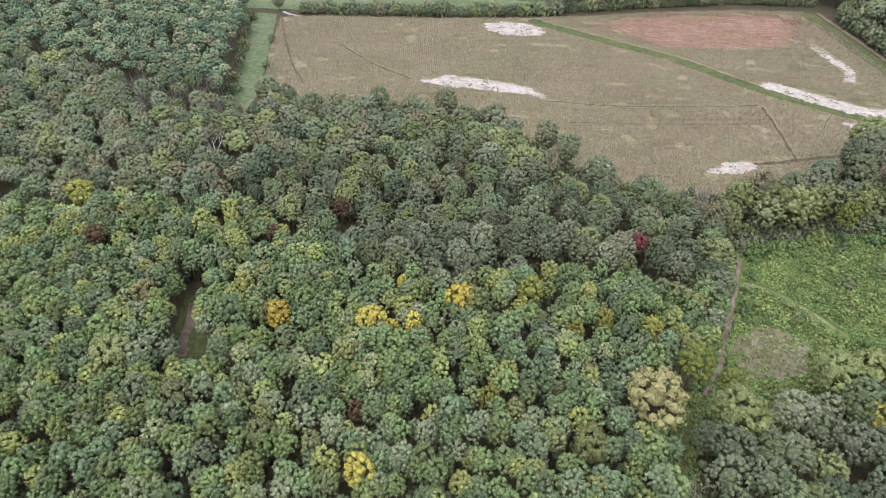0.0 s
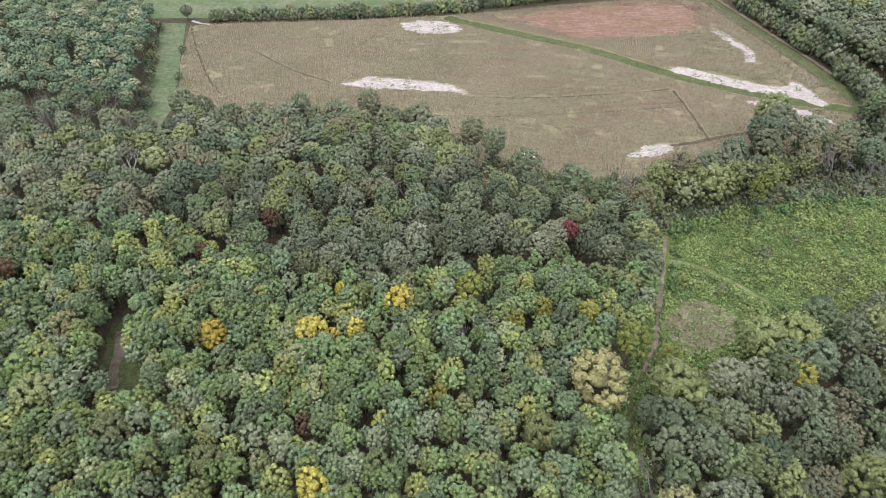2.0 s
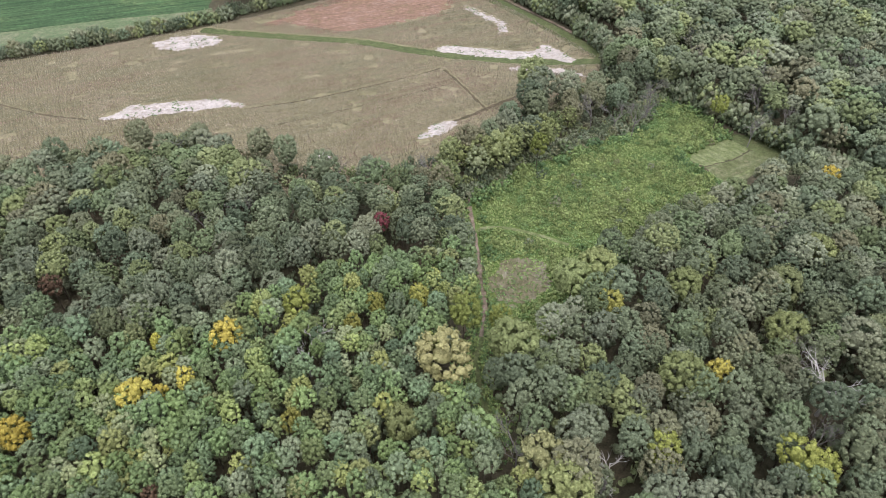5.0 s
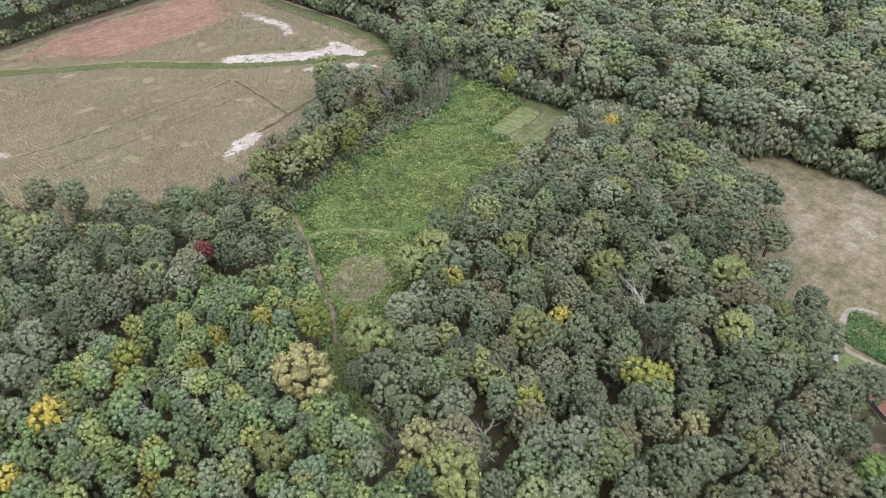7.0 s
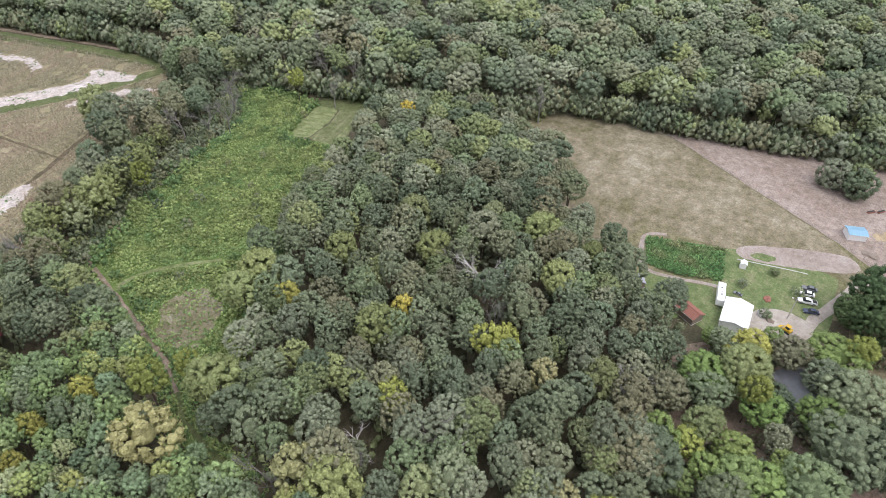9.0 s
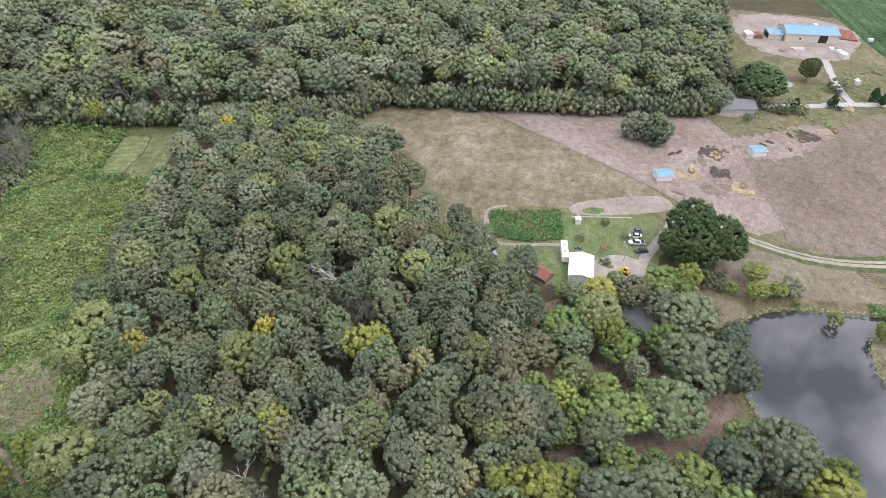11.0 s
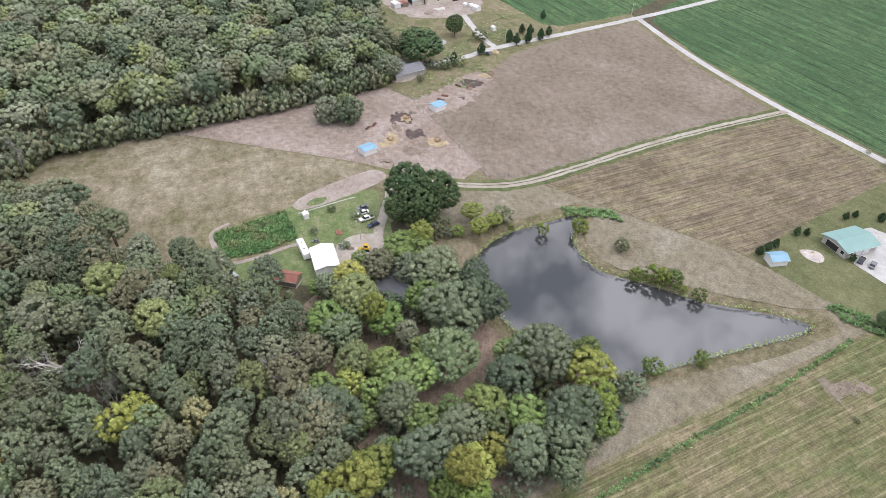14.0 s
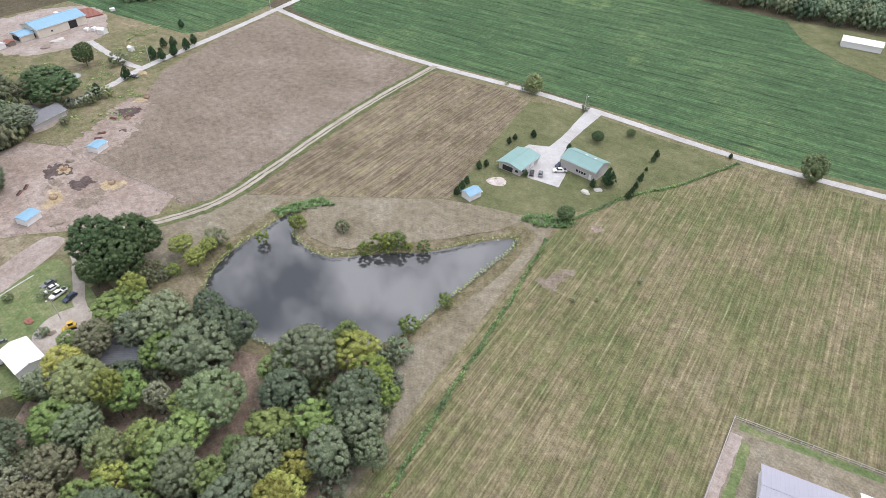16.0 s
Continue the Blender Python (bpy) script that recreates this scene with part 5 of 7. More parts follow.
for k, (x, y, h) in enumerate([(-42, 192, 1.0), (86, 177, 0.8), (94, 181, 0.85), (104, 182, 0.8), (80, 180, 0.7), (110, 188, 0.75), (73, 178, 0.7), (124, 192, 0.7), (82, 175, 0.75), (90, 178, 0.75), (99, 183, 0.8), (117, 190, 0.7), (-20, 214, 0.75), (79, 174, 0.95), (84, 172, 1.05), (88, 174, 0.95), (76, 170, 0.85), (93, 178, 0.9), (110, 182, 0.8)]):
    place(POPLAR[k % 3], x, y, h * 1.15, sz=h * 1.1)
for k, (x, y, h) in enumerate([(166, -42, 1.3), (160, -50, 1.25), (155, -42, 1.15), (159, -36, 0.8), (309, -107, 0.85)]):
    place(DARK[k % 2], x, y, h * 0.95, sz=h * 0.9)
# open wood west of the pond: where each tree stands and how far its crown reaches
SOUTH_BROAD = [(132, -24, 4.5), (120, -15, 6.8), (124, -38, 6.7), (110, -9, 4.5), (105, -1, 4.4), (94, -32, 6.5), (100, -10, 3.9), (84, -17, 4.5), (86, -2, 7.0), (84, 2, 6.3), (74, -28, 5.2), (70, -19, 5.4), (88, -54, 7.0),
               (84, -44, 5.1), (65, -49, 4.8), (65, -40, 4.7), (74, -36, 3.4), (81, 6, 4.8), (58, -46, 3.1)]
SOUTH_FRESH = [(137, -34, 6.2), (112, -21, 4.4), (116, -32, 4.7), (99, -28, 3.5), (92, -24, 4.9), (90, -19, 4.9), (93, -2, 4.2), (79, -21, 4.0), (79, -36, 4.5), (81, -28, 2.9), (73, -44, 4.9), (92, -47, 3.5), (94, -52, 2.7), (87, -66, 2.9), (89, -58, 2.7),
               (115, -7, 5.6), (98, -17, 3.9), (90, -13, 3.3)]
SOUTH_OLIVE = [(130, -15, 4.9), (95, -8, 3.4), (68, -34, 3.5), (65, -27, 4.8), (81, -63, 5.1), (71, -8, 4.5), (73, -3, 3.1)]
SOUTH_DARK = [(129, -9, 3.4), (106, -25, 2.9), (108, -38, 8.0), (109, -46, 6.4), (70, -53, 6.6), (128, -32, 4.4), (127, -41, 5.0), (119, -48, 4.5)]
SOUTH_GOLD = [(63, -21, 3.4), (59, -26, 3.4), (73, -61, 4.4), (67, -59, 3.2)]
for spots, kinds, wide in ((SOUTH_BROAD, BIG, 5.0), (SOUTH_FRESH, FRESH, 4.2), (SOUTH_OLIVE, OLIVE, 4.2), (SOUTH_DARK, BIG, 5.0), (SOUTH_GOLD, GOLD, 4.2)):
    for k, (x, y, r) in enumerate(spots):
        grown = kinds is BIG and r > 5.4
        pick = GRAND[k % 3] if grown else kinds[k % len(kinds)]
        place(pick, x, y, r / (7.0 if grown else wide) * 1.08, sz=(0.5 + 0.065 * r) * rng.uniform(0.92, 1.08))
spots = np.array([p[:2] for p in SOUTH_BROAD + SOUTH_FRESH + SOUTH_OLIVE + SOUTH_DARK + SOUTH_GOLD], float)
near_spot = lambda q: np.min(np.hypot(q[:, None, 0] - spots[None, :, 0], q[:, None, 1] - spots[None, :, 1]), axis=1) < 5.5
house_sight = lambda q: away([(121, -26), (125, -28)], q) < 4.0
shed_sight = lambda q: away([(122, 1), (141, 1.5)], q) < 5.5
for k, (x, y) in enumerate(scatter(F_SOUTH, 7.0, 0.4, bars=bars + [near_spot, house_sight, shed_sight, lambda q: (q[:, 0] < 100) & (q[:, 1] < -14)], seed=77)):
    place(FRESH[k % 3] if k % 3 == 0 else BIG[k % 4], x, y, rng.uniform(0.6, 0.85), sz=rng.uniform(0.45, 0.6))
low_s = scatter(F_SOUTH, 4.2, 0.5, bars=bars + [lambda q: (q[:, 0] < 100) & (q[:, 1] < -14) & (np.random.default_rng(2).random(len(q)) < 0.5)], seed=78)
rb = rng.uniform(1.4, 2.8, len(low_s))
woods("undergrowth", low_s, rb, rb * 1.5, M_leaf, "green brush between the trees of the open wood", 14, 12, 0.2, seed=16, category="undergrowth", lump=0.36, low=-0.7)
# brush under the hedgerow and along the wood's rim
hedge = scatter([(52, 184), (64, 176), (72, 165), (96, 176), (127, 183), (156, 187), (170, 205), (180, 214), (170, 236), (140, 222), (116, 214), (84, 198), (62, 188)], 4.6, seed=61)
rim = scatter([(18, 172), (34, 186), (62, 182), (62, 190), (30, 192), (12, 200), (0, 212), (-20, 222), (-62, 218), (-108, 216), (-108, 211), (-62, 210), (-20, 213), (4, 198)], 5.2, seed=62)
lane_side = np.array([(-116.5 - 0.3 * k + rng.uniform(-1, 1), 232 + k) for k in range(0, 90, 30)])
lane_west = np.array([(-125.5 - 0.32 * k + rng.uniform(-1.2, 1.2), 216 + k) for k in range(0, 112, 4)])
south_rim = scatter([(56, -28), (62, -26), (66, -40), (74, -62), (82, -74), (79, -79), (70, -68), (60, -44)], 4.5, seed=63)
for k, (x, y) in enumerate(np.vstack([hedge, rim, lane_side, lane_west, south_rim])):
    place(BUSH[k % 4], x, y, rng.uniform(0.7, 1.7), sz=rng.uniform(0.8, 1.7))
far_brush = np.column_stack([np.linspace(-136, 6, 46), np.interp(np.linspace(-136, 6, 46), [-136, -106, -55, -10, 6], [336, 341, 349, 360, 364])])
north_rim = np.column_stack([np.linspace(8, 158, 44), np.interp(np.linspace(8, 158, 44), [8, 57, 110, 158], [367, 387, 405, 412])])
far_brush = np.vstack([far_brush, far_brush + (1.5, 4), north_rim, north_rim + (0, 3)])
far_brush = far_brush + rng.uniform(-1.2, 1.2, far_brush.shape)
rb = rng.uniform(1.5, 4.2, len(far_brush))
woods("hedgerow", far_brush, rb, 1.75 * rb, M_leaf, "uneven green hedgerow behind the corn field", 26, 8, 0.17, seed=8, category="hedge", lump=0.25, low=-0.6, ball=0)
foot = ragged([(60, 166), (70, 164), (84, 171), (96, 177), (112, 181), (127, 184), (142, 187), (156, 189), (166, 199), (176, 211), (186, 206), (191, 192)], 0.9, 1.2, closed=False)
foot = np.vstack([foot + rng.normal(0, 1.3, foot.shape), foot + rng.normal(0, 2.2, foot.shape) + (-0.8, 2.0)])
rb = rng.uniform(0.8, 2.2, len(foot))
woods("hedge_foot", foot, rb, rb * 1.5, M_leaf, "tangled green brush at the foot of the hedgerow", 9, 8, 0.28, seed=19, category="undergrowth", lump=0.38, low=-0.6, ball=0)
place(BIG[0], -148, 336, 0.62, sz=0.55)
for x, y, s in ((138, -91.5, 1.25), (141, -80, 0.9), (113, -97, 1.0), (111, -102, 1.3), (107, -106, 1.35), (109, -104, 1.2), (100, -110, 0.95), (104, -107.5, 0.6), (80.5, -82, 1.2), (79.5, -96, 1.0), (99, -58, 1.3), (91, -66, 1.3), (95, -62, 1.0),
                (147.8, -53, 1.0), (146, -71, 0.5)):
    place(WILLOW[int(rng.integers(3))], x, y, s, z=-0.3)
for x, y, s in ((126, -100, 0.9), (150, -67, 1.0), (153, -50, 0.9), (135, -44, 0.8)):
    place(GREYB, x, y, s, sz=s * 0.9)
for x, y, s in ((150, -69, 1.3), (149, -45.6, 1.1)):
    place(GREYB, x, y, s, sz=s)
for x, y, s in ((153.5, -60, 0.85), (145.5, -59.6, 0.8), (148, -65.5, 0.7), (148, -42, 0.75)):
    place(OLIVE[int(x) % 2], x, y, s, sz=s * 0.55)
place(BIG[2], 119, -23.5, 0.8, sz=0.5)
place(BIG[0], 119, -33.5, 0.8, sz=0.5)
place(ROUND[0], 137, -226, 0.85, sz=0.95)
place(ROUND[1], 20, -233, 0.95, sz=1.2)
for x, y, s in ((93, -206, 0.42), (75, -153, 0.5), (85, -219, 0.3)):
    place(DARK[0], x, y, s, sz=s * 0.75)
for x, y, s in ((118, -181, 0.65), (118, -185, 0.6), (114, -192, 0.7), (116, -159, 0.7), (115, -162, 0.6), (113, -148, 0.7), (112, -144, 0.75), (111, -140, 0.75), (78, -176, 0.75), (74.5, -180.5, 1.5), (100, -166, 0.6), (98, -193, 0.6), 
                (65, -178, 0.7), (65.6, -182, 0.55), (66, -185.5, 0.6), (67, -191, 0.6), (67.6, -194, 0.45), (68.4, -199, 0.4), (69.4, -207, 0.6), (70, -211, 0.65), (294, -132, 1.25), (303, -143, 1.0), (289, -134, 1.2), (299, -146, 1.15), (290, -141, 1.2), (292, -149, 1.2),
                (295, -155, 1.1), (282, -112, 1.25), (275, -95, 1.2), (319, -163, 1.0), (307, -82, 1.0), (48, -229, 0.5)):
    place(CONE[int(rng.integers(3))], x, y, s * 1.15, sz=s * 1.1)
for x, y, s in ((162, -9.5, 0.8), (152, -17, 0.8), (152, -18, 0.7), (166, -24, 0.9), (172, -17, 0.8), (110, -226, 1.0), (141, -225, 0.9), (150, -224, 0.6), (273, -82, 1.3), (271, -87, 1.5),
                (273, -93, 1.6), (272, -98, 1.4), (270, -90, 1.2), (261, -74, 1.0), (53, -121, 0.4), (48, -126, 0.4), (42, -141, 0.45), (321, -88, 1.0), (170, -37, 1.2), (148, -50, 1.0), (176, -40, 1.1)  ):
    place(BUSH[int(rng.integers(4))], x, y, s)
for k, (x, y, s) in enumerate(((234, -27, 1.15), (231, -35, 1.15), (238, -35, 1.0))):
    place(ROUND[k % 2], x, y, s, sz=s * 1.05)
place(BIG[1], 145.5, 6.5, 0.55, sz=0.4)
place(FRESH[1], 133, -6, 0.65, sz=0.36)
place(BIG[3], 133, -10.5, 0.7, sz=0.34)
place(BIG[1], 133, -16, 0.65, sz=0.4)
place(FRESH[0], 139, -20, 0.7, sz=0.55)
place(DARK[1], 281, -80, 1.85, sz=1.05)
place(BIG[2], 286, -72, 1.1, sz=0.75)
place(GREYB, 300, -118, 1.6, sz=1.2)
place(BIG[3], 262, -60, 1.1, sz=0.8)
place(BIG[0], 268, -58, 1.0, sz=0.75)
for ob in GRAND + ROUND + FRESH + OLIVE + GOLD + BIG + DARK + POPLAR + BUSH + WILLOW + CONE + [GREYB]:
    drop_kind(ob)
far_clumps = np.array([(381, -169), (376, -176), (373, -183), (374, -192), (384, -180)])
woods("far_clump", far_clumps, np.full(5, 6.0), np.full(5, 11.0), M_conifer, "dark clump of trees in the soybean field", 15, 12, 0.2, seed=9, lump=0.38, low=-0.8)
pts = scatter([(134, -404), (101, -408), (78, -407), (31, -418), (0, -424), (0, -480), (170, -480), (170, -420)], 7.2, seed=71)
woods("far_woodland", pts, np.full(len(pts), 4.5) * rng.uniform(0.8, 1.2, len(pts)), np.full(len(pts), 11.5), M_conifer, "dark woodland edge behind the soybean field", 26, 7, 0.16, seed=10, lump=0.27, low=-0.8, ball=0)


# ---- low plants ----
def tufts(name, pts, tall, wide, blades, material, label, category, tint, seed=0, lean=0.7):
    """Plants of a few leaf blades each, joined."""
    r = np.random.default_rng(seed)
    m = len(pts) * blades
    base = np.repeat(np.column_stack([pts, np.zeros(len(pts))]), blades, 0)
    a = r.uniform(0, math.tau, m)
    out = np.column_stack([np.cos(a), np.sin(a), np.zeros(m)])
    side = np.column_stack([-np.sin(a), np.cos(a), np.zeros(m)])
    h = np.repeat(r.uniform(0.6, 1.3, len(pts)), blades)[:, None] * tall * r.uniform(0.6, 1.1, (m, 1))
    w = wide * r.uniform(0.6, 1.3, (m, 1))
    mid = base + out * w * 0.3 + (0, 0, 0.02)
    tip = base + out * w * lean * 1.6 + np.column_stack([np.zeros((m, 2)), h[:, 0]])
    v = np.stack([mid + side * w * 0.5 + (0, 0, 1) * h * 0.3, mid - side * w * 0.5 + (0, 0, 1) * h * 0.3, tip], 1).reshape(-1, 3)
    ob = new(name, mesh_np(name, v, np.arange(3 * m).reshape(-1, 3), material, tint=np.repeat(np.repeat(tint, blades), 3)))
    return tagged(ob, label, category, kind="stuff")


def drift(pts, size, seed):
    return np.array([min(0.98, max(0.02, 0.5 + 0.75 * noise.noise((x / size, y / size, seed)))) for x, y in pts])


wp = scatter(MEADOW, 0.78, 0.5, bars=[lambda q: away(TRACK, q) < 1.6, lambda q: away(CURVE, q) < 1.1, lambda q: inside(BROWN, q) & (np.random.default_rng(5).random(len(q)) < 0.6), lambda q: inside([(160, 163), (189, 170), (194, 148), (164, 141)], q)], seed=81)
tufts("tall_weeds", wp, 0.6, 0.5, 5, M_weed, "tall yellow-green weeds covering the meadow", "weeds", 0.1 + 0.8 * (0.65 * drift(wp, 12, 2) + 0.35 * rng.random(len(wp))), 1)
cu = np.arange(-260, 260, 0.95)
cg = np.array([(u, v) for v in np.arange(-40, 420, 0.9) for u in cu])
ca = radians(12)
cp = np.column_stack([cg[:, 0] * math.cos(ca) - cg[:, 1] * math.sin(ca) + 60, cg[:, 0] * math.sin(ca) + cg[:, 1] * math.cos(ca)])
cp = cp + rng.uniform(-0.25, 0.25, cp.shape)
keep = inside(CORN, cp) & (away(WATERWAY, cp) > 4.2) & (cp[:, 1] > 168) & (away([(98.6, 266), (100, 252), (101, 236), (101.8, 221)], cp) > 1.0) & (away([(84, 216), (96, 220), (110, 226), (122, 230)], cp) > 1.2) & (away([(4, 254.3), (27, 254), (52, 257.5), (77, 262.5), (97, 268)], cp) > 0.8) & (away([(-102, 298), (-87, 284), (-73, 272.7), (-57, 264)], cp) > 0.8)
for s_ in SAND:
    keep &= ~inside(rounded(s_), cp)
cp = cp[keep]


def corn_tone(q):
    """Long streaks with the rows, broad drifts, and thin places."""
    u, v = (q[:, 0] - 60) * math.cos(ca) + q[:, 1] * math.sin(ca), -(q[:, 0] - 60) * math.sin(ca) + q[:, 1] * math.cos(ca)
    f = [0.54 + 0.4 * noise.noise((a / 60, b / 4.5, 1)) + 0.45 * noise.noise((a / 90, b / 1.5, 5)) + 0.35 * noise.noise((x / 38, y / 26, 7)) + 0.3 * noise.noise((x / 7, y / 5, 3)) for a, b, x, y in zip(u, v, q[:, 0], q[:, 1])]
    return np.clip(f, 0.02, 0.98)


red_in = away(RED, cp, closed=True) * np.where(inside(RED, cp), 1, -1) + np.array([9 * noise.noise((x / 14, y / 7, 2)) + 5 * noise.noise((x / 3, y / 2, 5)) for x, y in cp]) > 3
wash = np.array([noise.noise((x / 9, y / 5, 31)) for x, y in cp])
cp, red_in = cp[wash < 0.42], red_in[wash < 0.42]
tufts("corn_stalks", cp[~red_in], 1.0, 0.36, 4, M_cornleaf, "drying tan corn stalks in rows", "corn", corn_tone(cp[~red_in]), 2)
gp_ = scatter(GARDEN, 0.7, 0.35, seed=83)
tufts("garden_plants", gp_, 0.7, 0.7, 6, M_gardenleaf, "dense green vegetable plants in rows", "plants", drift(gp_, 6, 3) * 0.9, 3)
for line, name, label, seed in (([(74, -140), (66, -108), (59, -74), (51, -40)], "fence_row_weeds", "green weeds along the hay field's edge", 5), ([(74, -152), (66, -179), (55, -198), (44, -228)], "ditch_weeds", "green weeds in the ditch beside the lawn", 6)):
    t = np.linspace(0, 1, 420)
    q = np.column_stack([np.interp(t, np.linspace(0, 1, 4), [p[0] for p in line]), np.interp(t, np.linspace(0, 1, 4), [p[1] for p in line])]) + rng.normal(0, 0.4, (420, 2))
    tufts(name, q, 0.55, 0.5, 5, M_weed, label, "weeds", drift(q, 6, 8) * 0.6, seed)
gq = rng.uniform((70, -158), (86, -143), (500, 2))
gq = gq[away([(74, -152), (82, -146), (86, -143)], gq) < 3.2]
tufts("ditch_weeds", gq, 1.0, 0.7, 5, M_weed, "lush green weeds at the pond's outflow", "weeds", np.full(len(gq), 0.25), 9)
gq = rng.uniform((138, -108), (156, -92), (700, 2))
gq = gq[(away([(149, -93), (145, -103), (141, -109)], gq) < 2.6) & ~inside(POND, gq)]
tufts("bank_weeds", gq, 0.8, 0.7, 5, M_weed, "lush green weeds at the pond's inlet", "weeds", np.full(len(gq), 0.25), 10)
mb = scatter(MEADOW, 2.1, 0.5, bars=[lambda q: away(TRACK, q) < 2.2, lambda q: away(CURVE, q) < 2.4, lambda q: inside(BROWN, q), lambda q: inside([(158, 163), (189, 170), (194, 148), (160, 141)], q)], seed=85)
lush = np.array([noise.noise((x / 18, y / 18, 4)) + 0.5 * noise.noise((x / 6, y / 6, 9)) for x, y in mb])
mb, lush = mb[lush > -0.35], lush[lush > -0.35]
rim_d = away(MEADOW, mb, closed=True)
mr = rng.uniform(0.6, 1.5, len(mb)) * (1 + 0.8 * (rim_d < 5) * rng.random(len(mb)))
woods("meadow_shrubs", mb, mr, 0.3 + mr * rng.uniform(0.8, 1.3, len(mb)), M_weed, "leafy clumps of tall green weeds filling the meadow", 7, 9, 0.36, seed=15, category="shrubs", lump=0.42, low=-0.4, ball=0, squat=(0.9, 1.2),
      tints=np.clip(0.22 + 0.05 * np.minimum(rim_d, 9) + 0.6 * lush + rng.normal(0, 0.13, len(mb)), 0.02, 0.98))
mb = mb[(rng.random(len(mb)) < 0.035) & (away(CURVE, mb) > 4)]
mr = rng.uniform(1.0, 2.0, len(mb))
woods("meadow_bushes", mb, mr, mr * 1.5, M_leaf, "grey-green bushes scattered over the meadow", 16, 10, 0.22, seed=18, category="shrubs", lump=0.3, low=-0.6, ball=0)
sp = np.vstack([scatter(rounded(s_), 1.7, 0.5, seed=95 + k) for k, s_ in enumerate(SAND)])
sp = sp[np.array([noise.noise((x / 5, y / 5, 6)) for x, y in sp]) > 0.2]
tufts("sand_weeds", sp, 0.6, 0.6, 5, M_weed, "scattered green weeds on the washed sand", "weeds", np.full(len(sp), 0.2), 21)
tw = np.repeat(ragged(TRACK, 0.25, 0.0, closed=False), 7, 0)
tw = tw + rng.normal(0, 2.6, tw.shape)
tw = tw[(away(TRACK, tw) > 0.8) & ~inside(MEADOW, tw)]
tufts("trackside_weeds", tw, 0.9, 0.7, 5, M_weed, "green and fading weeds beside the forest track", "weeds", 0.1 + 0.8 * rng.random(len(tw)), 31)
fw = scatter(FARM2, 3.4, 0.5, seed=87)
fw = fw[np.array([noise.noise((x / 14, y / 14, 9)) for x, y in fw]) > 0.08]
fw = np.vstack([fw + rng.normal(0, 0.8, fw.shape) for _ in range(4)])
fw = fw[(away([(296, -166), (288, -120), (281, -104), (276, -82)], fw) > 3) & (away([(289, -122), (338, -122)], fw) > 3) & (fw[:, 0] < 335)]
tufts("farm_weeds", fw, 0.4, 0.6, 5, M_weed, "rough weeds in patches on the farm grass", "weeds", 0.2 + 0.7 * rng.random(len(fw)), 32)
# reeds round the water's edge
ring = ragged(POND, 0.8, 0.5)
ring = np.vstack([ring + rng.normal(0, 0.5, ring.shape) for _ in range(3)])
tufts("bank_grass", ring, 0.4, 0.4, 4, M_weed, "rough grass fringing the pond's edge", "grass", 0.6 + 0.38 * rng.random(len(ring)), 11)
# ---- buildings ----
M_teal = plain("teal_metal_roof", (0.20, 0.33, 0.31), 0.55, 0.0, 0.10, 3.0, ribs=(0, 0.9))
M_blue = plain("blue_metal_roof", (0.20, 0.36, 0.47), 0.5, 0.0, 0.12, 3.0, ribs=(0, 0.9))
M_whiteroof = plain("white_metal_roof", (0.80, 0.80, 0.80), 0.5, 0.0, 0.05, 3.0, ribs=(0, 0.9))
M_rust = plain("rusty_roof", (0.27, 0.115, 0.085), 0.8, 0.0, 0.3, 1.5, dirt=(0.16, 0.10, 0.08), ribs=(0, 0.6))
M_shingle = plain("grey_shingle", (0.20, 0.205, 0.22), 0.9, 0.0, 0.22, 1.0, ribs=(1, 0.4))
M_lilac = plain("grey_lilac_roof", (0.33, 0.33, 0.38), 0.5, 0.0, 0.08, 3.0, ribs=(0, 0.9))
M_siding = plain("pale_siding", (0.48, 0.46, 0.44), 0.7, 0.0, 0.10, 1.5, ribs=(2, 0.3))
M_cream = plain("cream_metal_siding", (0.66, 0.61, 0.52), 0.6, 0.0, 0.12, 1.5, ribs=(0, 0.5))
M_white = plain("white_paint", (0.78, 0.78, 0.77), 0.55, 0.0, 0.08, 1.0)
M_trim = plain("white_trim", (0.72, 0.72, 0.72), 0.5, 0.0, 0.06, 1.0)
# near-black: painted shade of openings, also trough fill and dark scrap
M_dark = plain("opening_shade_and_dark_fill", (0.035, 0.033, 0.032), 0.9, 0.0, 0.2, 1.0)
M_wood = plain("weathered_wood", (0.24, 0.20, 0.165), 0.9, 0.0, 0.3, 0.6, spec=0.1)
M_concrete = plain("concrete_pad", (0.46, 0.44, 0.41), 0.9, 0.0, 0.15, 1.2)
M_glass, n_, l_, b_ = nodes_of("window_glass")
b_.inputs["Base Color"].default_value = (0.03, 0.035, 0.04, 1)
b_.inputs["Roughness"].default_value = 0.08


def slab(bm, pts, thick):
    """A flat plate of some thickness below its corners."""
    top = [bm.verts.new(p) for p in pts]
    low = [bm.verts.new((p[0], p[1], p[2] - thick)) for p in pts]
    bm.faces.new(top)
    bm.faces.new(low[::-1])
    for k in range(len(pts)):
        j = (k + 1) % len(pts)
        bm.faces.new((top[j], top[k], low[k], low[j]))
    return bm


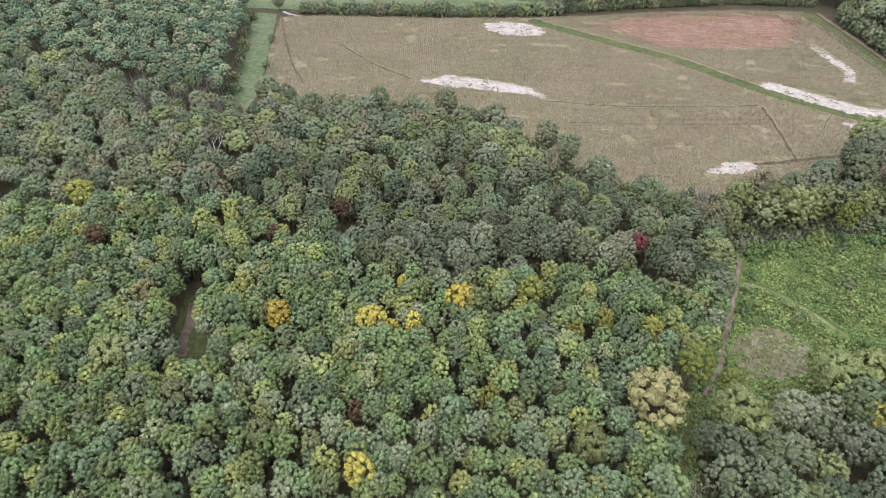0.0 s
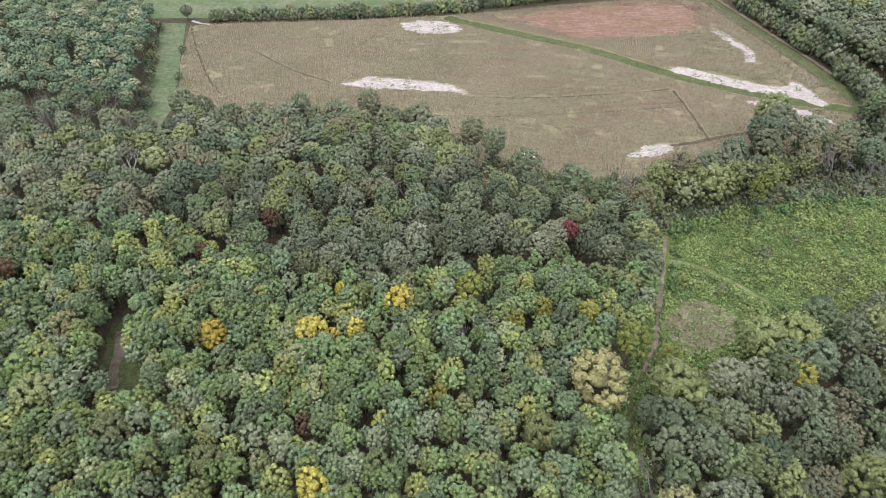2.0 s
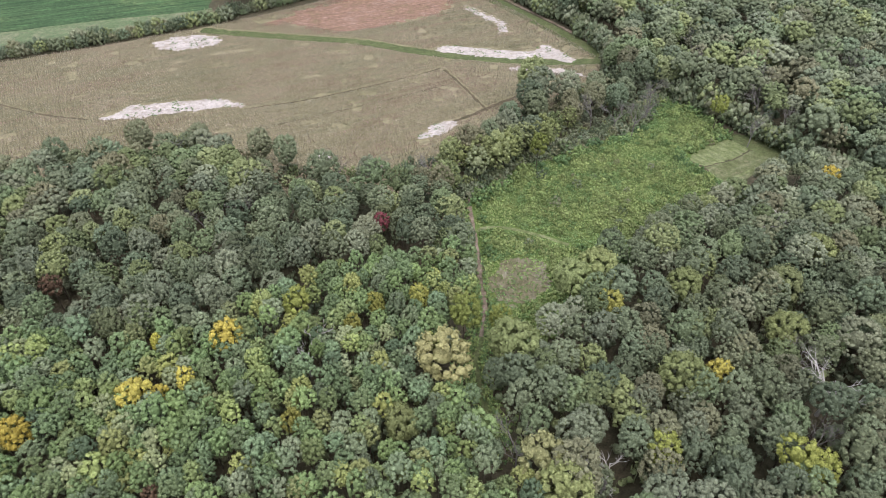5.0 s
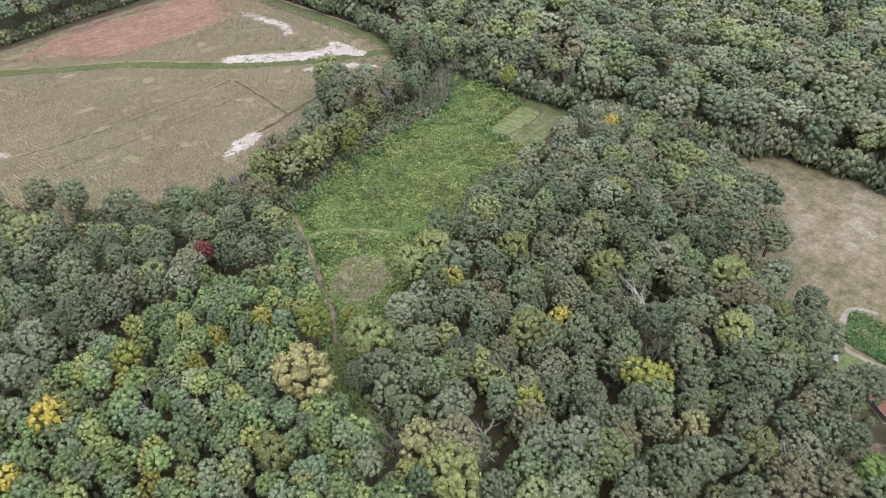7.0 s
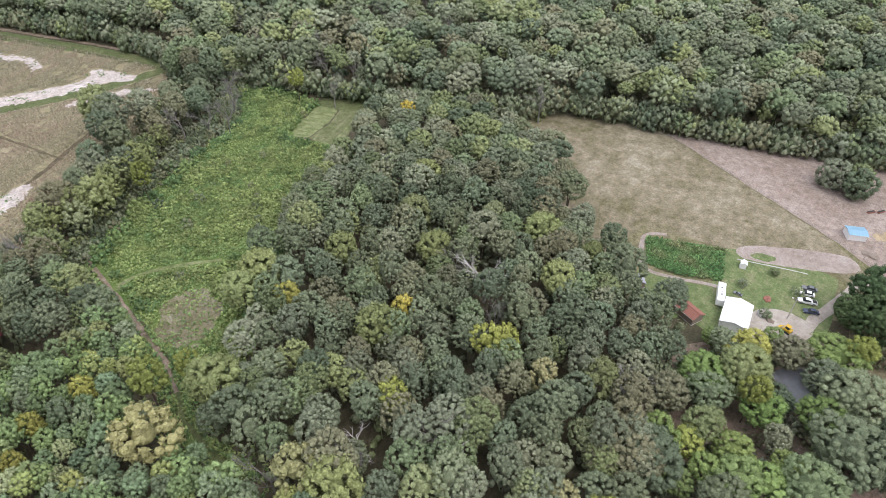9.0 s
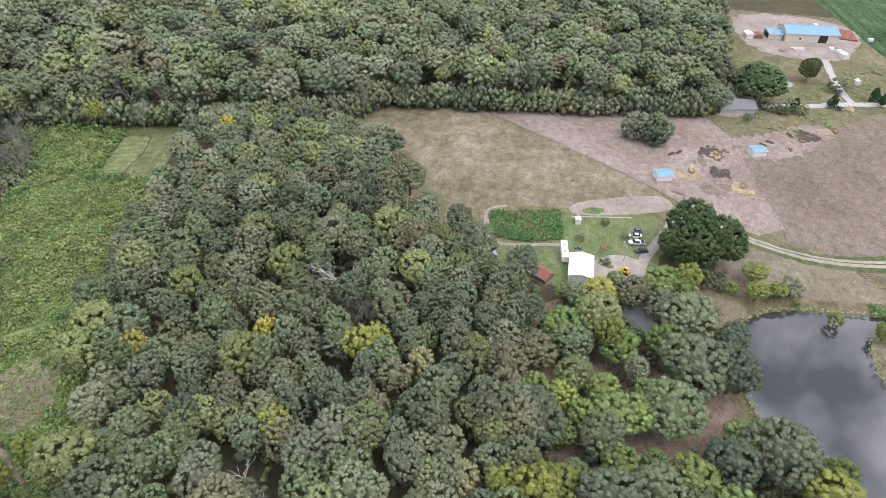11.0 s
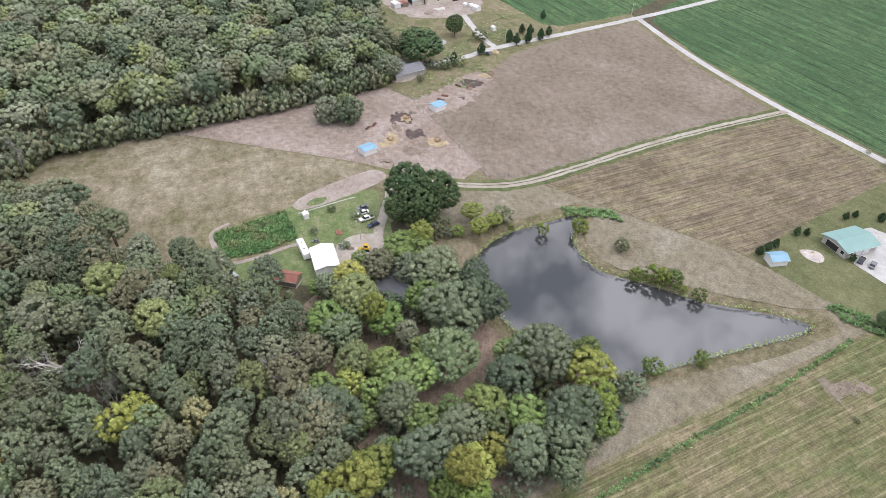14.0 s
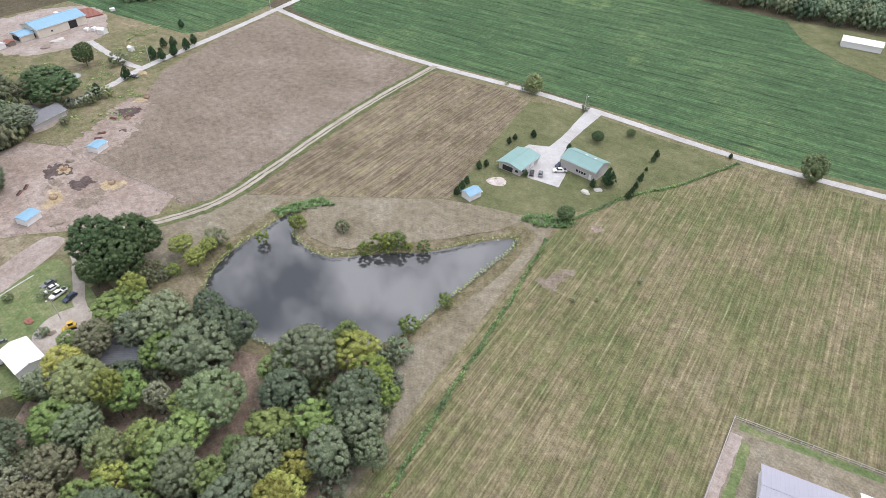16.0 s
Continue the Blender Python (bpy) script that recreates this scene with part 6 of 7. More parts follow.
def gable(name, x, y, turn, length, width, eave, ridge, roof_m, wall_m, label, category="building", over=0.45, doors=(), panes=(), open_front=None, skylights=0, pad=True):
    """A gabled building, its ridge along its own x. doors: (side, from, to, high, material); panes: (side, at, wide, low, high).
    Sides: 0 front (-y), 1 back, 2 left end, 3 right end."""
    root = empty(name, pose(x, y, 0.1, 0, 0, turn))
    L, Wd, t = length / 2, width / 2, 0.16
    for k, (y0, y1) in enumerate(((-Wd, -Wd + t), (Wd - t, Wd))):
        if open_front == k:
            for u in np.linspace(-L + 0.1, L - 0.1, 4):
                part("post", box(u - 0.09, u + 0.09, y0, y1, 0, eave), M_wood, root)
            continue
        part("wall", box(-L, L, y0, y1, 0, eave), wall_m, root)
    for k, (x0, x1) in enumerate(((-L, -L + t), (L - t, L))):
        bm = bmesh.new()
        prof = [(-Wd + t, 0), (Wd - t, 0), (Wd - t, eave), (0, ridge - 0.1), (-Wd + t, eave)]
        a, b = [bm.verts.new((x0, p, q)) for p, q in prof], [bm.verts.new((x1, p, q)) for p, q in prof]
        bm.faces.new(a)
        bm.faces.new(b[::-1])
        for i in range(5):
            j = (i + 1) % 5
            bm.faces.new((a[j], a[i], b[i], b[j]))
        part("gable_wall", bm, wall_m, root)
    drop = (ridge - eave) / Wd * over
    for s in (-1, 1):
        bm = slab(bmesh.new(), [(-L - over, 0, ridge + 0.06), (L + over, 0, ridge + 0.06), (L + over, s * (Wd + over), eave - drop + 0.06), (-L - over, s * (Wd + over), eave - drop + 0.06)], 0.12)
        roof = part("roof", bm, roof_m, root)
        for q in range(skylights):
            u = -L * 0.5 + q * L * 0.5
            f0, f1 = 0.25, 0.5
            zz = lambda f: ridge + 0.075 - (ridge - eave) * f
            if s < 0:
                part("skylight", slab(bmesh.new(), [(u, s * Wd * f0, zz(f0)), (u + 1.0, s * Wd * f0, zz(f0)), (u + 1.0, s * Wd * f1, zz(f1)), (u, s * Wd * f1, zz(f1))], 0.01), M_trim, roof, "pale translucent skylight panel")
    part("ridge_cap", box(-L - over, L + over, -0.14, 0.14, ridge + 0.03, ridge + 0.11), roof_m, root)
    for s in (-1, 1):
        part("fascia", box(-L - over, L + over, s * (Wd + over) - 0.03, s * (Wd + over) + 0.03, eave - drop - 0.2, eave - drop + 0.03), M_trim, root)
    if pad:
        part("foundation", box(-L - 0.1, L + 0.1, -Wd - 0.1, Wd + 0.1, -0.3, 0.06), M_concrete, root)

    def on_side(side, u0, u1, z0, z1, out):
        if side == 0:
            return box(u0, u1, -Wd - out, -Wd, z0, z1)
        if side == 1:
            return box(u0, u1, Wd, Wd + out, z0, z1)
        return box(-L - out, -L, u0, u1, z0, z1) if side == 2 else box(L, L + out, u0, u1, z0, z1)

    # doors in M_dark are flat panels painted as dark as a shaded opening
    for side, u0, u1, high, m in doors:
        d = part("door", on_side(side, u0, u1, 0.05, high, 0.05), m, root)
        part("lintel", on_side(side, u0 - 0.12, u1 + 0.12, high, high + 0.14, 0.08), M_trim, d)
    for side, at, wide, z0, z1 in panes:
        w = part("window", on_side(side, at - wide / 2 - 0.1, at + wide / 2 + 0.1, z0 - 0.1, z1 + 0.1, 0.05), M_trim, root)
        part("pane", on_side(side, at - wide / 2, at + wide / 2, z0, z1, 0.07), M_glass, w)
    return tagged(root, label, category)


# teal pair by the road
gable("house", 106.5, -171, 91, 12.5, 9.2, 2.9, 4.0, M_teal, M_siding, "low house with teal metal roof and a front porch", "house", over=0.7,
      doors=((3, -3.0, 1.4, 2.2, M_dark), (1, -3.4, -0.9, 2.2, M_white), (1, -0.3, 2.2, 2.2, M_white)), panes=((3, 3.2, 1.2, 0.9, 2.0), (1, 4.2, 1.2, 0.9, 2.0), (0, 3, 1.4, 0.9, 2.0)))
gable("workshop", 86.5, -184.5, -3, 14.5, 9, 4.2, 5.9, M_teal, M_siding, "tall metal workshop with teal roof and skylights", "workshop", over=0.5, skylights=2,
      doors=((3, -2.0, 2.2, 3.4, M_dark), (1, -6.0, -5.0, 2.1, M_white)), panes=((1, -3.2, 0.8, 1.0, 2.0), (1, -2.1, 0.8, 1.0, 2.0), (1, -1.0, 0.8, 1.0, 2.0), (1, 0.1, 0.8, 1.0, 2.0)))
gable("garden_shed", 107, -143, 80, 5.4, 4.2, 2.2, 3.1, M_blue, M_white, "small white shed with weathered blue roof", "shed", over=0.3, doors=((0, -0.8, 0.8, 1.9, M_trim),))
# cattle shelters
for x, y, turn, label in ((206, -36.8, 110, "white cattle shelter with bright blue roof in the paddock"), (232.5, -73.3, 112, "open white cattle shelter with blue roof in the pasture")):
    gable("cattle_shelter", x, y, turn, 5.6, 4.6, 2.3, 2.75, M_blue, M_white, label, "shelter", over=0.25, doors=((0, -1.6, 1.6, 1.9, M_dark),), pad=False)
# farm behind the pasture
gable("barn", 367.5, -119, -82, 27, 14, 4.6, 6.6, M_blue, M_cream, "long cream metal barn with bright blue roof", "barn", over=0.4, doors=((0, 3.5, 8.0, 3.9, M_dark), (2, -4, 4, 3.6, M_dark)), panes=((0, -6, 1.0, 1.5, 2.4),))
gable("lean_to", 365, -101.5, -82, 7, 9, 3.0, 3.9, M_blue, M_cream, "low lean-to with blue roof against the barn", "lean-to", doors=((2, -3, 3, 2.6, M_dark),))
gable("farmhouse", 270, -69.5, 105, 15, 8.5, 2.8, 4.6, M_shingle, M_siding, "low farmhouse with grey shingle roof under big trees", "house", over=0.6, panes=((0, -4, 1.3, 0.9, 2.1), (0, 3, 1.3, 0.9, 2.1), (3, 0, 1.3, 0.9, 2.1)), doors=((0, -0.6, 0.5, 2.1, M_white),))
gable("farmhouse_wing", 277, -67, 12, 12, 8, 2.8, 4.4, M_shingle, M_siding, "grey-roofed wing of the farmhouse", "house", over=0.5, panes=((1, -2, 1.3, 0.9, 2.1),))
gable("white_shed", 361, -88.5, 10, 5.5, 3.6, 2.2, 2.9, M_white, M_white, "small pale shed behind the barn", "shed", over=0.2)
gable("red_shed", 361, -93.5, 5, 4.5, 3.6, 2.0, 2.6, M_rust, M_wood, "low rusty red shed", "shed", over=0.2)
gable("milk_shed", 343, -132, 20, 4, 3.2, 2.3, 2.9, M_white, M_white, "small white hut beside the barnyard", "shed", over=0.2)
gable("well_hut", 311, -130, 15, 2.4, 2.0, 1.9, 2.4, M_white, M_white, "tiny white hut by the farm drive", "hut", over=0.2)
# place by the woods
gable("workshop", 145.8, -10.2, 1, 10.0, 6.6, 3.2, 4.0, M_whiteroof, M_white, "workshop with a bright white metal roof", "workshop", over=0.4, doors=((0, -3, 1, 2.8, M_trim), (3, -1.5, 1.5, 2.6, M_trim)), panes=((3, 2.6, 0.8, 1.0, 1.9),))
gable("old_shed", 141.5, 1.5, 60, 7.0, 4.2, 2.3, 3.3, M_rust, M_wood, "old shed with rusty red roof among trees", "shed", over=0.3, doors=((0, -1, 1, 1.9, M_dark),))
gable("small_hut", 171, -8.2, 10, 1.8, 1.6, 1.8, 2.2, M_white, M_white, "tiny white hut at the yard's edge", "hut", over=0.15)
gable("tarp_shed", 147, 17, 30, 3.4, 2.6, 1.8, 2.3, M_lilac, M_wood, "small pale grey shed at the forest edge", "shed", over=0.2)
gable("house", 127.5, -28.5, 38, 9.6, 8, 2.8, 4.9, M_shingle, M_siding, "house with grey shingle roof deep among the trees", "house", over=0.6, panes=((0, -3, 1.3, 0.9, 2.1), (0, 2.5, 1.3, 0.9, 2.1), (2, 1, 1.2, 0.9, 2.1)), doors=((0, -0.6, 0.5, 2.1, M_white),))
# by the hay field
gable("long_house", -16.7, -97.6, 14, 18, 12, 3.0, 4.6, M_lilac, M_white, "long building with grey-lilac metal roof in a fenced yard", "house", over=0.5, panes=((1, -4, 1.3, 0.9, 2.0), (1, 2, 1.3, 0.9, 2.0), (3, 2, 1.2, 0.9, 2.0)))
gable("garage", -30, -106, 14, 9, 7, 2.8, 3.9, M_white, M_white, "white garage beside the long building", "garage", over=0.4)
# far beyond the soybeans
gable("far_barn", 38, -388, 10, 19, 9, 3.2, 4.6, M_white, M_white, "white metal building beyond the soybean field", "barn", over=0.3)
gable("far_barn", 18, -397, 5, 14, 8, 3.2, 4.4, M_lilac, M_cream, "grey-roofed building beyond the soybean field", "barn", over=0.3)
# ---- vehicles ----
M_tyre = plain("tyre_rubber", (0.02, 0.02, 0.02), 0.9, 0.0, 0.2, 0.3)
M_rim = plain("steel_rim", (0.45, 0.45, 0.46), 0.35, 0.8, 0.1, 0.3)
M_red = plain("rear_lamp_red", (0.35, 0.03, 0.03), 0.3)
M_lampglass = plain("headlamp", (0.75, 0.75, 0.72), 0.15)


def paint(name, colour):
    return plain(name, colour, 0.25, 0.0, 0.05, 1.5, spec=0.6)


M_pwhite, M_pblack, M_pblue, M_pgrey, M_pyellow = (paint("white_car_paint", (0.76, 0.76, 0.75)), paint("black_car_paint", (0.02, 0.02, 0.024)), paint("navy_car_paint", (0.025, 0.04, 0.075)),
                                                 paint("grey_car_paint", (0.16, 0.17, 0.18)), paint("yellow_machine_paint", (0.62, 0.40, 0.04)))


def loft(prof, half, crownin, bm=None):
    """A body from a side outline: (x, z) corners, narrowed towards the top."""
    bm = bm or bmesh.new()
    zt = max(z for _, z in prof)
    rows = []
    for s in (-1, 1):
        rows.append([bm.verts.new((x, s * (half - crownin * max(0, z / zt) ** 2), z)) for x, z in prof])
    bm.faces.new(rows[0])
    bm.faces.new(rows[1][::-1])
    for k in range(len(prof)):
        j = (k + 1) % len(prof)
        bm.faces.new((rows[0][j], rows[0][k], rows[1][k], rows[1][j]))
    bmesh.ops.bevel(bm, geom=list(bm.edges), offset=0.05, segments=2, affect="EDGES")
    return bm


def wheel(root, x, y, r=0.34, wide=0.24):
    w = part("wheel", tube(bmesh.new(), (x, y - wide / 2, r), (x, y + wide / 2, r), r, r, 16), M_tyre, root)
    s = 1 if y > 0 else -1
    part("rim", tube(bmesh.new(), (x, y + s * 0.02, r), (x, y + s * (wide / 2 + 0.015), r), r * 0.6, r * 0.55, 12), M_rim, w)


def vehicle(name, x, y, turn, material, label, kind_="car", size=0.9):
    root = empty(name, pose(x, y, 0.11, 0, 0, turn) @ Matrix.Diagonal((size, size, size, 1)))
    if kind_ == "car":
        L, H = 4.6, 0.88
        part("body", loft([(-2.3, 0.3), (2.3, 0.3), (2.3, 0.7), (2.1, 0.82), (1.0, H), (-1.9, 0.92), (-2.3, 0.8)], 0.9, 0.06), material, root)
        part("cabin", loft([(-1.75, 0.86), (1.05, 0.86), (0.35, 1.40), (-1.15, 1.42)], 0.82, 0.16), M_glass, root, "dark tinted car glass")
        part("roof", box(-1.1, 0.32, -0.64, 0.64, 1.405, 1.45, bevel=0.015), material, root)
        spots = ((-1.4, -0.8), (-1.4, 0.8), (1.4, -0.8), (1.4, 0.8))
    else:
        part("body", loft([(-2.9, 0.42), (2.9, 0.42), (2.9, 0.95), (2.7, 1.08), (1.35, 1.14), (-2.9, 1.08)], 0.96, 0.05), material, root)
        part("cabin", loft([(-0.9, 1.1), (1.5, 1.1), (0.85, 1.74), (-0.75, 1.76)], 0.88, 0.16), M_glass, root, "dark truck cab glass")
        part("roof", box(-0.72, 0.8, -0.7, 0.7, 1.745, 1.80, bevel=0.02), material, root)
        # the bed's depth is only a dark plate on the solid body
        part("bed", box(-2.75, -1.05, -0.78, 0.78, 1.085, 1.10), M_dark, root, "dark plate painting the shade of an open truck bed")
        spots = ((-1.85, -0.86), (-1.85, 0.86), (1.85, -0.86), (1.85, 0.86))
    for wx, wy in spots:
        wheel(root, wx, wy, 0.34 if kind_ == "car" else 0.40)
    e = 2.3 if kind_ == "car" else 2.9
    for s in (-1, 1):
        part("headlight", box(e - 0.05, e + 0.02, s * 0.62 - 0.14, s * 0.62 + 0.14, 0.62, 0.76), M_lampglass, root)
        part("tail_light", box(-e - 0.02, -e + 0.05, s * 0.66 - 0.1, s * 0.66 + 0.1, 0.62, 0.78), M_red, root)
    return tagged(root, label, "truck" if kind_ != "car" else "car")


vehicle("car", 170.5, -27, 100, M_pgrey, "old grey car parked in a row on grass")
vehicle("car", 167.8, -26.6, 98, M_pwhite, "white car parked in a row on grass")
vehicle("pickup_truck", 164.2, -27, 104, M_pwhite, "white pickup truck parked on grass", "truck")
vehicle("car", 160.4, -28.4, 108, M_pblue, "dark blue car parked beside the drive")
vehicle("car", 99.2, -169.0, -62, M_pblack, "black car on the gravel court")
vehicle("car", 96.4, -170.6, -62, M_pgrey, "dark grey car on the gravel court")
vehicle("pickup_truck", 92.3, -177.2, 43, M_pwhite, "white pickup truck beside the workshop", "truck")
vehicle("car", 94.6, -180.6, 85, M_pblue, "blue car at the workshop's corner")
vehicle("car", 275, -78, 70, M_pblack, "dark car beside the farmhouse")
vehicle("car", 279, -84.5, 60, M_pblack, "dark car on the farm drive")
vehicle("car", 157.5, -9.2, 80, M_pgrey, "small grey vehicle beside the trailer", size=0.55)
vehicle("car", 281.5, -115, 30, M_pgrey, "grey car by the drive junction")

# the long white trailer
trailer = empty("travel_trailer", pose(153.2, -4.9, 0.12, 0, 0, 8) @ Matrix.Diagonal((0.86, 0.9, 0.9, 1)))
part("shell", box(-4.8, 4.8, -1.2, 1.2, 0.55, 3.0, bevel=0.25), M_white, trailer)
for u in (-3.0, -1.0, 1.5, 3.4):
    w_ = part("window", box(u - 0.5, u + 0.5, -1.23, -1.19, 1.5, 2.2), M_trim, trailer)
    part("pane", box(u - 0.42, u + 0.42, -1.245, -1.2, 1.56, 2.14), M_glass, w_)
part("door", box(0.1, 0.75, -1.23, -1.19, 0.7, 2.5), M_trim, trailer)
part("roof_vent", box(-1.9, -1.3, -0.3, 0.3, 3.0, 3.12, bevel=0.03), M_pgrey, trailer)
part("roof_vent", box(1.6, 2.2, -0.3, 0.3, 3.0, 3.12, bevel=0.03), M_pgrey, trailer)
part("cooler_unit", box(-0.2, 0.7, -0.4, 0.4, 3.0, 3.28, bevel=0.05), M_trim, trailer)
part("drawbar", tube(bmesh.new(), (-4.8, 0, 0.6), (-6.0, 0, 0.55), 0.08, 0.06), M_pgrey, trailer)
for wx in (-0.5, 0.5):
    for wy in (-1.0, 1.0):
        wheel(trailer, wx, wy, 0.34)
tagged(trailer, "long white travel trailer parked beside the workshop", "trailer")

# the yellow machine
dozer = empty("skid_loader", pose(149, -23.4, 0.14, 0, 0, 65))
part("body", box(-1.3, 0.9, -0.6, 0.6, 0.45, 1.25, bevel=0.08), M_pyellow, dozer)
part("cab", box(-0.7, 0.5, -0.5, 0.5, 1.25, 2.1, bevel=0.08), M_glass, dozer, "dark glazed cab")
part("cab_roof", box(-0.8, 0.6, -0.58, 0.58, 2.1, 2.2, bevel=0.03), M_pyellow, dozer)
for s in (-1, 1):
    bm = bmesh.new()
    tube(bm, (-1.1, s * 0.72, 1.3), (1.3, s * 0.72, 0.8), 0.09, 0.09)
    tube(bm, (1.3, s * 0.72, 0.8), (1.8, s * 0.72, 0.35), 0.09, 0.09)
    part("lift_arm", bm, M_pyellow, dozer)
    part("track", box(-1.3, 1.0, s * 0.78 - 0.18, s * 0.78 + 0.18, 0.0, 0.6, bevel=0.15), M_tyre, dozer)
part("bucket", loft([(1.6, 0.05), (2.4, 0.05), (2.4, 0.12), (1.9, 0.5), (1.6, 0.55)], 0.9, 0.0), M_pyellow, dozer)
tagged(dozer, "yellow tracked loader parked on the gravel apron", "loader")


# ---- poles, fences, feeders ----
def pole(name, x, y, tall, label, arm=True, lamp=False):
    root = empty(name, pose(x, y, 0, 0, 0, rng.uniform(0, 180)))
    part("post", tube(bmesh.new(), (0, 0, -0.3), (0, 0, tall), 0.15, 0.10, 8), M_deadwood, root)
    if arm:
        part("crossarm", box(-1.1, 1.1, -0.06, 0.06, tall - 0.7, tall - 0.55), M_wood, root)
        for u in (-0.95, 0.0, 0.95):
            part("insulator", tube(bmesh.new(), (u, 0, tall - 0.55), (u, 0, tall - 0.35), 0.05, 0.04), M_white, root)
    if lamp:
        part("lamp_arm", tube(bmesh.new(), (0, 0, tall - 1), (0.9, 0, tall - 0.7), 0.04, 0.04), M_pgrey, root)
        part("lamp_head", box(0.8, 1.3, -0.14, 0.14, tall - 0.78, tall - 0.62, bevel=0.03), M_white, root)
    return tagged(root, label, "pole")


pole("utility_pole", 154.5, -23, 8, "grey wooden utility pole in the yard", lamp=True)
pole("utility_pole", 265, -61, 9, "grey wooden utility pole at the farmhouse")
pole("utility_pole", 308, -213, 8, "wooden pole at the road junction")
pole("utility_pole", 112, -229.5, 6, "white-topped pole at the driveway entrance", arm=False, lamp=True)
pole("utility_pole", 290, -128, 9, "wooden pole beside the farm drive")


def fence(name, line, gap, label, tall=1.25, rails=(0.45, 0.8, 1.15), thick=0.06, material=None, wire=0.012):
    """Posts along a line, with wires or rails from post to post."""
    material = material or M_wood
    root = empty(name, Matrix.Identity(4))
    p = ragged(line, gap, 0.0, closed=False)
    post = tube(bmesh.new(), (0, 0, -0.2), (0, 0, tall), thick, thick * 0.9, 6)
    first = part("post", post, material, root)
    first.location = (*p[0], 0)
    for x, y in p[1:]:
        o = new("post", first.data)
        o.parent, o.location = root, (x, y, rng.uniform(-0.08, 0.05))
    for z in rails:
        part("wire", polytube([(x, y, z) for x, y in p], wire, 3), M_deadwood, root)
    return tagged(root, label, "fence")


fence("wire_fence", [(241, 35), (219, -2), (199, -33), (184, -58), (176, -75)], 4.0, "old wire fence on wooden posts between pastures", thick=0.09, wire=0.02)
fence("wire_fence", [(176, -75), (200, -72), (226, -67), (246, -65), (260, -57)], 4.5, "old wire fence on wooden posts round the paddock", thick=0.09, wire=0.02)
fence("wire_fence", [(174, -88), (177, -106), (186, -150), (196, -212)], 5.0, "wire fence on wooden posts along the lane", thick=0.08, wire=0.02)
fence("rail_fence", [(0, -84), (3, -112), (-28, -119)], 2.4, "pale weathered rail fence round a yard", tall=1.3, rails=(0.5, 1.15), thick=0.09, material=M_deadwood, wire=0.09)
fence("wire_fence", [(236, 78), (241, 56), (243, 35)], 5.0, "wire fence on wooden posts below the woods", thick=0.08)


def feeder(x, y):
    """A round hay feeder with what is left of a bale."""
    root = empty("hay_feeder", pose(x, y, 0.12))
    for z in (0.15, 0.75, 1.1):
        part("hoop", polytube([(1.25 * math.cos(k * math.tau / 18), 1.25 * math.sin(k * math.tau / 18), z) for k in range(18)], 0.04, 4, closed=True), M_rust, root)
    for k in range(14):
        a = k * math.tau / 14
        part("bar", tube(bmesh.new(), (1.25 * math.cos(a), 1.25 * math.sin(a), 0), (1.25 * math.cos(a), 1.25 * math.sin(a), 1.1), 0.03, 0.03, 4), M_rust, root)
    bm = bmesh.new()
    bmesh.ops.create_icosphere(bm, subdivisions=2, radius=0.95)
    for v in bm.verts:
        v.co = Vector((v.co.x, v.co.y, max(-0.05, v.co.z * 0.75))) * (1 + 0.25 * noise.noise(v.co * 2.3))
    part("hay", bm, M_straw, root, "loose yellow hay")
    tagged(root, "round hay feeder with yellow hay", "hay feeder", "hay feeders")


for x, y in ((206.5, -65), (212.5, -47.5), (228, -58), (247, -93), (258.5, -108)):
    feeder(x, y)


def trough(x, y, turn, label):
    root = empty("feed_trough", pose(x, y, 0.12, 0, 0, turn))
    bm = box(-1.5, 1.5, -0.45, 0.45, 0.0, 0.5, bevel=0.05)
    part("tub", bm, M_rust, root)
    part("fill", box(-1.4, 1.4, -0.36, 0.36, 0.5, 0.515), M_dark, root)
    tagged(root, label, "trough")


for x, y, turn in ((243, -80, 60), (240, -77, 55), (226, -44, -40), (224, -41, -45), (251, -89, 30)):
    trough(x, y, turn, "reddish feed trough on bare ground")


# field gate beside the lane
gate = empty("field_gate", pose(174.6, -80.5, 0.1, 0, 0, 108))
for u in (-1.8, 1.8):
    part("gate_post", tube(bmesh.new(), (u, 0, -0.2), (u, 0, 1.5), 0.09, 0.08, 8), M_wood, gate)
for z in (0.35, 0.6, 0.85, 1.1, 1.3):
    part("bar", tube(bmesh.new(), (-1.75, 0, z), (1.75, 0, z), 0.03, 0.03, 6), M_pgrey, gate)
tagged(gate, "grey metal field gate beside the lane", "gate")


def heap(name, x, y, wide, tall, material, label, category, seed=0):
    """A low uneven pile."""
    bm = bmesh.new()
    bmesh.ops.create_icosphere(bm, subdivisions=3, radius=1.0)
    for v in bm.verts:
        q = v.co * 1.7 + Vector((seed * 3.1, 0, 0))
        v.co = Vector((v.co.x * wide, v.co.y * wide * 0.7, max(-0.05, v.co.z) * tall)) * (1 + 0.45 * noise.noise(q))
    ob = part(name, bm, material)
    ob.matrix_world = pose(x, y, 0.08, 0, 0, seed * 40)
    tagged(ob, label, category)


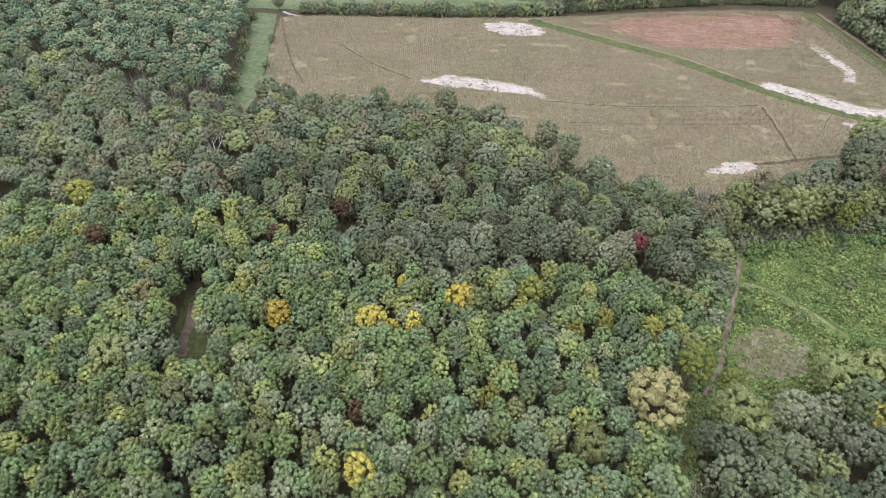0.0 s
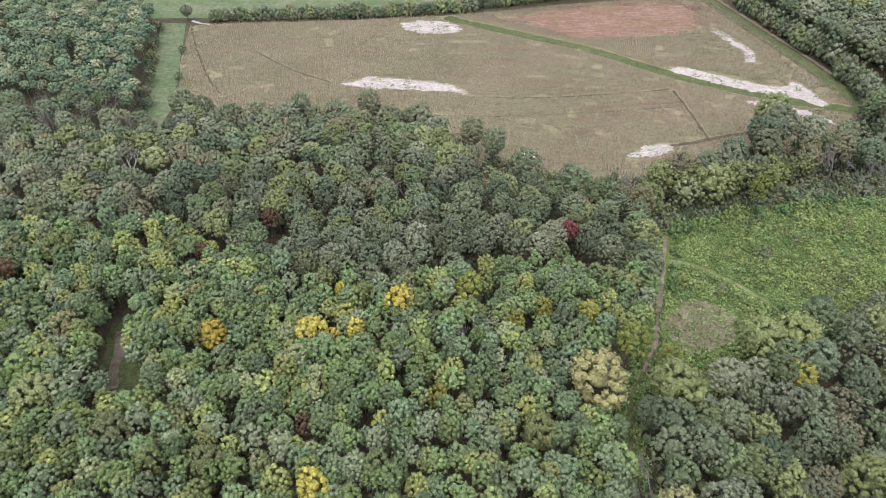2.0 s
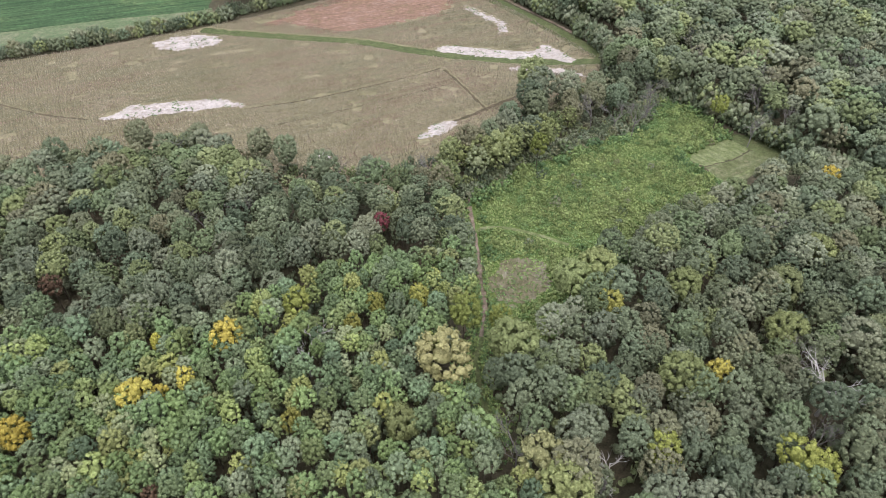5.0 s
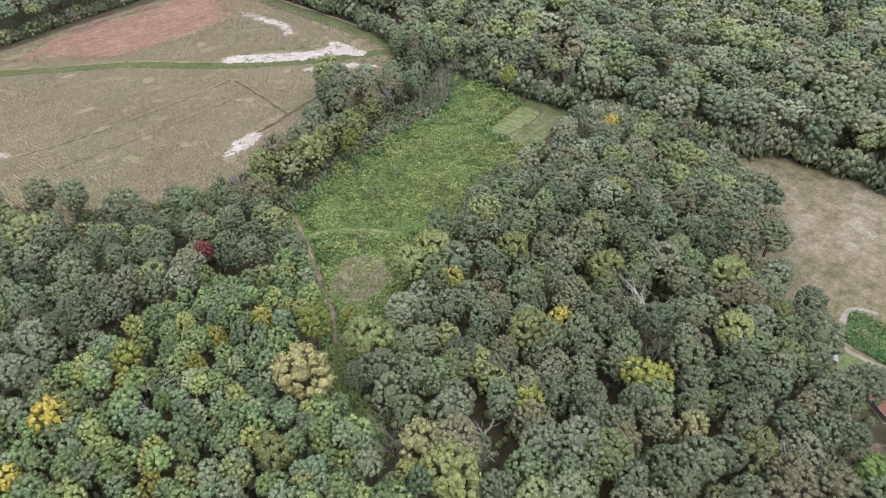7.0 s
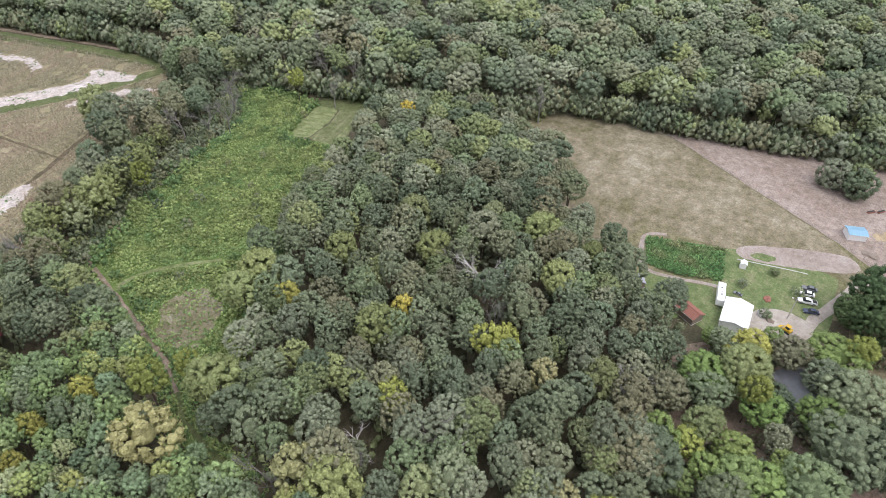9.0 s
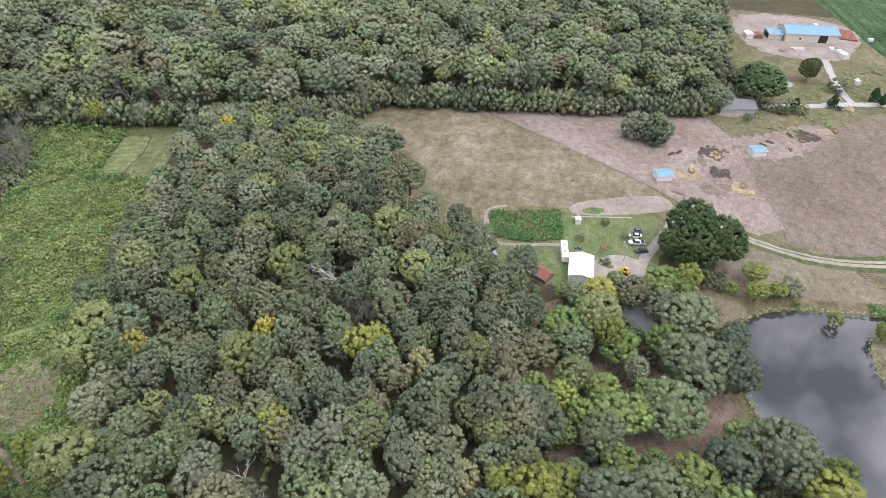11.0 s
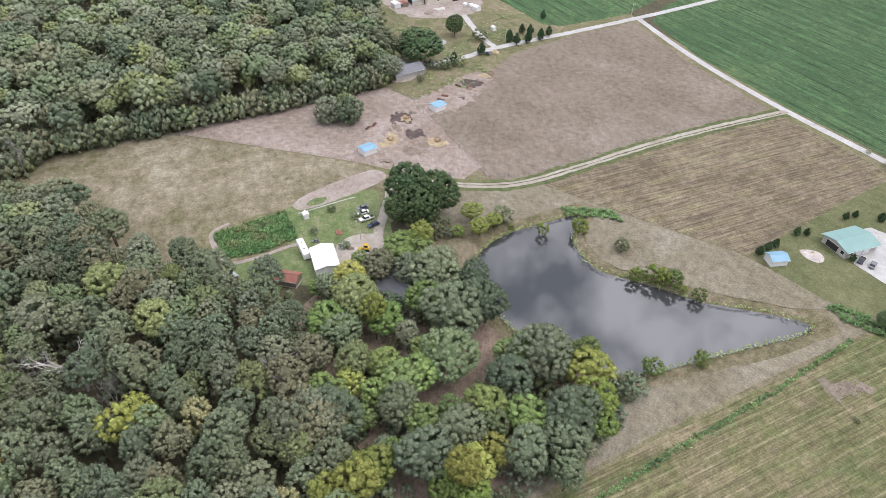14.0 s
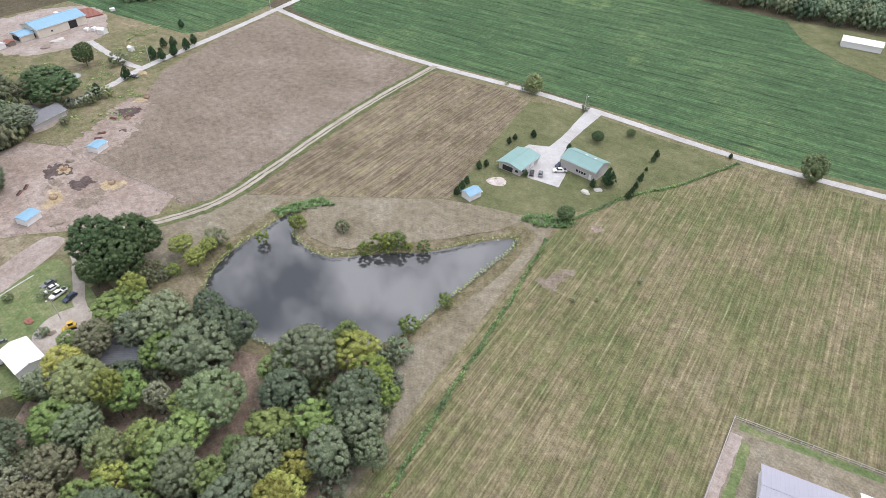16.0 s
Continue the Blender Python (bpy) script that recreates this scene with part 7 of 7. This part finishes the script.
for k, (x, y, w, h, m, label) in enumerate((
        (160, -17, 1.4, 0.7, M_rust, "heap of rusty scrap in the yard"), (152.5, -16.5, 1.6, 0.8, M_concrete, "pale rubble heap beside the workshop"), (151, -19, 1.3, 0.7, M_wood, "pile of boards beside the workshop"), (236.5, -66.5, 2.0, 0.6, M_wood, "pile of old timber at the fence"),
        (78.5, -172, 1.8, 0.5, M_concrete, "pale stone heap on the lawn"), (75.5, -176, 1.6, 0.5, M_concrete, "pale stone heap under a tree"), (356, -133, 3.0, 0.9, M_dirt, "earth heap in the barnyard"), (350, -112, 3.5, 0.6, M_concrete, "rubble heap beside the barn"),
        (346, -104, 3.0, 0.7, M_wood, "timber pile beside the barn"), (283, -120, 2.4, 0.6, M_straw, "pale straw heap by the drive"), (232, -62, 1.6, 0.8, M_wood, "brush heap beside the shelter"), (198, -42, 2.6, 0.6, M_wood, "grey brush heap near the shelter"), (104, -19, 1.3, 0.6, M_dark, "dark scrap heap in the woodland clearing"))):
    heap("mound", x, y, w, h, m, label, "mound", k)


def log_thing(name, x, y, turn, length, thick, material, label):
    root = empty(name, pose(x, y, thick, 0, 0, turn))
    part("log", tube(bmesh.new(), (-length / 2, 0, 0), (length / 2, 0, 0), thick, thick * 0.7, 8), material, root)
    for k in range(3):
        u = -length / 4 + k * length / 4
        part("limb", tube(bmesh.new(), (u, 0, 0), (u + 0.8, (-1) ** k * 1.6, 0.5), thick * 0.4, thick * 0.15, 5), material, root)
    tagged(root, label, "fallen tree")


for x, y, turn in ((111, 184, 20), (121, 186, -15), (128, 188, 35), (100, 180, 60), (117, 183, 70)):
    log_thing("fallen_tree", x, y, turn, 7.0, 0.22, M_deadwood, "bleached fallen tree at the meadow's edge")
log_thing("fallen_tree", 72, -58, 20, 5.0, 0.2, M_deadwood, "fallen grey branch near the pond")

# bale row and pallets beside the barn
for k in range(9):
    ob = part("feed_bunk", box(-0.7, 0.7, -4.5, 4.5, 0, 0.7, bevel=0.06), M_rust)
    ob.matrix_world = pose(377 + 1.75 * (k - 4), -141, 0.1, 0, 0, -8)
    tagged(ob, "long rust-brown feed bunk behind the barn", "feed bunk", "feed bunks")
for x, y in ((384, -131), (387, -128), (381, -127), (371, -152), (352, -128), (350, -131)):
    ob = part("white_tank", box(-1.3, 1.3, -1.0, 1.0, 0, 1.6, bevel=0.3), M_white)
    ob.matrix_world = pose(x, y, 0.1, 0, 0, x * 7)
    tagged(ob, "white tank standing beside the barn", "tank")
# propane tank near the workshop
tank = empty("propane_tank", pose(76.5, -183.5, 0.1, 0, 0, 60))
part("shell", box(-1.3, 1.3, -0.45, 0.45, 0.25, 1.15, bevel=0.40), M_white, tank, smooth=True)
for u in (-0.8, 0.8):
    part("foot", box(u - 0.1, u + 0.1, -0.35, 0.35, -0.05, 0.3), M_concrete, tank)
tagged(tank, "white propane tank beside the workshop", "tank")
